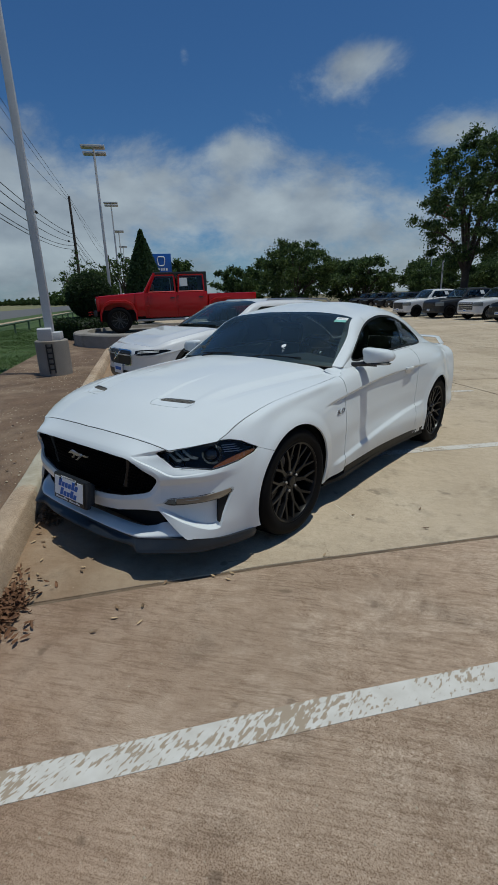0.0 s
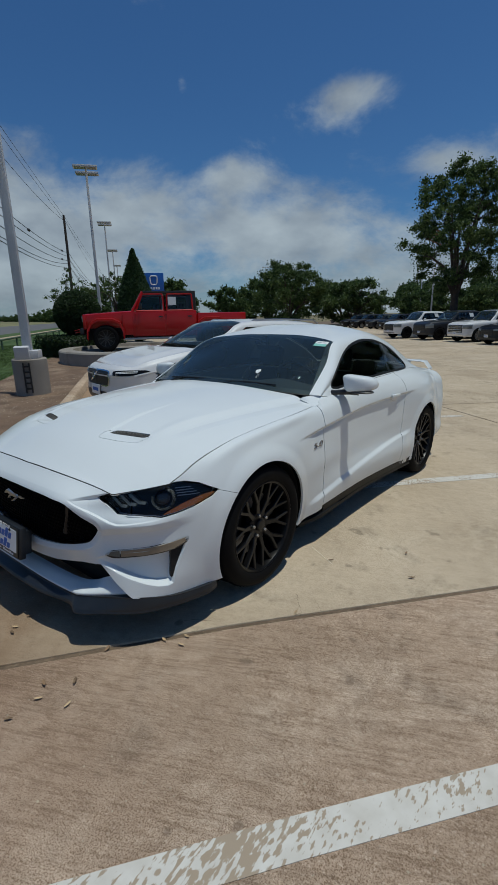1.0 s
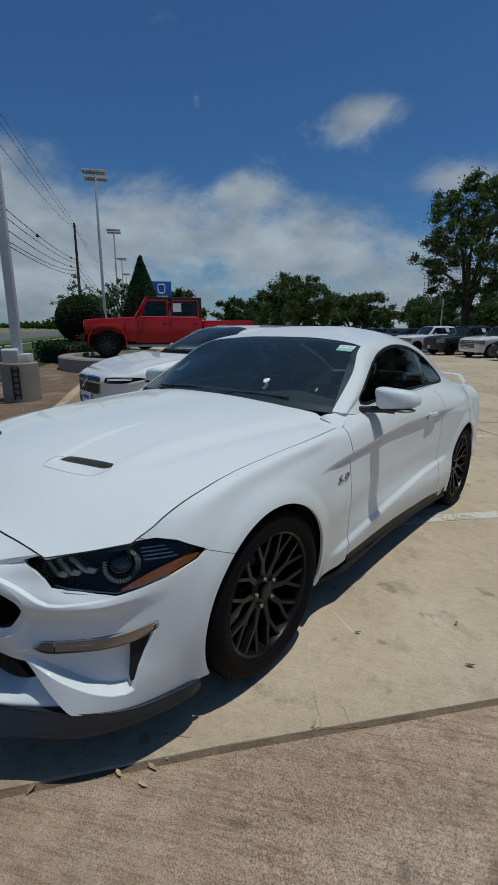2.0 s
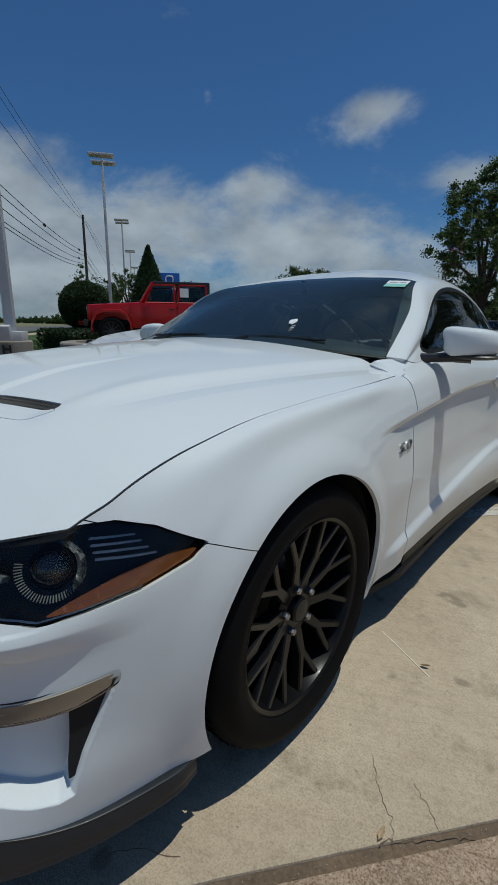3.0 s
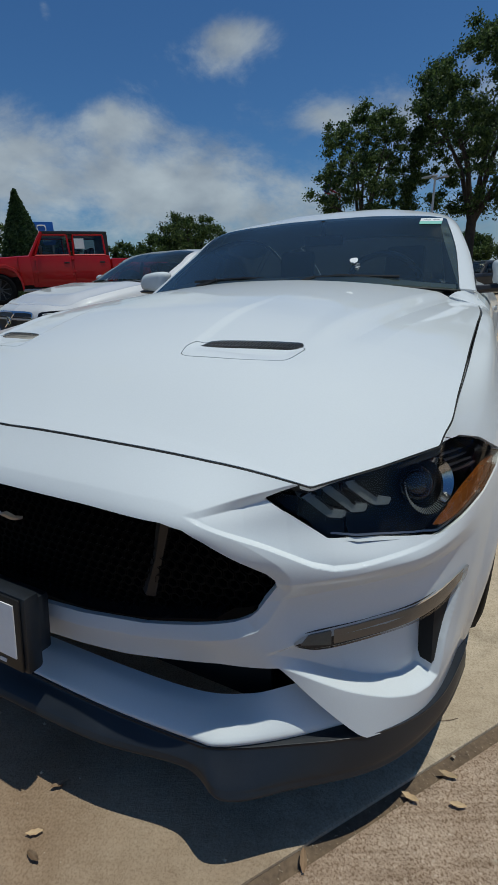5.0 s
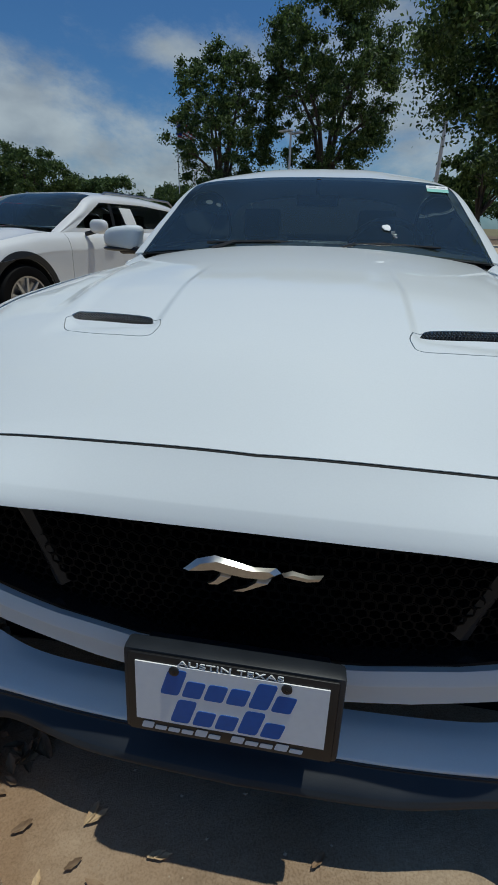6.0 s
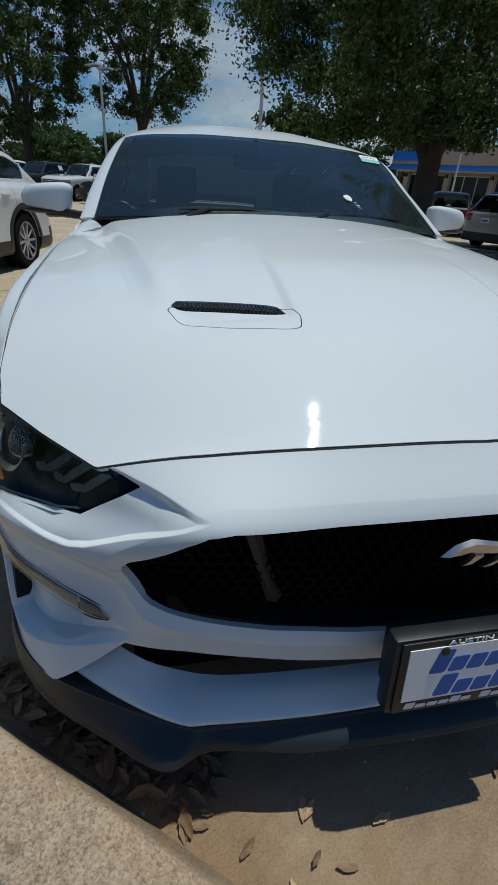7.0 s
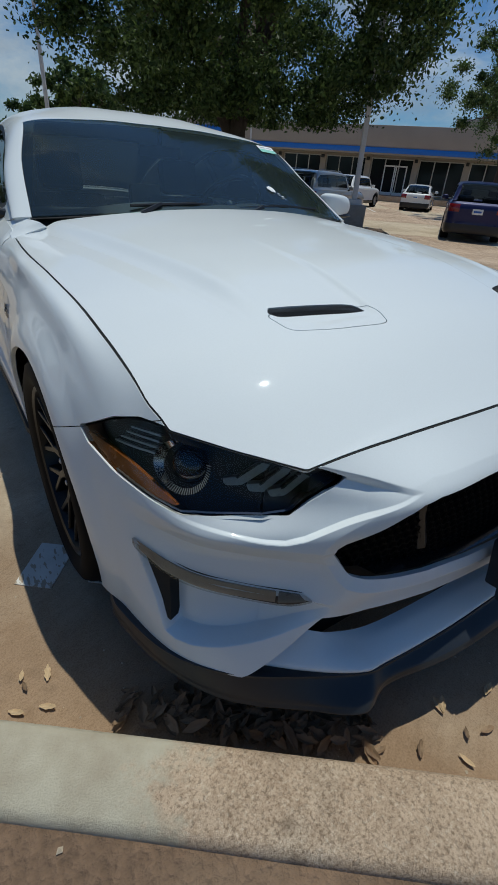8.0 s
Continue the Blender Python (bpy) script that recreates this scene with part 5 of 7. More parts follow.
def make_skirt(bm):
    rings = []
    for k in range(30):
        y = .43 + 1.93 * k / 29
        e = .012 * math.sin(math.pi * k / 29) + .05 * max(0, 1 - k / 3)
        rings.append([bm.verts.new((x, y, z)) for x, z in ((.80, .182), (.893 - e, .182), (.916 - e, .170), (.918 - e, .148), (.895 - e, .134), (.80, .135))])
    for a, b in zip(rings, rings[1:]):
        for q in range(6):
            bm.faces.new((a[q], a[(q + 1) % 6], b[(q + 1) % 6], b[q]))
    bm.faces.new(rings[0][::-1]), bm.faces.new(rings[-1])


both("side_skirt", make_skirt, SKIRT, coupe, "black side skirt")

# underbody, arches, cabin tub
bm = bmesh.new()
box(bm, -.60, .60, -.62, 3.5, .17, .40)
box(bm, -.80, .80, .42, 2.32, .16, .60)
box(bm, -.62, .62, -.45, .62, .3, .78)
box(bm, -.62, .62, 2.3, 3.5, .3, .93)
box(bm, -.78, .78, 3.05, 3.6, .3, .92)
part("underbody", bm, DARK, coupe)


def make_liner(yc):
    def make(bm):
        a = None
        for k in range(29):
            t = math.radians(-25 + 230 * k / 28)
            y, z = yc + .385 * math.cos(t), .335 + .385 * math.sin(t)
            b = [bm.verts.new((.60, y, z)), bm.verts.new((.895, y, z))]
            if a:
                bm.faces.new((a[0], a[1], b[1], b[0]))
            a = b
        lathe(bm, [(.39, .60), (.001, .60)], 24, pose(0, yc, .335) @ Matrix(((0, 0, 1, 0), (0, 1, 0, 0), (-1, 0, 0, 0), (0, 0, 0, 1))))
    return make


both("wheel_arch_liner", make_liner(0), DARK, coupe)
both("wheel_arch_liner", make_liner(2.72), DARK, coupe)


def bar(bm, p0, p1, w0, w1, d0, d1, z0, z1):
    """A tapered spoke from p0 to p1 in the wheel's plane: widths w, depth d below face heights z."""
    p0, p1 = Vector((*p0, 0)), Vector((*p1, 0))
    s = (p1 - p0).normalized().cross(Vector((0, 0, 1)))
    q = []
    for p, w, d, z in ((p0, w0, d0, z0), (p1, w1, d1, z1)):
        q.append([bm.verts.new(p + s * w + Vector((0, 0, z - d))), bm.verts.new(p + s * w + Vector((0, 0, z - .004))), bm.verts.new(p + s * (w - .003) + Vector((0, 0, z))),
                  bm.verts.new(p - s * (w - .003) + Vector((0, 0, z))), bm.verts.new(p - s * w + Vector((0, 0, z - .004))), bm.verts.new(p - s * w + Vector((0, 0, z - d)))])
    for k in range(6):
        bm.faces.new((q[0][k], q[0][(k + 1) % 6], q[1][(k + 1) % 6], q[1][k]))
    bm.faces.new(q[0][::-1]), bm.faces.new(q[1])


AXLE = Matrix(((0, 0, 1, 0), (0, 1, 0, 0), (-1, 0, 0, 0), (0, 0, 0, 1)))


def wheel_at(x, y, spin, left, z=.337):
    """Wheel with low tyre, split-spoke rim, disc and caliper; face at x."""
    m = Matrix.Translation((x, y, z)) @ (Matrix.Identity(4) if left else Matrix.Rotation(math.pi, 4, "Z")) @ AXLE @ Matrix.Rotation(radians(spin), 4, "Z")
    rim_r = .247
    bm = bmesh.new()
    lathe(bm, [(rim_r - .004, .022), (rim_r + .012, .034), (.290, .046), (.318, .036), (.330, .018), (.3365, -.005), (.3375, -.10), (.3365, -.19), (.325, -.212), (.29, -.225), (rim_r, -.215), (rim_r - .004, .022)], 72, m)
    tyre = part("tyre", bm, RUBBER, coupe, "black low-profile tyre", smooth=50)
    bm = bmesh.new()
    for k in range(72):
        a = math.tau * k / 72
        box(bm, -.003, .003, -.003, .003, -.16, -.002, m=m @ Matrix.Rotation(a, 4, "Z") @ Matrix.Translation((.3365, 0, 0)) @ Matrix.Rotation(radians(25), 4, "X"))
    part("tread_blocks", bm, RUBBER, tyre, smooth=None)
    bm = bmesh.new()
    lathe(bm, [(rim_r + .006, .028), (rim_r + .001, .031), (rim_r - .008, .026), (rim_r - .014, .008), (rim_r - .020, -.10), (rim_r - .016, -.20)], 72, m)
    rim = part("rim", bm, RIM, coupe, "dark split-spoke alloy rim", smooth=35)
    bm = bmesh.new()
    vs0 = set(bm.verts)
    for k in range(10):
        a = math.tau * k / 10

        def pt(r, da):
            return (r * math.cos(a + da), r * math.sin(a + da))
        bar(bm, pt(.050, 0), pt(.152, 0), .0165, .0120, .035, .03, -.010, .006)
        bar(bm, pt(.140, 0.02), pt(rim_r - .006, .168), .0098, .0085, .028, .03, .004, .020)
        bar(bm, pt(.140, -0.02), pt(rim_r - .006, -.168), .0098, .0085, .028, .03, .004, .020)
    bmesh.ops.transform(bm, matrix=m, verts=bm.verts)
    part("spokes", bm, RIM, rim, smooth=30)
    bm = bmesh.new()
    lathe(bm, [(.078, -.045), (.078, -.014), (.072, -.010), (.034, -.010), (.001, -.010)], 32, m)
    part("hub", bm, RIM, rim, smooth=35)
    bm = bmesh.new()
    lathe(bm, [(.034, -.012), (.033, .002), (.028, .007), (.012, .0085), (.001, .0085)], 28, m)
    part("hub_cap", bm, RIM, rim, smooth=35)
    for k in range(5):
        bm = bmesh.new()
        a = math.tau * (k + .5) / 5
        lathe(bm, [(.0105, -.03), (.0105, .001), (.008, .006), (.001, .008)], 6, m @ Matrix.Translation((.058 * math.cos(a), .058 * math.sin(a), 0)))
        part("wheel_nut", bm, STEEL, rim, smooth=20)
    bm = bmesh.new()
    lathe(bm, [(.08, -.075), (.178, -.075), (.178, -.095), (.08, -.095)], 48, m)
    part("brake_disc", bm, STEEL, coupe, smooth=30)
    bm = bmesh.new()
    box(bm, -.06, .06, .11, .19, -.12, -.05, .01, m=Matrix.Translation((x, y, z)) @ (Matrix.Identity(4) if left else Matrix.Rotation(math.pi, 4, "Z")) @ AXLE @ Matrix.Rotation(radians(15), 4, "Z"))
    part("brake_caliper", bm, BLACK, coupe)


for y, z in ((0, .337), (2.578, .337 - .090)):
    wheel_at(.893, y, 8 + 11 * y, True, z)
    wheel_at(-.893, y, 20 + 7 * y, False, z)
front_and_rear_wheels = [o for o in bpy.data.objects if o.parent == coupe and o.name.split(".")[0] in ("tyre", "rim", "brake_disc", "brake_caliper")]


# door mirrors
def make_mirror(bm):
    r = bmesh.ops.create_uvsphere(bm, u_segments=28, v_segments=16, radius=1)
    for v in r["verts"]:
        c = v.co
        f = [math.copysign(abs(k) ** .55, k) for k in c]
        v.co = Vector((.965 + .106 * f[0] - .02 * max(f[2], 0), 1.005 + .055 * f[1] + .03 * f[0] ** 2 + .02 * f[0], .984 + (.054 - .010 * f[0]) * f[2]))


def make_mirror_foot(bm):
    tube(bm, [(.79, .93, .918), (.83, .955, .922), (.90, .985, .928), (.96, 1.005, .935)], [.022, .017, .02, .03], 8)
    r = bmesh.ops.create_uvsphere(bm, u_segments=20, v_segments=8, radius=1)
    for v in r["verts"]:
        v.co = Vector((.965 + .102 * v.co.x, 1.010 + .058 * v.co.y, .932 + .014 * v.co.z))


mirrors = both("door_mirror", make_mirror, WHITE, coupe, "white door mirror cap")
both("mirror_foot", make_mirror_foot, BLACK, mirrors)


def make_handle(bm):
    box(bm, .893, .915, 1.80, 1.99, .800, .826, .008)


def make_handle_cup(bm):
    r = bmesh.ops.create_uvsphere(bm, u_segments=20, v_segments=10, radius=1)
    for v in r["verts"]:
        v.co = Vector((.893 + .012 * v.co.x, 1.88 + .07 * v.co.y, .806 + .036 * v.co.z))


both("door_handle", make_handle, WHITE, doors)
both("handle_cup", make_handle_cup, mat("cup_shade_paint", (0.62, 0.63, 0.65), 0.4, 0, .03, coat=.5), doors)
_bu, _bv = (a.ravel() for a in np.meshgrid(np.linspace(9, 10, 60), np.linspace(1, 5, 160), indexing="ij"))
_bp = body.at(_bu, _bv)
for s, ob_parent in ((1, coupe), (-1, coupe)):
    q = np.argmin((_bp[:, 1] - .585) ** 2 + (_bp[:, 2] - .652) ** 2)
    n = body.normal(_bu[q:q + 1], _bv[q:q + 1])[0]
    m = facing((s * (_bp[q, 0] + n[0] * .003), .585 + n[1] * .003, .652 + n[2] * .003), (s * n[0], n[1], n[2]))
    words("badge_lettering", "5.0", .042, .003, STEEL, ob_parent, m, shear=.25, width=.125, label="dark raised badge lettering")

# wipers and cowl
panel("cowl_tray", cabin, seg((-.0, .16, 6)), seg((0, 1.9, 40)), [], BLACK, coupe, offset=-.012, flange=0, label="black cowl tray")
for x0, x1, y0 in ((-.42, .10, .60), (.06, .52, .61)):
    bm = bmesh.new()
    tube(bm, [(x0, y0 + .02, .985), ((x0 + x1) / 2, y0 + .03, .995), (x1, y0 + .07, .985)], [.006, .007, .005], 6)
    tube(bm, [(x0 + .03, y0 - .02, .965), (x0 + .12, y0 + .02, .992)], .009, 6)
    part("wiper", bm, BLACK, coupe)

# cabin
bm = bmesh.new()
box(bm, -.74, .74, .70, 2.75, .30, .34)
part("cabin_floor", bm, DARK, coupe)
bm = bmesh.new()
rings = []
for k in range(21):
    x = -.72 + 1.44 * k / 20
    hump = .035 * math.exp(-((x - .36) / .18) ** 2)
    rings.append([bm.verts.new((x, y, z)) for y, z in ((.68, .90), (.80, .935 + .3 * hump), (1.00, .945 + hump), (1.10, .90 + hump), (1.13, .78), (1.08, .60), (.80, .55))])
for a, b in zip(rings, rings[1:]):
    for q in range(6):
        bm.faces.new((a[q], b[q], b[q + 1], a[q + 1]))
part("dashboard", bm, CLOTH, coupe, "black dashboard", smooth=60)
bm = bmesh.new()
wm = facing((.36, 1.22, .93), (0, .85, .52))
ringp = [wm @ Vector((.185 * math.cos(k * math.tau / 40), .185 * math.sin(k * math.tau / 40), 0)) for k in range(41)]
tube(bm, ringp, .015, 8, False)
for a in (200, 270, 340):
    tube(bm, [wm @ Vector((0, 0, -.02)), wm @ Vector((.18 * math.cos(radians(a)), .18 * math.sin(radians(a)), 0))], .016, 6)
lathe(bm, [(.06, -.03), (.06, .0), (.001, .015)], 20, wm)
part("steering_wheel", bm, GLOSSBLACK, coupe, "black steering wheel")
for x in (-.36, .36):
    for y, zt, back in ((1.55, 1.0, 1.86), (2.25, .88, 2.5)):
        bm = bmesh.new()
        box(bm, x - .25, x + .25, y - .22, y + .26, .42, .58, .05)
        box(bm, x - .235, x + .235, -.06, .08, 0, zt - .50, .05, m=pose(0, back - .08, .50, -14))
        box(bm, x - .12, x + .12, -.05, .05, zt - .49, zt - .30, .04, m=pose(0, back - .06, .50, -12))
        part("seat", bm, CLOTH, coupe, "dark cabin seat")
bm = bmesh.new()
box(bm, -.11, .11, 1.30, 1.325, 1.150, 1.205, .012)
tube(bm, [(0, 1.31, 1.20), (0, 1.30, 1.275)], .012, 6)
part("inside_mirror", bm, GLOSSBLACK, coupe)


def on_windscreen(u, v, out=.004):
    a, b = np.array([u]), np.array([v])
    return Vector(cabin.at(a, b)[0] + cabin.normal(a, b)[0] * out), Vector(cabin.normal(a, b)[0])


_wu, _wv = (a.ravel() for a in np.meshgrid(np.linspace(0, 2, 120), np.linspace(0, 2, 120), indexing="ij"))
_wp = cabin.at(_wu, _wv)


def glass_point(x, z, out=.003):
    k = np.argmin((_wp[:, 0] - x) ** 2 + (_wp[:, 2] - z) ** 2)
    return on_windscreen(_wu[k], _wv[k], out)


p, n = glass_point(.565, 1.222, .002)
m = facing(p, n) @ Matrix.Rotation(radians(-8), 4, "Z")
bm = bmesh.new()
box(bm, -.05, .05, .0, .036, 0, .0012, m=m)
decal = part("inspection_sticker", bm, PAPER, coupe, "white and teal stock sticker")
bm = bmesh.new()
box(bm, -.05, .05, -.034, -.001, 0, .0012, m=m)
part("sticker_foot", bm, TEAL, decal)
for k, (dx, dz, w) in enumerate(((-.02, .012, .034), (.022, .012, .03))):
    bm = bmesh.new()
    box(bm, dx - w / 2, dx + w / 2, dz, dz + .008, .0012, .0018, m=m)
    part("print_bar", bm, mat("grey_print", (.35, .37, .42), .6), decal)
p, n = glass_point(.312, 1.050, .003)
bm = bmesh.new()
rnd = random.Random(5)
slab(bm, [((.014 + .012 * rnd.random()) * math.cos(a * math.tau / 11) * .8, (.018 + .014 * rnd.random()) * math.sin(a * math.tau / 11)) for a in range(11)], 0, .003, facing(p, n))
for k in range(5):
    slab(bm, [(.01 + .02 * rnd.random() + .003 * math.cos(a), -.035 - .012 * k + .003 * math.sin(a)) for a in (0, 1.5, 3, 4.5)], 0, .002, facing(p, n))
part("torn_label", bm, PAPER, coupe, "torn scrap of white label")

# dealer plate in a black bracket, leaning back a little
PLATE = facing((-.008, -.946, .395), (0, -1, .15))
bm = bmesh.new()
box(bm, -.170, .170, -.080, .080, -.034, .0, .009, m=PLATE)
box(bm, -.150, .150, -.066, .056, -.070, -.03, .006, m=PLATE)
bracket = part("plate_bracket", bm, SPLIT, coupe, "thick black plate bracket")
bm = bmesh.new()
box(bm, -.160, .160, -.074, .077, .0005, .005, .003, m=PLATE)
plate = part("dealer_plate", bm, BLACK, coupe, "white dealer plate with blue script in a black frame")
bm = bmesh.new()
box(bm, -.147, .147, -.047, .064, .0052, .0072, m=PLATE)
part("plate_face", bm, mat("white_plate", (.88, .88, .87), .4, 0, .03), plate)
for x in (-.085, .085):
    bm = bmesh.new()
    lathe(bm, [(.008, .0072), (.008, .010), (.004, .0115), (.001, .0115)], 12, PLATE @ Matrix.Translation((x, .056, 0)))
    part("plate_screw", bm, BLACK, plate)
words("plate_lettering", "AUSTIN TEXAS", .0125, .0008, PAPER, plate, PLATE @ Matrix.Translation((0, .0695, .0058)), width=.16)


def script_row(name, x0, x1, y0, high, tall, count, material, z):
    """Slanted plain bars the size and colour of a painted script."""
    w = (x1 - x0 - .3 * high) / count
    for k in range(count):
        bm = bmesh.new()
        xa, top = x0 + w * k, high * (1.0 if k in tall else .64)
        slab(bm, rounded([(xa, y0), (xa + w * .86, y0), (xa + w * .86 + .3 * top, y0 + top), (xa + .3 * top, y0 + top)], 3, .16), z - .0004, z + .0004, PLATE)
        part(name, bm, material, plate, smooth=None)


script_row("script_bar", -.108, .112, .010, .048, (0, 4), 6, BLUE, .0076)
script_row("script_bar", -.092, .098, -.042, .045, (0, 3), 5, BLUE, .0076)
script_row("script_bar", -.140, -.006, -.066, .013, (0, 4), 6, PAPER, .0056)
script_row("script_bar", .004, .122, -.066, .013, (0, 3), 5, PAPER, .0056)


# the tail sits lower, as the paving falls away from the kerb
def settle(ob):
    for ch in ob.children:
        if ch in front_and_rear_wheels:
            continue
        settle(ch)
        if ch.type != "MESH" or ch.data.get("settled"):
            continue
        n = len(ch.data.vertices)
        co = np.empty(n * 3)
        ch.data.vertices.foreach_get("co", co)
        co = co.reshape(-1, 3)
        d = np.maximum(co[:, 1] - 1.1, 0)
        co[:, 1] -= .115 * d * d / (d + .5)
        co[:, 2] -= .070 * d * d / (d + .4)
        ch.data.vertices.foreach_set("co", co.ravel())
        ch.data["settled"] = True
        ch.data.update()


settle(coupe)
# ---- lamp posts, wires, signs, trees, building ----
FOOTING = mat("grey_footing_concrete", (0.27, 0.245, 0.215), 0.9, 0, 0.25, 3, 90, 0.4, 0.003, stain=(0.16, 0.14, 0.12), stain_at=0.62)


def lamp_post(at, turn, height, base_h, base_r, square_base, heads, label):
    """Painted steel post on a concrete footing with flat lamp heads."""
    t = thing("lamp_post", label, "lamp post", Matrix.Translation(at if isinstance(at, Vector) else stand(*at)) @ Matrix.Rotation(turn, 4, "Z"), "lamp posts")
    bm = bmesh.new()
    if square_base:
        box(bm, -base_r, base_r, -base_r, base_r, -.1, base_h, .02)
    else:
        lathe(bm, [(base_r, -.1), (base_r, base_h - .02), (base_r - .02, base_h), (.001, base_h)], 36)
    part("footing", bm, FOOTING, t, "rough concrete footing", smooth=40)
    bm = bmesh.new()
    box(bm, -.20, .20, -.20, .20, base_h, base_h + .14, .012)
    part("base_cover", bm, GREYPAINT, t)
    bm = bmesh.new()
    vs = box(bm, -.074, .074, -.074, .074, base_h + .14, height, .012)
    for v in bm.verts:
        k = 1 - .38 * max(0, (v.co.z - base_h)) / height
        v.co.x *= k
        v.co.y *= k
    part("post", bm, GREYPAINT, t)
    for k in range(heads):
        s = 1 if k == 0 else -1
        bm = bmesh.new()
        tube(bm, [(0, 0, height - .08), (s * .30, 0, height - .03)], .035, 6)
        arm = part("arm", bm, GREYPAINT, t)
        bm = bmesh.new()
        box(bm, s * .50 - .22, s * .50 + .22, -.52, .52, height - .05, height + .04, .02)
        head = part("lamp_head", bm, GREYPAINT, t)
        bm = bmesh.new()
        box(bm, s * .50 - .18, s * .50 + .18, -.46, .46, height - .062, height - .051)
        part("lens", bm, LAMPGREY, head)
    return t


near_post = lamp_post(lot(-6.35, -1.95, .1), radians(-38), 8.4, .66, .30, False, 2, "white square lamp post on a round concrete footing in soil")
bm = bmesh.new()
box(bm, .18, .30, -.14, .10, .62, .84, .01, m=pose(0, 0, .12, 0, 12, 0))
part("junction_box", bm, GREYPAINT, near_post, "small grey flood lamp box")
bm = bmesh.new()
for s in (-.05, .05):
    box(bm, .305, .33, s - .012, s + .012, .06, .60)
for k in range(5):
    box(bm, .308, .326, -.05, .05, .12 + .1 * k, .15 + .1 * k)
part("cable_guard", bm, BLACK, near_post, "black strapped cable conduit")
for a in (-21.6, -37.0, -52.0, -67.0, -84.0):
    lamp_post(lot(a, -1.55, .05), radians(-38), 7.95 if a > -30 else 8.45, .66, .33, False, 2, "white twin-headed lamp post standing along the kerb")
lamp_post(lot(1.75, 13.9, .1), radians(-38), 8.6, .75, .34, True, 2, "white lamp post on a square concrete footing")
lamp_post((4.6, 23.4, 0), radians(-38), 8.6, .75, .34, True, 2, "white lamp post among parked cars")
lamp_post((-3.2, 36.0, 0), radians(52), 7.2, .75, .34, True, 2, "white twin-headed lamp post by the tall trees")
lamp_post((-46.0, 88.0, 0), radians(20), 7.6, .7, .34, True, 2, "distant white twin-headed lamp post by the trees")
lamp_post((-57.0, 79.0, 0), radians(40), 11.4, .7, .34, True, 2, "distant tall lamp post behind the trees")
lamp_post((-14.5, 52.0, 0), radians(40), 6.4, .7, .34, True, 1, "white lamp post behind the parked pickups")
lamp_post((26.0, 52.0, 0), radians(10), 9.0, .7, .34, True, 2, "distant twin-headed lamp post")
lamp_post(lot(-3.5, 38.5), radians(-38), 5.2, .6, .3, True, 1, "slim white lamp post before the showroom")

# wooden pole and overhead wires along the road
WOODPOLE = mat("weathered_pole", (0.055, 0.042, 0.034), 0.9, 0, 0.3, 5, 60, 0.5, 0.01)
WIRE = mat("cable_black", (0.02, 0.02, 0.022), 0.6)
poles = []
for a in (-57.0, 5.0, -130.0):
    t = thing("utility_pole", "dark weathered wooden utility pole carrying wires", "utility pole", Matrix.Translation(lot(a, -6.7)), "utility poles")
    bm = bmesh.new()
    tube(bm, [(0, 0, -.2), (0, 0, 6), (.05, 0, 12.8)], [.19, .16, .12], 10)
    part("shaft", bm, WOODPOLE, t)
    bm = bmesh.new()
    lathe(bm, [(.10, -.09), (.12, 0), (.10, .09)], 10, pose(.12, 0, 9.6))
    part("insulator", bm, WIRE, t)
for a0, a1 in ((-57.0, 5.0), (-130.0, -57.0)):
    for k, (z, off, sag) in enumerate(((12.75, .06, .3), (12.75, -.25, .35), (12.1, .25, 1.7), (8.8, .12, 1.35), (8.5, -.12, 1.3), (8.0, .1, 1.6), (7.7, -.1, 1.75), (7.3, 0, 1.65))):
        bm = bmesh.new()
        pts = []
        for i in range(25):
            s = i / 24
            pts.append(lot(a0 + (a1 - a0) * s, -6.7 + off, z - sag * 4 * s * (1 - s)))
        tube(bm, pts, .014 if k < 3 else .022, 5, False)
        tagged(link("overhead_wire", bm, WIRE, None, smooth=60), "thin black overhead wire strung between utility poles", "wire", "overhead wires")
for k, (s, z) in enumerate(((.09, 8.37), (.36, 7.55), (.10, 7.46))):
    bm = bmesh.new()
    lathe(bm, [(.02, -.22), (.09, -.15), (.10, .12), (.03, .2)], 10, Matrix.Translation(lot(-57 + 62 * s, -6.62, z)) @ pose(0, 0, 0, 90, 0, 52))
    tagged(link("cable_splice", bm, WIRE, None, smooth=50), "black splice case hanging on an overhead wire", "cable splice", "cable splices")
# low pipe rail along the lawn
RAILGREEN = mat("green_rail_paint", (0.07, 0.11, 0.06), 0.6, 0, 0.3)
rail = thing("pipe_rail", "low dark green pipe rail along the lawn edge", "fence")
bm = bmesh.new()
tube(bm, [lot(-70, -6.2, .55), lot(-40, -6.2, .55), lot(-12, -6.2, .55)], .05, 8)
part("rail", bm, RAILGREEN, rail)
for k in range(20):
    bm = bmesh.new()
    tube(bm, [lot(-12.5 - 3 * k, -6.2, 0), lot(-12.5 - 3 * k, -6.2, .55)], .05, 8)
    part("rail_post", bm, RAILGREEN, rail)

# round plinth under the red pickup
bm = bmesh.new()
lathe(bm, [(3.0, -.1), (3.0, .46), (2.97, .50), (2.55, .505), (2.52, .40), (.001, .40)], 72, Matrix.Translation(lot(-13.3, .55)))
tagged(link("display_plinth", bm, FOOTING, None, smooth=35), "low round concrete display plinth", "plinth")

# blue dealer sign
t = thing("dealer_sign", "blue rectangular dealer sign with white mark", "sign", Matrix.Translation(stand(-27.9, 24.0)) @ Matrix.Rotation(radians(52), 4, "Z"))
bm = bmesh.new()
box(bm, -.8, .8, -.15, .15, 3.45, 4.95, .03)
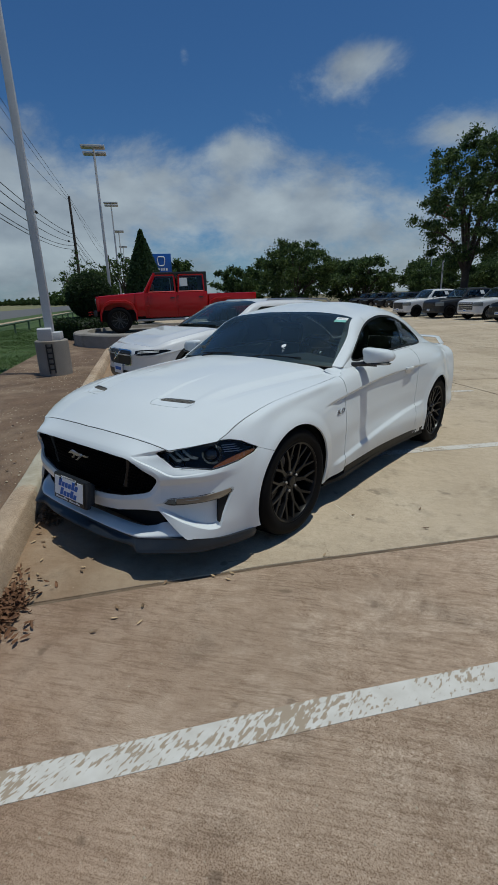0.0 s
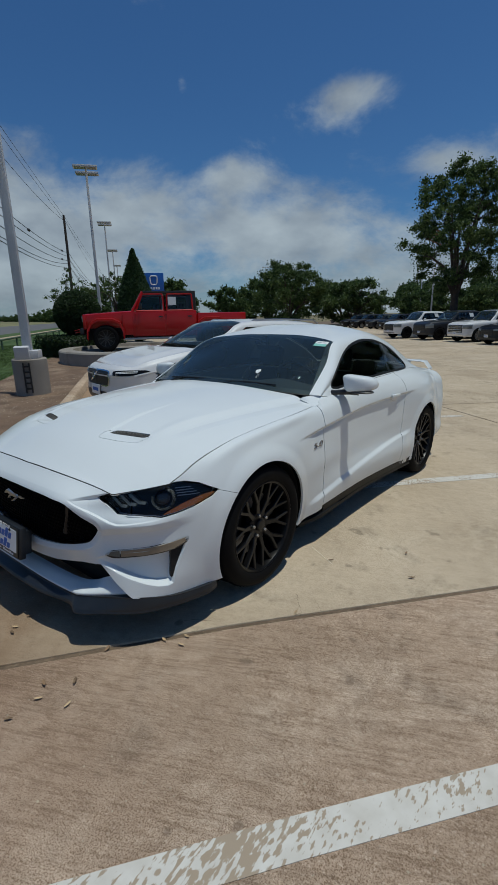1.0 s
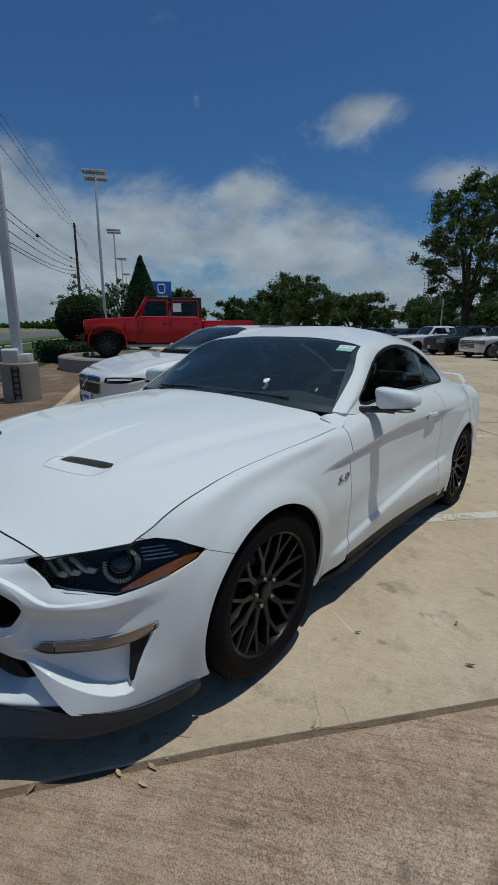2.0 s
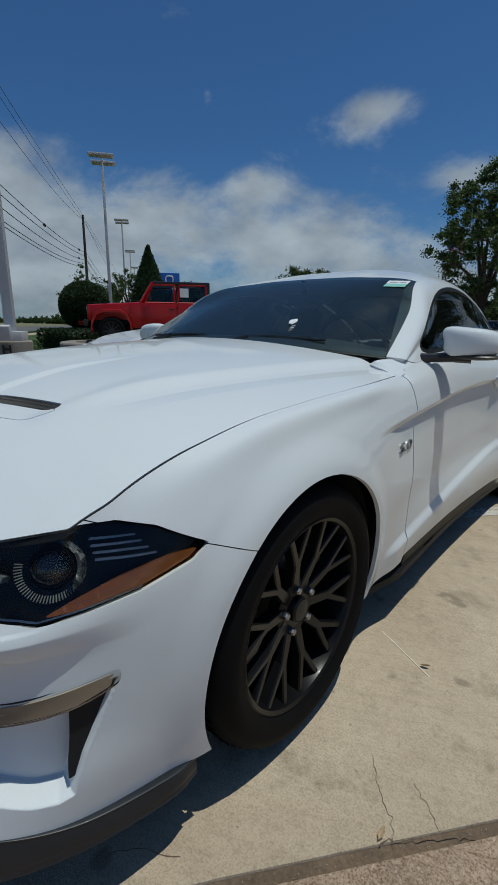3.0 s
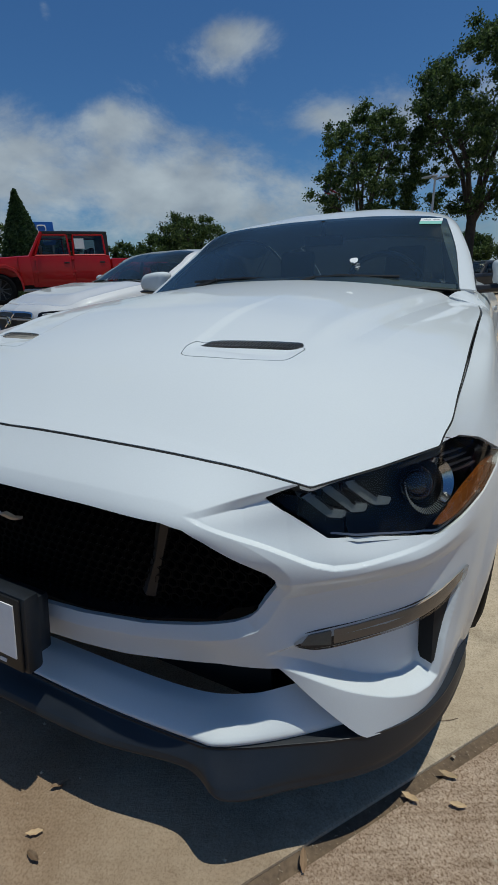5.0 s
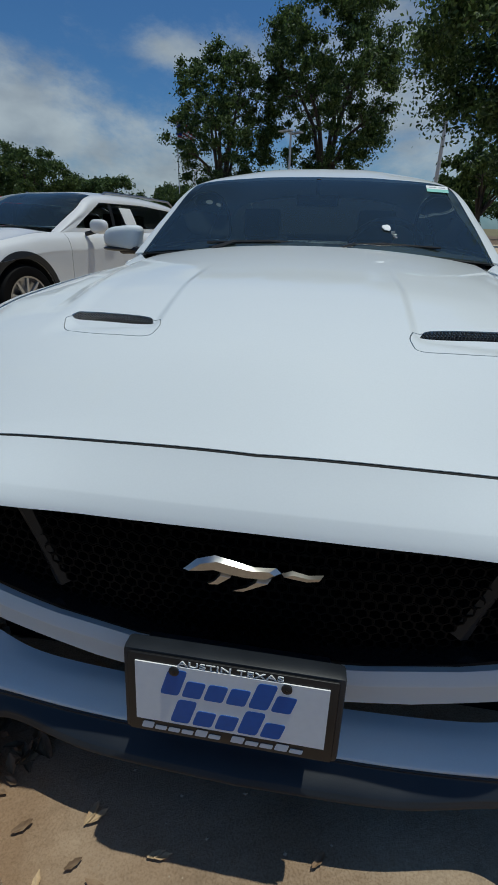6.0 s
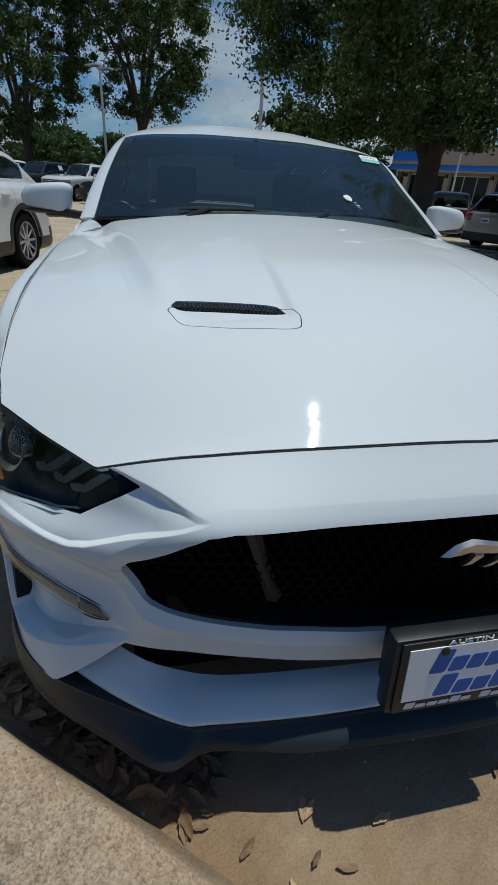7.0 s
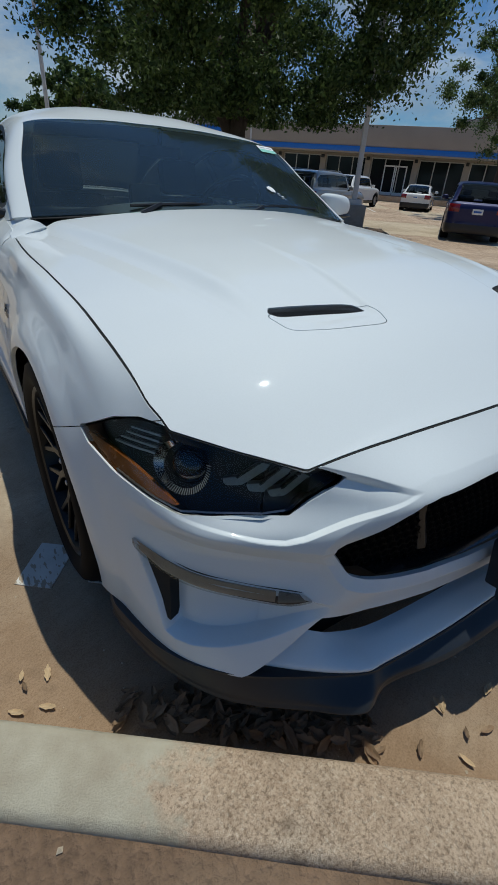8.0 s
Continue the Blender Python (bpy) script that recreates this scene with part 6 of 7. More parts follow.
part("panel", bm, mat("sign_blue", (0.015, 0.10, 0.40), .35, 0, .06), t)
for x in (-.6, .6):
    bm = bmesh.new()
    box(bm, x - .06, x + .06, -.06, .06, 0, 3.45)
    part("leg", bm, GREYPAINT, t)
bm = bmesh.new()
mark = [(-.30, 4.72), (.30, 4.72), (.24, 4.06), (-.24, 4.06)]
tube(bm, [(x, -.158, z) for x, z in rounded(mark, 4, .3).tolist() + rounded(mark, 4, .3).tolist()[:1]], .045, 6, False)
part("mark", bm, PAPER, t)
for k in range(5):
    bm = bmesh.new()
    box(bm, -.48 + .2 * k, -.34 + .2 * k, -.165, -.151, 3.68, 3.86)
    part("sign_bar", bm, PAPER, t)


# trees
def leaf_material(name, a, b, c):
    m = bpy.data.materials.new(name)
    m.use_nodes = True
    nd, ln = m.node_tree.nodes, m.node_tree.links
    p = nd["Principled BSDF"]
    p.inputs["Roughness"].default_value, p.inputs["Specular IOR Level"].default_value = .55, .3
    g = nd.new("ShaderNodeNewGeometry")
    ramp = nd.new("ShaderNodeValToRGB")
    e = ramp.color_ramp.elements
    e[0].color, e[1].color = (*a, 1), (*c, 1)
    e.new(.55).color = (*b, 1)
    ln.new(g.outputs["Random Per Island"], ramp.inputs[0])
    ln.new(ramp.outputs[0], p.inputs["Base Color"])
    tr = nd.new("ShaderNodeBsdfTranslucent")
    mx = nd.new("ShaderNodeMixShader")
    mx.inputs[0].default_value = .38
    ln.new(ramp.outputs[0], tr.inputs[0])
    ln.new(p.outputs[0], mx.inputs[1]), ln.new(tr.outputs[0], mx.inputs[2])
    ln.new(mx.outputs[0], nd["Material Output"].inputs[0])
    return m


OAK = leaf_material("oak_foliage", (.026, .050, .017), (.062, .104, .030), (.14, .20, .06))
PINEY = leaf_material("cypress_foliage", (.020, .045, .018), (.035, .070, .028), (.06, .10, .04))
HEDGE = leaf_material("hedge_foliage", (.016, .032, .012), (.030, .055, .018), (.055, .09, .03))
BARK = mat("tree_bark", (0.060, 0.047, 0.038), 0.95, 0, 0.4, 3, 40, 0.9, 0.02)


def tree(name, at, height, spread, trunk_r, fork, leaves, leaf, seed, label, material=OAK, lean=(0, 0), low=.32, flat=.8, clumps=90, hang=.72):
    """Tapered trunk, limbs with side branches, and a ragged crown of small leaves round the twig ends."""
    r = random.Random(seed)
    g = np.random.default_rng(seed)
    t = thing(name, label, "tree", Matrix.Translation(at if isinstance(at, Vector) else stand(*at)) @ Matrix.Rotation(r.uniform(0, 6.28), 4, "Z"), "trees")
    bm = bmesh.new()
    top = Vector((lean[0], lean[1], fork))
    tube(bm, [(0, 0, -.2), (trunk_r * .1, 0, .25), (lean[0] * .5, lean[1] * .5, fork * .55), top], [trunk_r * 1.5, trunk_r * 1.12, trunk_r * .92, trunk_r * .85], 12)
    tips = []
    n = r.randint(7, 9)
    for k in range(n):
        az = math.tau * k / n + r.uniform(-.3, .3)
        rise = r.uniform(.25, 1.0)
        end = Vector((math.cos(az) * spread * (1.05 - .6 * rise) * r.uniform(.75, 1), math.sin(az) * spread * (1.05 - .6 * rise) * r.uniform(.75, 1), fork + (height - fork) * (.15 + .72 * rise)))
        pts = [top - Vector((0, 0, trunk_r)), top.lerp(end, .35) + Vector((0, 0, (height - fork) * .10)), top.lerp(end, .7) + Vector((r.uniform(-.3, .3), r.uniform(-.3, .3), (height - fork) * .06)), end]
        tube(bm, pts, [trunk_r * .55, trunk_r * .36, trunk_r * .2, trunk_r * .06], 7)
        for q in range(6):
            f = r.uniform(.3, .95)
            base = pts[1].lerp(pts[3], f)
            d = Vector((r.gauss(0, 1), r.gauss(0, 1), r.gauss(.15, .6))).normalized() * spread * r.uniform(.22, .42)
            tube(bm, [base, base + d * .5 + Vector((0, 0, .1 * spread * .2)), base + d], [trunk_r * .16, trunk_r * .09, trunk_r * .03], 5, False)
            tips.append(base + d)
        tips.append(end)
    part("trunk", bm, BARK, t, "dark rough bark", smooth=60)
    # crown: clumps near twig ends and over an uneven dome
    centres = [np.array(p) for p in tips]
    while len(centres) < clumps:
        v = g.normal(size=3)
        v /= np.linalg.norm(v)
        rr = g.uniform(.55, 1.0) ** .5
        c = np.array([v[0] * spread * rr, v[1] * spread * rr, fork + (height - fork) * (low + (1 - low) * .5 * (1 + v[2] * rr * flat))])
        if noise.noise((c[0] * .42 + seed, c[1] * .42, c[2] * .42)) > -.12:
            centres.append(c)
    centres = np.array(centres)
    size = g.uniform(.08, .22, len(centres)) * spread
    pick = g.integers(0, len(centres), leaves)
    d = g.normal(size=(leaves, 3))
    d /= np.linalg.norm(d, axis=1)[:, None]
    d *= np.minimum(np.abs(g.normal(0, .58, leaves)), 1.2)[:, None]
    p = centres[pick] + d * size[pick][:, None] * np.array([1, 1, .72])
    under_limit = p[:, 2] < fork * hang
    p[under_limit, 2] += g.uniform(.0, .5, under_limit.sum()) + (fork * hang - p[under_limit, 2])
    n1 = g.normal(size=(leaves, 3))
    n1 /= np.linalg.norm(n1, axis=1)[:, None]
    n2 = np.cross(n1, g.normal(size=(leaves, 3)))
    n2 /= np.linalg.norm(n2, axis=1)[:, None]
    s = leaf * g.uniform(.6, 1.25, leaves)[:, None]
    vs = np.concatenate([p - n1 * s, p + n2 * s * .5, p + n1 * s, p - n2 * s * .5]).tolist()
    i = np.arange(leaves)
    fs = np.stack([i, i + leaves, i + 2 * leaves, i + 3 * leaves], 1).tolist()
    me = bpy.data.meshes.new("crown")
    me.from_pydata(vs, [], fs)
    me.materials.append(material)
    ob = new("crown", me)
    ob.parent = t
    ob["kind"] = "stuff"
    return t


tree("oak_tree", lot(-2.0, 14.9, .1), 9.4, 5.6, .36, 2.4, 230000, .066, 4, "broad dark green live oak on a kerbed island", low=-.02, flat=1.0, clumps=430, hang=1.10)
tree("tall_oak", (-9.0, 40.3, 0), 13.2, 4.6, .34, 3.2, 60000, .115, 8, "tall dark green oak behind the pickups", low=.0, flat=1.0, clumps=210)
tree("tall_oak", (-0.8, 41.0, 0), 17.5, 5.2, .42, 4.8, 85000, .12, 15, "very tall dark green oak behind the pickups", low=.0, flat=1.0, clumps=300)
tree("oak_tree", lot(10.6, 27.0), 8.6, 3.9, .22, 2.4, 45000, .07, 21, "small green oak standing in the lot", low=.15, clumps=80)
tree("oak_tree", (13.0, 47.0, 0), 8.4, 4.2, .26, 2.6, 12000, .22, 23, "dark green oak far behind the lot", low=.1, clumps=70)
tree("oak_tree", (-33.0, 51.5, 0), 8.6, 5.4, .25, .8, 45000, .15, 31, "round dark green oak at the edge of the lot", low=-.05, flat=1.0, clumps=120)
far_tree = tree("oak_tree", (-30.5, 66.0, 0), 7.0, 5.2, .25, .6, 24000, .21, 33, "dark green tree in the belt behind the lot", low=-.06, flat=1.0, clumps=110)
for k, (x, y, s, rot) in enumerate(((-41, 58, 1.05, 1), (-50, 60, .95, 2), (-58, 52, 1.1, 3.3), (-37, 75, 1.1, 4.2), (-22, 72, .95, 5), (-13, 74, 1.0, .6), (-4, 78, .9, 1.9), (6, 80, 1.0, 2.8), (-18, 62, .72, 3.9), (-10, 60, .75, 4.9), (-3, 63, .8, .2), (16, 72, 1.1, 1.1), (28, 76, 1.05, 2.2),
                                    (-66, 60, 1.1, .3), (-74, 66, 1.0, 2.0), (36, 80, 1.2, 2.7), (52, 70, 1.2, .9), (-62, 40, .85, 4.4), (-70, 44, .8, 5.4))):
    c = copy_thing(far_tree, Matrix.Translation(stand(x, y)) @ Matrix.Rotation(rot, 4, "Z") @ Matrix.Scale(s, 4))
far_row = tree("oak_tree", lot(-420, -60), 7.0, 9.0, .3, .8, 5000, .8, 41, "low dark tree on the far side of the field", low=-.1, clumps=60)
for k in range(26):
    a = -700 + 28 * k + random.uniform(-9, 9)
    copy_thing(far_row, Matrix.Translation(lot(-240 - 22 * k, -(.14 + .007 * k) * (240 + 22 * k))) @ Matrix.Rotation(k * 2.1, 4, "Z") @ Matrix.Scale(random.uniform(.55, .85), 4))
    copy_thing(far_row, Matrix.Translation(lot(a, -70 - .22 * abs(a) + random.uniform(-25, 25))) @ Matrix.Rotation(k * 1.3, 4, "Z") @ Matrix.Scale(random.uniform(.5, .95), 4))


def shrub(name, at, label, shape, count, leaf, material, category="shrub"):
    """Clipped shrub: leaves on a solid of the given shape function, over dark inner twigs."""
    g = np.random.default_rng(count)
    t = thing(name, label, category, Matrix.Translation(at if isinstance(at, Vector) else stand(*at)))
    v = g.normal(size=(count, 3))
    v /= np.linalg.norm(v, axis=1)[:, None]
    p = shape(v)
    mid = p.mean(0)
    p = mid + (p - mid) * (1.01 - .10 * g.random(count) ** 2)[:, None]
    n1 = g.normal(size=(count, 3))
    n1 /= np.linalg.norm(n1, axis=1)[:, None]
    n2 = np.cross(n1, g.normal(size=(count, 3)))
    n2 /= np.linalg.norm(n2, axis=1)[:, None]
    s = leaf * g.uniform(.6, 1.3, count)[:, None]
    vs = np.concatenate([p - n1 * s, p + n2 * s * .55, p + n1 * s, p - n2 * s * .55]).tolist()
    i = np.arange(count)
    me = bpy.data.meshes.new("foliage")
    me.from_pydata(vs, [], np.stack([i, i + count, i + 2 * count, i + 3 * count], 1).tolist())
    me.materials.append(material)
    ob = new("foliage", me)
    ob.parent = t
    ob["kind"] = "stuff"
    bm = bmesh.new()
    r = bmesh.ops.create_icosphere(bm, subdivisions=3, radius=1)
    q = mid + (shape(np.array([list(w.co.normalized()) for w in r["verts"]])) - mid) * .90
    for w, c in zip(r["verts"], q):
        w.co = c
    part("inner_twigs", bm, mat("shrub_inside", (.012, .018, .008), .95), t)
    return t


shrub("round_bush", lot(-16.2, -2.05, 0), "dark green clipped round bush", lambda v: v * np.array([.86, .86, .84]) + np.array([0, 0, 1.62]), 16000, .05, HEDGE, "bush")


def boxy(v):
    m = np.abs(v).max(1)[:, None]
    return v / m * np.array([1.25, 1.25, .42]) + np.array([0, 0, .42])


shrub("box_hedge", lot(-16.2, -2.05, .0), "low square clipped hedge under the round bush", boxy, 9000, .05, HEDGE, "hedge")
shrub("cypress", (-21.6, 17.1, 0), "pointed dark green cypress", lambda v: np.stack([v[:, 0] * 1.55 * (1.02 - .95 * (v[:, 2] * .5 + .5)) ** .8, v[:, 1] * 1.55 * (1.02 - .95 * (v[:, 2] * .5 + .5)) ** .8, 2.75 + 2.65 * v[:, 2]], 1), 14000, .12, PINEY, "tree")
tree("crape_tree", lot(-33, -3.6), 4.6, 2.3, .10, 1.9, 3800, .075, 51, "airy green tree by the road", low=.1, clumps=50)
tree("crape_tree", lot(-29, -1.0), 4.5, 1.9, .10, 2.1, 3000, .075, 52, "airy green tree behind the bush", low=.1, clumps=50)

# kerbed island under the oak
isl = thing("island_kerb", "pale concrete kerb round a planted island", "kerb", kind="structure")
kerb = isl
kerb_run(-9, 3.0, 12.2, 12.35, .14, KERB)
kerb_run(-9, 3.0, 15.6, 15.45, .14, KERB)
uneven("island_soil", -9, 3.0, 12.34, 15.46, .11, .03, .3, SOIL, "bare brown soil of the planted island", "soil", 7.0)

# showroom
STUCCO = mat("beige_stucco", (0.40, 0.355, 0.30), 0.9, 0, 0.12, 1.5, 60, 0.4, 0.004)
FASCIA = mat("tan_fascia", (0.36, 0.315, 0.27), 0.85, 0, 0.1, 0.6, 40)
BAND = mat("blue_band", (0.02, 0.17, 0.62), 0.4, 0, 0.08)
FRAME = mat("bronze_frame", (0.55, 0.54, 0.52), 0.45, 0.3, 0.1)
PANE = mat("showroom_pane", (0.012, 0.016, 0.018), 0.08, 0, 0.1, 1, 10, spec=0.25)
show = thing("showroom", "long low beige showroom with a blue band and dark glass front", "building", Matrix.Translation(lot(8.0, 43.5, .30)) @ ROT @ Matrix.Rotation(radians(-18), 4, "Z") @ Matrix.Translation((-8.0, 0, 0)))
bm = bmesh.new()
box(bm, -10.6, 46, 1.4, 22, -.35, 3.4)
part("wall", bm, STUCCO, show)
bm = bmesh.new()
box(bm, -11.1, 46.6, -.6, 22.6, 3.5, 5.0, .05)
part("fascia", bm, FASCIA, show)
bm = bmesh.new()
box(bm, -11.15, 46.65, -.66, 22.6, 3.12, 3.5, .03)
part("blue_band", bm, BAND, show, "bright blue band under the fascia")
bm = bmesh.new()
box(bm, -10.6, 46.0, -.5, 1.4, 3.0, 3.12)
part("soffit", bm, STUCCO, show)
bm = bmesh.new()
box(bm, -12, 48, -1.6, 1.4, -.40, .12, .02)
part("walkway", bm, KERB, show)
for k in range(15):
    x0 = -10.2 + 4.0 * k
    bm = bmesh.new()
    box(bm, x0 - .28, x0 + .22, .98, 1.42, .12, 3.0, .01)
    part("pier", bm, STUCCO, show)
    if k < 14:
        win = new("window")
        win.parent = show
        for q in range(3):
            bm = bmesh.new()
            w0 = x0 + .26 + q * 1.17
            box(bm, w0 + .04, w0 + 1.11, 1.30, 1.33, .35, 2.78)
            part("pane", bm, PANE, win)
        bm = bmesh.new()
        for q in range(4):
            xx = x0 + .26 + q * 1.17
            box(bm, xx - .035, xx + .035, 1.26, 1.38, .12, 2.85)
        for z in (.32, 2.80):
            box(bm, x0 + .22, x0 + 3.85, 1.262, 1.378, z - .035, z + .035)
        part("window_frame", bm, FRAME, win)
        bm = bmesh.new()
        box(bm, x0 - .15, x0 + .10, .70, .96, 2.60, 2.86, .03)
        part("wall_lamp", bm, BLACK, show)
door = new("entrance_door")
door.parent = show
for q in range(2):
    bm = bmesh.new()
    x = 7.2 + q * .98
    for a0, a1, z0, z1 in ((x, x + .09, .12, 2.35), (x + .85, x + .94, .12, 2.35), (x + .09, x + .85, .12, .34), (x + .09, x + .85, 2.24, 2.35)):
        box(bm, a0, a1, 1.16, 1.24, z0, z1)
    part("door_frame", bm, PAPER, door, "white door frame")
bm = bmesh.new()
box(bm, 12.0, 16.5, 4, 9, 5.0, 6.0, .05)
part("roof_unit", bm, FASCIA, show, "grey box-shaped roof plant")
bm = bmesh.new()
box(bm, 20.5, 23.5, 5, 8, 5.0, 5.4, .05)
part("roof_unit", bm, FASCIA, show)
for k in range(4):
    bm = bmesh.new()
    box(bm, 15.4 + .62 * k, 15.85 + .62 * k, -.70, -.61, 4.0, 4.65 - .1 * (k % 2), .02)
    part("sign_bar", bm, BAND, show)
bm = bmesh.new()
box(bm, -11.0, -7.5, -.75, -.62, 3.75, 4.5, .03)
part("blue_panel", bm, BAND, show, "blue sign panel")

# flag on a tall staff
t = thing("flagpole", "slim grey flagpole with a striped flag hanging", "flagpole", Matrix.Translation(stand(-20.6, 66.5)))
bm = bmesh.new()
tube(bm, [(0, 0, 0), (0, 0, 13.6)], [.10, .05], 8)
lathe(bm, [(.001, -.1), (.1, 0), (.001, .1)], 10, pose(0, 0, 13.7))
part("staff", bm, GREYPAINT, t)
cloth_red, cloth_white, cloth_blue = mat("flag_red", (.40, .03, .04), .8), mat("flag_white", (.72, .72, .74), .8), mat("flag_blue", (.02, .03, .14), .8)
for k in range(7):
    bm = bmesh.new()
    last = None
    for i in range(15):
        s = i / 14
        wob = .18 * math.sin(s * 7 + .3 * k)
        now = [bm.verts.new((s * 2.3, wob, 13.2 - .26 * k - 1.15 * s ** 1.4)), bm.verts.new((s * 2.3, wob, 12.95 - .26 * k - 1.15 * s ** 1.4))]
        if last:
            bm.faces.new((last[0], last[1], now[1], now[0]))
        last = now
    part("flag_stripe", bm, (cloth_red, cloth_white)[k % 2], t, smooth=60)
bm = bmesh.new()
box(bm, 0, .9, -.06, .30, 11.9, 13.2, m=pose(0, 0, 0, 0, 12, 0))
bmesh.ops.translate(bm, verts=bm.verts, vec=(-2.6, 0, .0))
part("flag_canton", bm, cloth_blue, t)
# ---- other parked vehicles ----
def paint_mat(name, col, metal=0.0):
    return mat(name, col, 0.42, metal, 0.05, 3, 200, coat=1.0 if max(col) > .3 else 0.45, spec=0.3 if max(col) > .3 else 0.15, rvar=0.04)


PAINT_WHITE = paint_mat("pearl_white_paint", (0.70, 0.70, 0.70))
PAINT_BLACK = paint_mat("black_car_paint", (0.010, 0.010, 0.012))
PAINT_CHARCOAL = paint_mat("charcoal_car_paint", (0.028, 0.030, 0.034), .3)
PAINT_SILVER = paint_mat("silver_car_paint", (0.36, 0.36, 0.36), .6)
PAINT_BLUE = paint_mat("dark_blue_car_paint", (0.012, 0.016, 0.075), .2)
PAINT_RED = mat("red_car_paint", (0.42, 0.006, 0.007), 0.4, 0, 0.05, 3, 200, coat=0.5, spec=0.2, rvar=0.04)
TAIL_RED = mat("tail_lamp_red", (0.22, 0.01, 0.012), .2, 0, .1, coat=.8)
SILVERRIM = mat("silver_alloy", (0.48, 0.48, 0.49), 0.3, 0.8, 0.1)


def simple_wheel(owner, x, y, r, width, left, rim_mat, spokes):
    m = Matrix.Translation((x, y, r)) @ (Matrix.Identity(4) if left else Matrix.Rotation(math.pi, 4, "Z")) @ AXLE @ Matrix.Rotation(.3 * x + y, 4, "Z")
    rr = r * .68
    bm = bmesh.new()
    lathe(bm, [(rr, .01), (rr + .03, .02), (r * .93, .015), (r * .985, -.01), (r, -.05), (r, -width + .05), (r * .95, -width), (rr, -width)], 40, m)
    wheel = part("wheel", bm, RUBBER, owner, "black tyre", smooth=45)
    bm = bmesh.new()
    lathe(bm, [(rr + .004, .014), (rr - .012, .012), (rr - .022, -.06), (.001, -.09)], 40, m)
    part("rim", bm, STEEL if rim_mat is SILVERRIM else RIM, wheel, smooth=35)
    bm = bmesh.new()
    for k in range(spokes):
        a = math.tau * k / spokes
        bar(bm, (.02 * math.cos(a), .02 * math.sin(a)), ((rr - .008) * math.cos(a), (rr - .008) * math.sin(a)), .018, .022 if spokes < 8 else .013, .03, .03, -.004, .008)
    lathe(bm, [(.055, -.04), (.055, .0), (.001, .008)], 16)
    bmesh.ops.transform(bm, matrix=m, verts=bm.verts)
    part("spokes", bm, rim_mat, wheel, smooth=30)


def vehicle(name, label, at, paint, L, W, H, hood_front, cowl, belt, wheel_r, axle_f, wheelbase, kind, windscreen, roof_end, tail, clear=.20, cladding=False, rim=SILVERRIM, spokes=10, face="bars", nose=.10, trim=BLACK, crown=.05, papers=()):
    """A car, wagon or pickup facing -y with its nose at y = 0. windscreen: y of cowl and of its top; roof_end, tail: y of the roof's end and of the glass's foot."""
    t = thing(name, label, "pickup" if kind == "pickup" else "car", at, "parked vehicles")
    hw = W / 2
    yc, yt = windscreen
    rear_axle = axle_f + wheelbase

    def top(y):
        if y < yc:
            return hood_front + (cowl - hood_front) * (y / yc) ** .8
        return cowl + (belt - cowl) * min(1, (y - yc) / max(.1, roof_end - yc))

    def col(x, y, nx, ny, z_top, ends):
        """A section: nx, ny point outward."""
        zs = [z_top, z_top - .06, z_top - .16, z_top * .55 + .22, z_top * .35 + .22, clear + .16, clear + .05, clear]
        ins = [.10, .035, .0, .0, .006, .0, .012, .05]
        return [(x - nx * i, y - ny * i * (1.3 if ends else 1), z) for i, z in zip(ins, zs)]
    hf = hood_front
    cols = [col(0, 0, 0, -1, hf, 1), col(hw * .5, nose * .22, .15, -.98, hf, 1), col(hw * .80, nose * .8, .5, -.85, hf - .01, 1), col(hw * .955, nose + .22, .92, -.4, top(.3), 0),
            col(hw * .99, axle_f, 1, 0, top(axle_f), 0), col(hw * .985, (axle_f + yc) / 2 + .2, 1, 0, top((axle_f + yc) / 2 + .2), 0), col(hw * .985, yt, 1, 0, top(yt), 0),
            col(hw * .985, (yt + rear_axle) / 2, 1, 0, top((yt + rear_axle) / 2), 0), col(hw, rear_axle, 1, 0, belt, 0), col(hw * .96, L - .30, .95, .3, belt, 0),
            col(hw * .82, L - .05, .5, .85, belt - .02, 1), col(hw * .4, L - .005, .1, 1, belt - .02, 1), col(0, L, 0, 1, belt - .02, 1)]
    sh = loft(cols)
    lip = wheel_r + .05

    def wells(p):
        return np.minimum(np.hypot(p[:, 1] - axle_f, p[:, 2] - wheel_r), np.hypot(p[:, 1] - rear_axle, p[:, 2] - wheel_r)) - lip
    us, vs = seg((0, 3, 26), (3, 5, 50), (5, 7, 26), (7, 10, 60), (10, 12, 16)), seg((0, 3, 14), (3, 7, 30))
    d1, d2, d3 = yc + .18, (yt + rear_axle) / 2 - .12, rear_axle - .18
    if kind == "wagon":
        d2 = yt + .16
    low = (lambda p: p[:, 2] - clear - .17) if cladding else (lambda p: p[:, 2] - clear)
    panel("front_body", sh, us, vs, [wells, lambda p: d1 - .003 - p[:, 1], low], paint, t, flange=.02)
    panel("front_door", sh, us, vs, [lambda p: p[:, 1] - d1 - .003, lambda p: d2 - .003 - p[:, 1], low], paint, t, flange=.012, sides="each")
    panel("rear_door", sh, us, vs, [wells, lambda p: p[:, 1] - d2 - .003, lambda p: d3 - .003 - p[:, 1], low], paint, t, flange=.012, sides="each")
    panel("rear_body", sh, us, vs, [wells, lambda p: p[:, 1] - d3 - .003, low], paint, t, flange=.02)
    if cladding:
        panel("sill_cladding", sh, us, vs, [wells, lambda p: clear + .167 - p[:, 2]], trim, t, flange=.02, offset=.004)
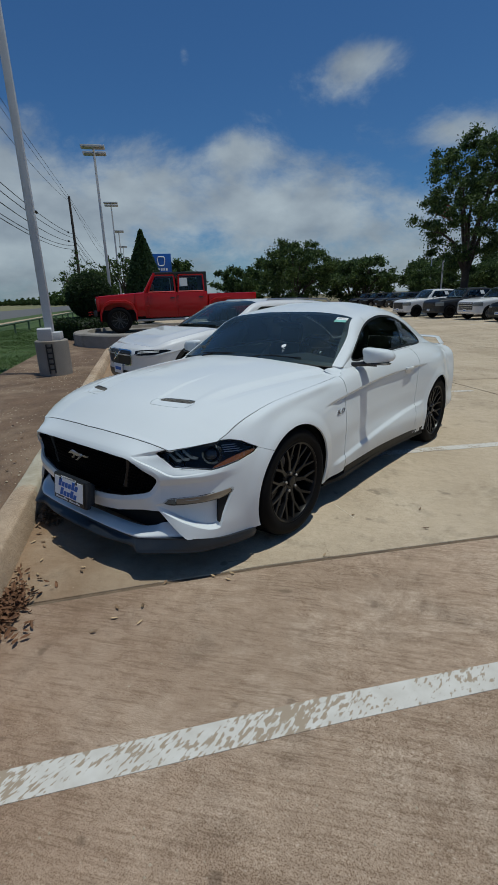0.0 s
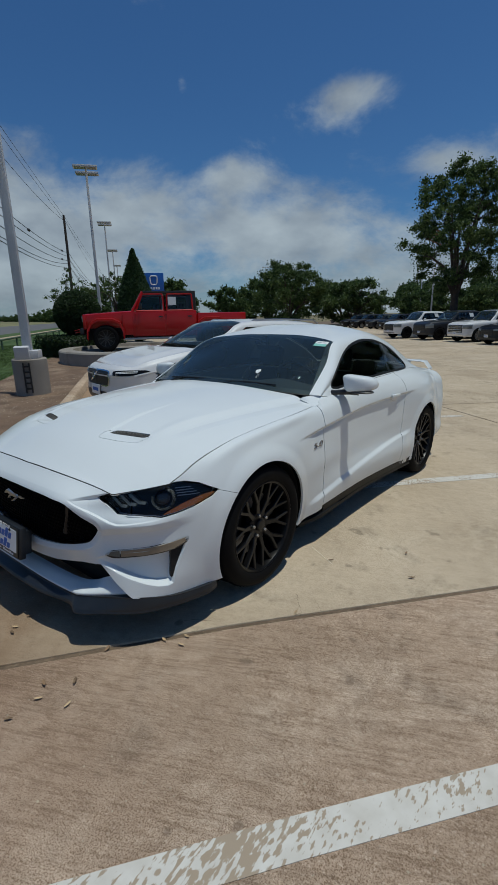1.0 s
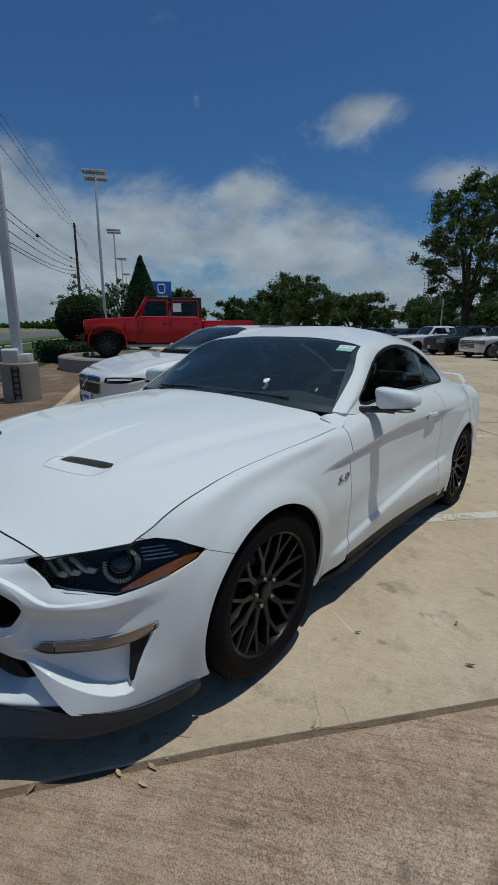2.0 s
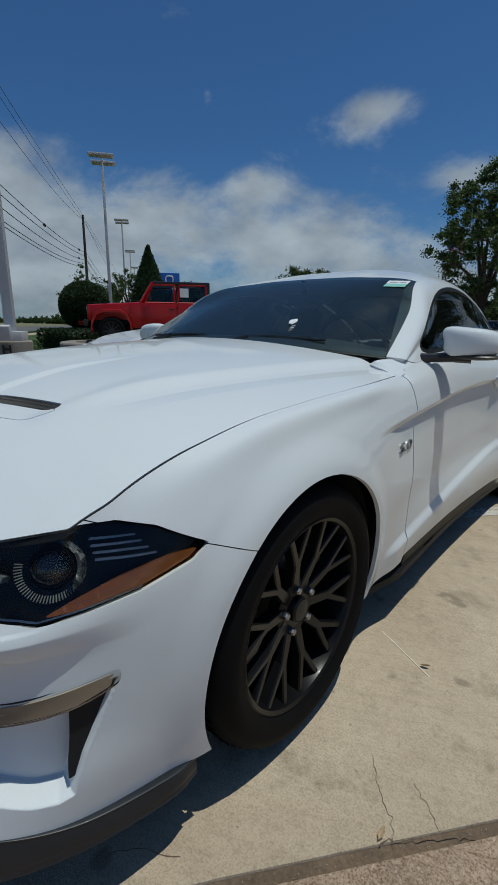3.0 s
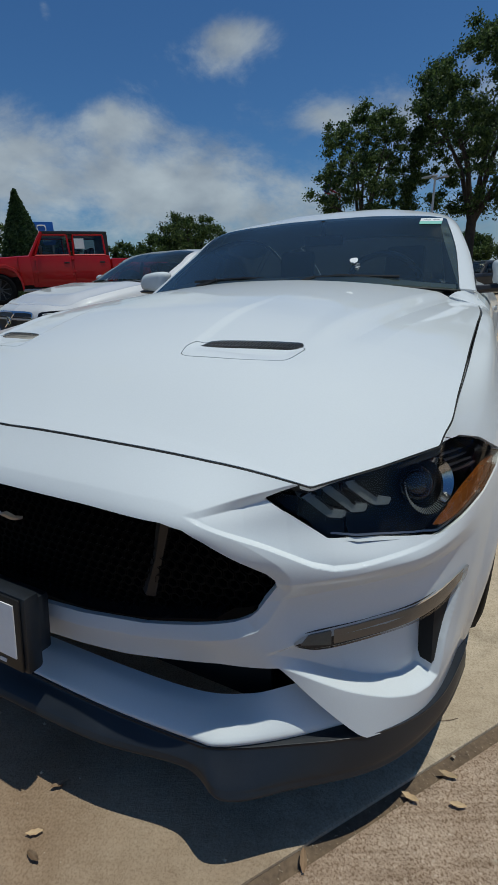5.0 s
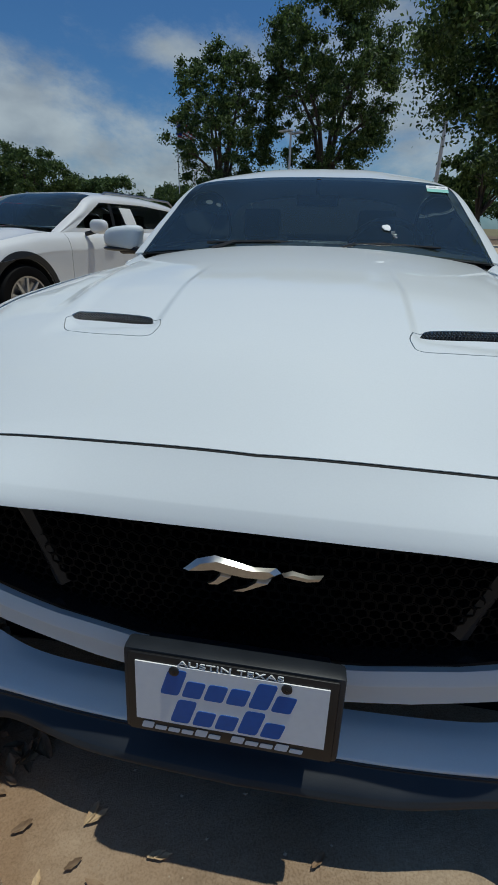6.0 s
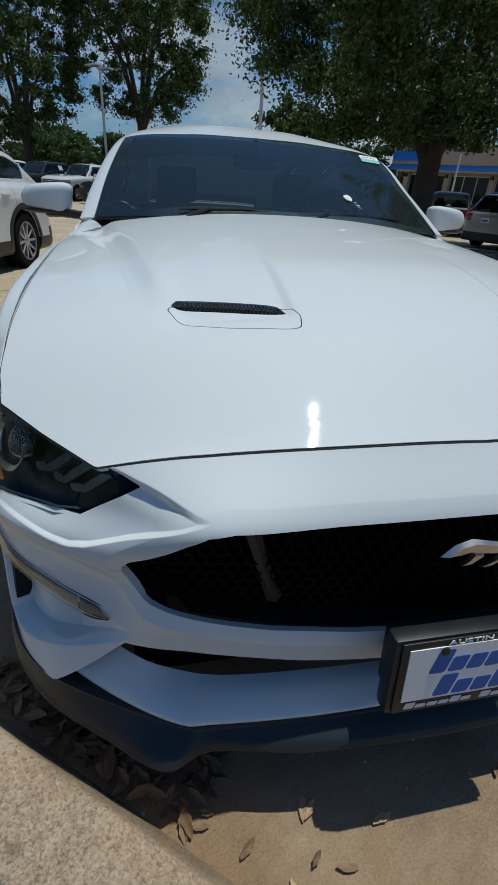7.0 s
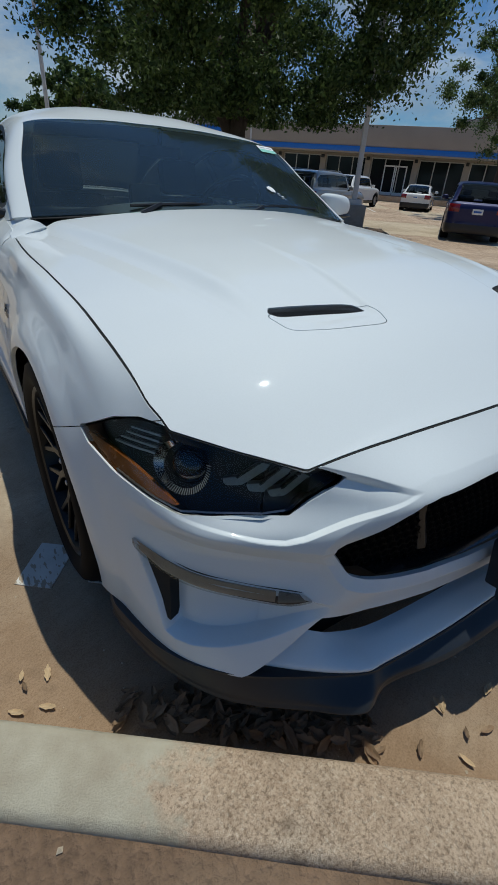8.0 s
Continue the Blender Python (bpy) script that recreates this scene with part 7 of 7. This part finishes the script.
        for ym in (axle_f, rear_axle):
            panel("arch_cladding", sh, us, vs, [wells, lambda p: .065 - wells(p), lambda p: p[:, 2] - clear - .1, lambda p: .9 - np.abs(p[:, 1] - ym)], trim, t, flange=.02, offset=.008, sides="each")
    # hood

    edge = sh.at(np.linspace(0, 5.2, 60), np.zeros(60))
    hood_line = [(a, b) for a, b, _ in edge] + [(hw * .85, yc + .02), (0, yc - .03), (-.3, yc - .03), (-.3, edge[0][1])]
    order = np.argsort(edge[:, 1])

    def hood_sheet(x, y):
        z = np.interp(y, edge[order, 1], edge[order, 2])
        return np.stack([x, y, z + crown * step(poly_sd(hood_line, x, y), -.01, .28)], 1)
    panel("bonnet", Sheet(hood_sheet), np.linspace(0, hw, 26), np.linspace(0, yc + .1, 40), [lambda p: poly_sd(hood_line, p[:, 0], p[:, 1])], paint, t, flange=.012)
    # cabin
    rail = hw * .74
    bw = hw * .885
    ymid = (yt + roof_end) / 2
    cab = [[(0, yc - .05, cowl + .03), (bw * .5, yc - .03, cowl + .02), (bw * .95, yc + .10, cowl), (bw, yc + .14, cowl - .01), (bw, yc + .18, cowl - .015)],
           [(0, (yc + yt) / 2, (cowl + H) / 2 + .06), (rail * .55, (yc + yt) / 2, (cowl + H) / 2 + .05), (rail * 1.08, (yc + yt) / 2 + .06, (cowl + H) / 2 - .02), (bw * .96, (yc + yt) / 2 + .1, cowl + .15), (bw, (yc + yt) / 2 + .14, top((yc + yt) / 2 + .1))],
           [(0, yt, H - .04), (rail * .55, yt, H - .045), (rail, yt - .03, H - .09), (hw * .83, yt, (belt + H) / 2), (bw, yt, top(yt))],
           [(0, ymid, H), (rail * .55, ymid, H - .01), (rail, ymid, H - .06), (hw * .825, ymid, (belt + H) / 2), (bw, ymid, top(ymid))],
           [(0, roof_end, H - .05), (rail * .55, roof_end, H - .055), (rail * .97, roof_end, H - .10), (hw * .81, roof_end, (belt + H) / 2), (bw * .985, roof_end, belt)],
           [(0, (roof_end + tail) / 2, (H + belt) / 2 + .06), (rail * .55, (roof_end + tail) / 2, (H + belt) / 2 + .055), (rail * .95, (roof_end + tail) / 2 - .02, (H + belt) / 2 + .02), (hw * .83, (roof_end + tail) / 2 - .05, (belt + H) / 2 - .08), (bw * .97, (roof_end + tail) / 2, belt)],
           [(0, tail, belt + .005), (rail * .6, tail - .005, belt + .005), (hw * .78, tail - .02, belt), (hw * .84, tail - .03, belt - .003), (hw * .87, tail - .03, belt - .005)]]
    cs = loft(cab)
    ya, yb = yc + .42, roof_end + (tail - roof_end) * .30
    gl = [(yc + .40, top(yc + .3) + .045), (yt - .02, H - .155), (ymid, H - .135), (roof_end - .08, H - .165), (yb, belt + (H - belt) * .48), (yb - .02, belt + .05)]
    if kind == "pickup":
        gl = [(yc + .40, top(yc + .3) + .045), (yt - .02, H - .155), (ymid, H - .135), (roof_end - .06, H - .155), (roof_end - .04, belt + .05)]
    in_gl = lambda p: poly_sd(gl, p[:, 1], p[:, 2])
    cu, cv = seg((0, 6, 96)), seg((1.86, 4, 40))
    panel("windscreen", cs, seg((.12, 1.93, 20)), seg((0, 1.82, 16)), [], GLASS, t, flange=.006)
    panel("roof", cs, seg((1.95, 4.05, 30)), seg((0, 2, 20)), [], paint if kind != "jeep" else BLACK, t, flange=.012)
    panel("side_pillar", cs, cu, cv, [lambda p: -in_gl(p) - .004], paint, t, sides="each", flange=.012)
    wins = [(-9, d2 - .03), (d2 + .03, d3 - .05), (d3, 99)]
    for w0, w1 in wins:
        panel("side_window", cs, cu, cv, [lambda p: in_gl(p) - .004, lambda p: p[:, 1] - w0, lambda p: w1 - p[:, 1]], TINT, t, sides="each", flange=.005, offset=-.004)
    panel("window_surround", cs, cu, cv, [lambda p: in_gl(p) - .002, lambda p: np.minimum(np.abs(p[:, 1] - d2) * -1 + .032, 1)], BLACK, t, sides="each", flange=.004, offset=-.006)
    for y0, y1, z0, z1 in papers:
        panel("window_sheet", cs, seg((1, 5, 120)), cv, [lambda p: p[:, 1] - y0 - .35 * (z1 - p[:, 2]), lambda p: y1 + .35 * (z1 - p[:, 2]) - p[:, 1], lambda p: p[:, 2] - z0, lambda p: z1 - p[:, 2]], PAPER, t, sides="each", flange=.003, offset=.003, label="white paper sheet on the side window")
    panel("rear_window", cs, seg((4.15, 5.75, 16)), seg((0, 1.70, 14)), [], TINT, t, flange=.006)
    panel("tail_panel", cs, seg((4.06, 4.14, 3)), seg((0, 2, 14)), [], paint, t, flange=.012)
    # dark insides, wheels
    bm = bmesh.new()
    box(bm, -hw * .80, hw * .80, yc + .1, roof_end, clear + .02, .55)
    box(bm, -hw * .62, hw * .62, .15, yc + .2, clear + .02, hood_front - .05)
    box(bm, -hw * .62, hw * .62, roof_end - .3, L - .15, clear + .05, belt - .12)
    part("underbody", bm, DARK, t)
    for x in (-hw * .42, hw * .42):
        for y in (ymid - .25, roof_end - .55):
            bm = bmesh.new()
            box(bm, x - .24, x + .24, y, y + .16, .5, H - .42, .05)
            box(bm, x - .12, x + .12, y + .02, y + .12, H - .42, H - .24, .03)
            part("seat", bm, CLOTH, t)
    for s in (1, -1):
        for y in (axle_f, rear_axle):
            simple_wheel(t, s * (hw - .02), y, wheel_r, .24, s > 0, rim, spokes)
            bm = bmesh.new()
            lathe(bm, [(lip, .0), (lip, .30), (.001, .30)], 28, Matrix.Translation((s * (hw - .03), y, wheel_r)) @ (Matrix.Rotation(-math.pi / 2, 4, "Y") if s > 0 else Matrix.Rotation(math.pi / 2, 4, "Y")))
            for v in list(bm.verts):
                v.co.z = max(v.co.z, clear + .06)
            part("arch_liner", bm, DARK, t)
        bm = bmesh.new()
        r = bmesh.ops.create_uvsphere(bm, u_segments=16, v_segments=10, radius=1)
        for v in r["verts"]:
            f = [math.copysign(abs(k) ** .7, k) for k in v.co]
            v.co = Vector((s * (hw + .10) + .11 * f[0], yc + .52 + .06 * f[1], cowl + .07 + .075 * f[2]))
        mir = part("door_mirror", bm, paint, t)
        bm = bmesh.new()
        tube(bm, [(s * (hw - .06), yc + .48, cowl - .01), (s * (hw + .06), yc + .52, cowl + .02)], .025, 6)
        part("mirror_foot", bm, BLACK, mir)
        for y in (d2 - .25, d3 - .22):
            bm = bmesh.new()
            box(bm, s * (hw - .002) - .015, s * (hw - .002) + .015, y - .10, y + .08, belt - .155, belt - .125, .006)
            part("door_handle", bm, paint if kind != "pickup" else trim, t)
    # face and tail
    fu, fv = seg((0, 4, 80)), seg((0, 7, 70))
    gz0, gz1 = (hf * .50, hf - .10) if kind != "pickup" else (hf * .52, hf - .09)
    gx = hw * (.46 if kind != "pickup" else .62)
    if kind == "wagon":
        mouth = rounded([(-.385, .455), (.385, .455), (.43, .57), (.405, .700), (-.405, .700), (-.43, .57)], 3, .2)
        eye_line = rounded([(.485, .652), (.55, .628), (.80, .640), (.905, .700), (.87, .722), (.62, .708), (.49, .694)], 3, .25)
        near = lambda p: .62 - p[:, 1]
        panel("grille", sh, fu, fv, [lambda p: poly_sd(mouth, p[:, 0], p[:, 2]), near], BLACK, t, flange=.01, offset=.004, label="black grille")
        panel("grille_frame", sh, seg((0, 4, 160)), seg((0, 7, 140)), [lambda p: poly_sd(mouth, p[:, 0], p[:, 2]), lambda p: .016 - poly_sd(mouth, p[:, 0], p[:, 2]), near], CHROME, t, flange=.01, offset=.012, label="bright grille frame")
        panel("headlight", sh, seg((1, 4, 120)), seg((0, 5, 100)), [lambda p: poly_sd(eye_line, p[:, 0], p[:, 2]), near], LAMPBLACK, t, flange=.012, offset=.005, sides="each", label="slim dark headlight")
        for z in (.660, .676):
            panel("lamp_bar", sh, seg((1, 4, 160)), seg((0, 5, 160)), [lambda p: p[:, 0] - .55, lambda p: .83 - p[:, 0], lambda p: .004 - np.abs(p[:, 2] - z - .09 * (p[:, 0] - .55)), near], PAPER, t, flange=.006, offset=.010, sides="each", label="white running-lamp bar")
    else:
        panel("grille", sh, fu, fv, [lambda p: gx - p[:, 0], lambda p: p[:, 2] - gz0, lambda p: gz1 - p[:, 2], lambda p: .25 - p[:, 1]], BLACK, t, flange=.01, offset=.004, label="black grille")
    if face == "bars":
        for k in range(4):
            bm = bmesh.new()
            z = gz0 + (gz1 - gz0) * (k + .6) / 4.2
            box(bm, -gx * .96, gx * .96, -.012, .03, z - .012, z + .012, .004)
            part("grille_bar", bm, CHROME if trim is CHROME else BLACK, t)
    if kind != "wagon":
        panel("headlight", sh, fu, fv, [lambda p: p[:, 0] - gx - .03, lambda p: p[:, 2] - (gz1 - (.11 if kind != "pickup" else .22)) - .10 * (p[:, 0] - gx) * (kind != "pickup"), lambda p: gz1 + .0 + .05 * (p[:, 0] - gx) - p[:, 2], lambda p: .46 - p[:, 1]], LAMPGREY, t, flange=.012, offset=.005, sides="each", label="clear headlight")
    panel("lower_intake", sh, fu, fv, [lambda p: hw * .72 - p[:, 0], lambda p: p[:, 2] - clear - .07, lambda p: hf * .40 - p[:, 2], lambda p: .3 - p[:, 1]], trim, t, flange=.01, offset=.003)
    ru = seg((9, 12, 60))
    panel("tail_light", sh, ru, fv, [lambda p: p[:, 0] - hw * .58, lambda p: p[:, 2] - (belt - .30), lambda p: belt - .09 - p[:, 2], lambda p: p[:, 1] - L + .38], TAIL_RED, t, flange=.012, offset=.005, sides="each")
    panel("rear_valance", sh, ru, fv, [lambda p: clear + .28 - p[:, 2], lambda p: p[:, 1] - L + .5], trim if cladding else BLACK, t, flange=.012, offset=.004)
    for y, z, nm in ((-.012, hf * .42, "plate"), (L + .012, belt * .70, "plate")):
        bm = bmesh.new()
        box(bm, -.155, .155, y - .006, y + .006, z, z + .15, .003)
        pl = part(nm, bm, PAPER, t)
        bm = bmesh.new()
        s = -1 if y < 1 else 1
        box(bm, -.11, .11, y + s * .006, y + s * .008, z + .05, z + .10)
        part("plate_bar", bm, BLUE, pl)
    if kind == "pickup":
        for s in (1, -1):
            bm = bmesh.new()
            box(bm, s * (hw - .06) - .05, s * (hw - .06) + .05, tail + .02, L - .05, belt - .08, belt + .005, .02)
            part("bed_rail", bm, paint, t)
        bm = bmesh.new()
        box(bm, -hw + .1, hw - .1, L - .09, L - .03, clear + .3, belt, .015)
        part("tailgate", bm, paint, t)
        bm = bmesh.new()
        box(bm, -hw + .12, hw - .12, tail + .05, L - .1, belt - .45, belt - .42)
        part("bed_floor", bm, DARK, t)
    return t


def roof_rails(t, hw, y0, y1, z):
    for s in (1, -1):
        bm = bmesh.new()
        tube(bm, [(s * hw, y0, z - .06), (s * hw, y0 + .12, z), (s * hw, (y0 + y1) / 2, z + .012), (s * hw, y1 - .12, z), (s * hw, y1, z - .06)], .016, 6)
        part("roof_rail", bm, STEEL, t)


wagon = vehicle("white_wagon", "white wagon with black cladding parked alongside, paper in window", Matrix.Translation((-3.93, 2.20, 0)) @ Matrix.Rotation(radians(-13), 4, "Z") @ Matrix.Rotation(radians(-1.7), 4, "X"), PAINT_WHITE,
                4.94, 1.88, 1.47, .77, .985, 1.03, .345, .93, 2.94, "wagon", (1.42, 2.35), 4.05, 4.75, .21, True, SILVERRIM, 10, "plain", .22, papers=((2.68, 2.92, 1.085, 1.285),))
roof_rails(wagon, .63, 2.5, 4.2, 1.445)
bm = bmesh.new()
lathe(bm, [(.048, 0), (.048, .012), (.036, .012), (.036, 0)], 24, facing((0, -.02, .60), (0, -1, 0)))
tube(bm, [(-.13, -.018, .53), (.13, -.018, .68)], .008, 5)
part("grille_emblem", bm, CHROME, wagon, "silver round emblem")
# row of pickups facing the aisle
TRUCK = dict(L=5.85, W=2.04, H=1.90, hood_front=1.12, cowl=1.26, belt=1.32, wheel_r=.41, axle_f=.95, wheelbase=3.72, kind="pickup", windscreen=(1.75, 2.45), roof_end=4.05, tail=4.22, clear=.34, papers=((3.2, 3.5, 1.48, 1.72),))


def in_row(a, b, turn=0.0):
    return Matrix.Translation(lot(a, b)) @ ROT @ Matrix.Rotation(turn, 4, "Z")


row = [vehicle("white_pickup", "white crew-cab pickup with black grille facing the aisle", in_row(-28.41, 18.31), PAINT_WHITE, rim=RIM, spokes=6, trim=BLACK, **TRUCK),
       vehicle("charcoal_pickup", "charcoal crew-cab pickup facing the aisle", in_row(-25.3, 18.79), PAINT_CHARCOAL, rim=RIM, spokes=6, trim=BLACK, **TRUCK),
       vehicle("white_pickup", "white pickup with bright chrome grille and bumper", in_row(-22.25, 19.27), PAINT_WHITE, rim=SILVERRIM, spokes=6, trim=CHROME, **TRUCK)]
SUV = dict(L=4.65, W=1.86, H=1.70, hood_front=.96, cowl=1.10, belt=1.14, wheel_r=.36, axle_f=.90, wheelbase=2.70, kind="suv", windscreen=(1.35, 2.0), roof_end=4.0, tail=4.52, clear=.23)
vehicle("black_suv", "black sport utility vehicle facing the aisle", in_row(-19.3, 19.08), PAINT_BLACK, rim=RIM, **SUV)
vehicle("charcoal_suv", "dark grey sport utility vehicle facing the aisle", in_row(-16.2, 19.23), PAINT_CHARCOAL, rim=RIM, **SUV)
AWAY = math.pi
silver = vehicle("silver_suv", "silver sport utility vehicle seen from behind", in_row(2.3, 21.0, AWAY - radians(32)), PAINT_SILVER, cladding=True, **SUV)
roof_rails(silver, .62, 2.1, 3.9, 1.70)
vehicle("black_suv", "black sport utility vehicle seen from behind under the oak", in_row(-2.4, 26.0, AWAY + radians(8)), PAINT_BLACK, rim=RIM, **SUV)
vehicle("white_suv", "white compact sport utility vehicle near the showroom", in_row(4.9, 33.2, AWAY - radians(30)), PAINT_WHITE, cladding=True, **SUV)
vehicle("blue_suv", "dark blue sport utility vehicle with paper plate", in_row(6.9, 19.0, AWAY - radians(16)), PAINT_BLUE, rim=RIM, **SUV)
SEDAN = dict(L=4.6, W=1.80, H=1.45, hood_front=.80, cowl=.98, belt=1.0, wheel_r=.32, axle_f=.90, wheelbase=2.68, kind="sedan", windscreen=(1.35, 2.1), roof_end=3.2, tail=4.05, clear=.19)
vehicle("white_sedan", "white compact sedan standing in the aisle", in_row(8.7, 34.4, AWAY - radians(18)), PAINT_WHITE, **SEDAN)
for k, (a, b, pm) in enumerate(((-24.6, 27.5, PAINT_CHARCOAL), (-28.2, 27.6, PAINT_BLACK), (-31.7, 27.3, PAINT_BLACK), (-35.2, 27.5, PAINT_SILVER), (-38.8, 27.2, PAINT_BLACK), (-42.2, 27.4, PAINT_CHARCOAL), (-21.0, 27.4, PAINT_WHITE), (-17.4, 27.6, PAINT_BLACK), (-45.6, 27.3, PAINT_BLACK), (-49.0, 27.5, PAINT_CHARCOAL), (-52.4, 27.2, PAINT_BLACK), (-55.8, 27.4, PAINT_BLACK))):
    vehicle("parked_suv", "dark parked sport utility vehicle in a far row" if pm not in (PAINT_SILVER, PAINT_WHITE) else "light parked sport utility vehicle in a far row", in_row(a, b), pm, **SUV)


GREYRIM = mat("machined_grey_alloy", (0.055, 0.055, 0.058), 0.35, 0.6, 0.1)


# red crew-cab off-roader on the round plinth
def offroader(at):
    t = thing("red_offroad_pickup", "bright red boxy off-road pickup with black top on a plinth", "pickup", at)
    hw = .80

    def blk(name, dims, material, bevel=.03, label="", parent=t, m=None):
        bm = bmesh.new()
        box(bm, *dims, bevel, m=m)
        return part(name, bm, material, parent, label)
    r = .415
    ax0, ax1 = .75, 4.24
    # tub, doors, bed
    blk("engine_bay", (-.64, .64, .20, 1.58, .50, .84), DARK, 0)
    blk("cowl_side", (-.79, .79, 1.30, 1.66, .50, 1.24), PAINT_RED, .03)
    blk("body_tub", (-hw, hw, 1.60, 3.72, .44, 1.24), PAINT_RED, .04)
    blk("bed", (-hw, hw, 3.76, 5.42, .52, 1.16), PAINT_RED, .04)
    bm = bmesh.new()
    vs = box(bm, -hw * .92, hw * .92, .10, 1.66, .72, 1.30, .07)
    for v in bm.verts:
        if v.co.z > 1.0:
            v.co.z -= .09 * ((1.66 - v.co.y) / 1.56) ** 1.6 + .05 * (v.co.x / hw) ** 2
        v.co.x *= 1 - .10 * (1.6 - v.co.y) / 1.48
    hood_ob = part("bonnet", bm, PAINT_RED, t)
    for s in (-1, 1):
        bm = bmesh.new()
        box(bm, s * .62 - .02, s * .62 + .02, .55, .63, 1.17, 1.23, .004)
        part("bonnet_catch", bm, BLACK, hood_ob)
    bm = bmesh.new()
    box(bm, -.70, .70, .06, .16, .70, 1.17, .03)
    front = part("grille_panel", bm, PAINT_RED, t)
    for k in range(7):
        bm = bmesh.new()
        box(bm, -.27 + .09 * k - .028, -.27 + .09 * k + .028, .045, .075, .82, 1.14, .01)
        part("grille_slot", bm, DARK, front)
    for s in (-1, 1):
        bm = bmesh.new()
        lathe(bm, [(.001, .03), (.075, .025), (.092, .0), (.092, -.03)], 24, facing((s * .50, .05, 1.03), (0, -1, 0)))
        part("headlight", bm, LAMPGREY, front)
    blk("front_bumper", (-.86, .86, -.04, .08, .56, .74), BLACK, .03, "black steel front bumper")
    for s in (-1, 1):
        bm = bmesh.new()
        tube(bm, [(s * .40, -.17, .60), (s * .40, -.24, .60), (s * .40, -.24, .68), (s * .40, -.17, .68)], .014, 6)
        part("tow_hook", bm, PAINT_RED, t)
        # flared mudguards
        for y in (ax0, ax1):
            bm = bmesh.new()
            last = None
            for k in range(9):
                a = radians(188 - 196 * k / 8)
                yy = y + .60 * math.cos(a)
                zz = .50 + .52 * min(1, 1.22 * max(math.sin(a), -.1))
                now = [bm.verts.new((s * (hw - .14), yy, zz + .03)), bm.verts.new((s * (hw + .13), yy, zz)), bm.verts.new((s * (hw + .13), y + .56 * math.cos(a), zz - .07)), bm.verts.new((s * (hw - .14), y + .56 * math.cos(a), zz - .07))]
                if last:
                    for q in range(4):
                        bm.faces.new((last[q], last[(q + 1) % 4], now[(q + 1) % 4], now[q]))
                last = now
            part("mudguard", bm, PAINT_RED, t, "red flared mudguard")
            simple_wheel(t, s * (hw + .10), y, r, .27, s > 0, GREYRIM, 10)
        # doors with glass
        for y0, y1 in ((1.72, 2.66), (2.71, 3.62)):
            bm = bmesh.new()
            box(bm, s * (hw + .012) - .012, s * (hw + .012) + .012, y0, y1, .48, 1.23, .015)
            d = part("door", bm, PAINT_RED, t)
            bm = bmesh.new()
            box(bm, s * (hw + .03) - .012, s * (hw + .03) + .012, y1 - .20, y1 - .06, 1.04, 1.08, .008)
            part("door_handle", bm, BLACK, d)
            for z in (.80, 1.12):
                bm = bmesh.new()
                box(bm, s * (hw + .03) - .012, s * (hw + .03) + .012, y0 - .05, y0 + .04, z, z + .05, .008)
                part("hinge", bm, PAINT_RED, d)
            bm = bmesh.new()
            sl = .20 if y0 < 2 else 0
            q = [(y0 + .03, 1.25), (y1 - .02, 1.25), (y1 - .04, 1.77), (y0 + .07 + sl, 1.77)]
            o = [bm.verts.new((s * (hw - .015 - (.06 if z > 1.5 else 0)), y, z)) for y, z in q]
            bm.faces.new(o)
            part("side_window", bm, TINT, d)
            bm = bmesh.new()
            ring = q + q[:1]
            for (ya, za), (yb, zb) in zip(ring, ring[1:]):
                tube(bm, [(s * (hw - .01 - (.06 if za > 1.5 else 0)), ya, za), (s * (hw - .01 - (.06 if zb > 1.5 else 0)), yb, zb)], .026, 5)
            part("window_frame", bm, PAINT_RED, d)
        bm = bmesh.new()
        box(bm, s * (hw + .14) - .09, s * (hw + .14) + .09, 1.86, 1.94, 1.30, 1.49, .03)
        part("door_mirror", bm, BLACK, t)
        bm = bmesh.new()
        box(bm, s * (hw + .06) - .06, s * (hw + .06) + .06, 1.3, 3.7, .34, .41, .02)
        part("side_step", bm, STEEL, t)
    bm = bmesh.new()
    o = [bm.verts.new(v) for v in ((-.70, 1.66, 1.25), (.70, 1.66, 1.25), (.66, 2.00, 1.82), (-.66, 2.00, 1.82))]
    bm.faces.new(o)
    part("windscreen", bm, GLASS, t)
    for s in (-1, 1):
        bm = bmesh.new()
        tube(bm, [(s * .74, 1.62, 1.22), (s * .69, 2.00, 1.84)], .055, 6)
        part("windscreen_post", bm, PAINT_RED, t)
    blk("hard_top", (-.735, .735, 1.96, 3.72, 1.79, 1.87), BLACK, .035, "black hard top")
    blk("rear_cab_wall", (-.735, .735, 3.56, 3.72, 1.22, 1.80), BLACK, .03)
    blk("cabin_floor", (-.72, .72, 1.6, 3.5, .50, .60), DARK, 0)
    blk("chassis", (-.55, .55, .1, 5.2, .36, .60), DARK, 0)
    blk("rear_bumper", (-.82, .82, 5.43, 5.56, .58, .74), BLACK, .03)
    for x in (-.36, .36):
        for y in (2.35, 3.2):
            blk("seat", (x - .23, x + .23, y, y + .14, .7, 1.45), CLOTH, .05)
    for s in (-1, 1):
        blk("window_sheet", (s * .765 - .003, s * .765 + .003, 2.80, 3.06, 1.42, 1.68), PAPER, 0, "white price sheet")
    return t


offroader(Matrix.Translation(lot(-13.75, -1.66, .402)) @ ROT)
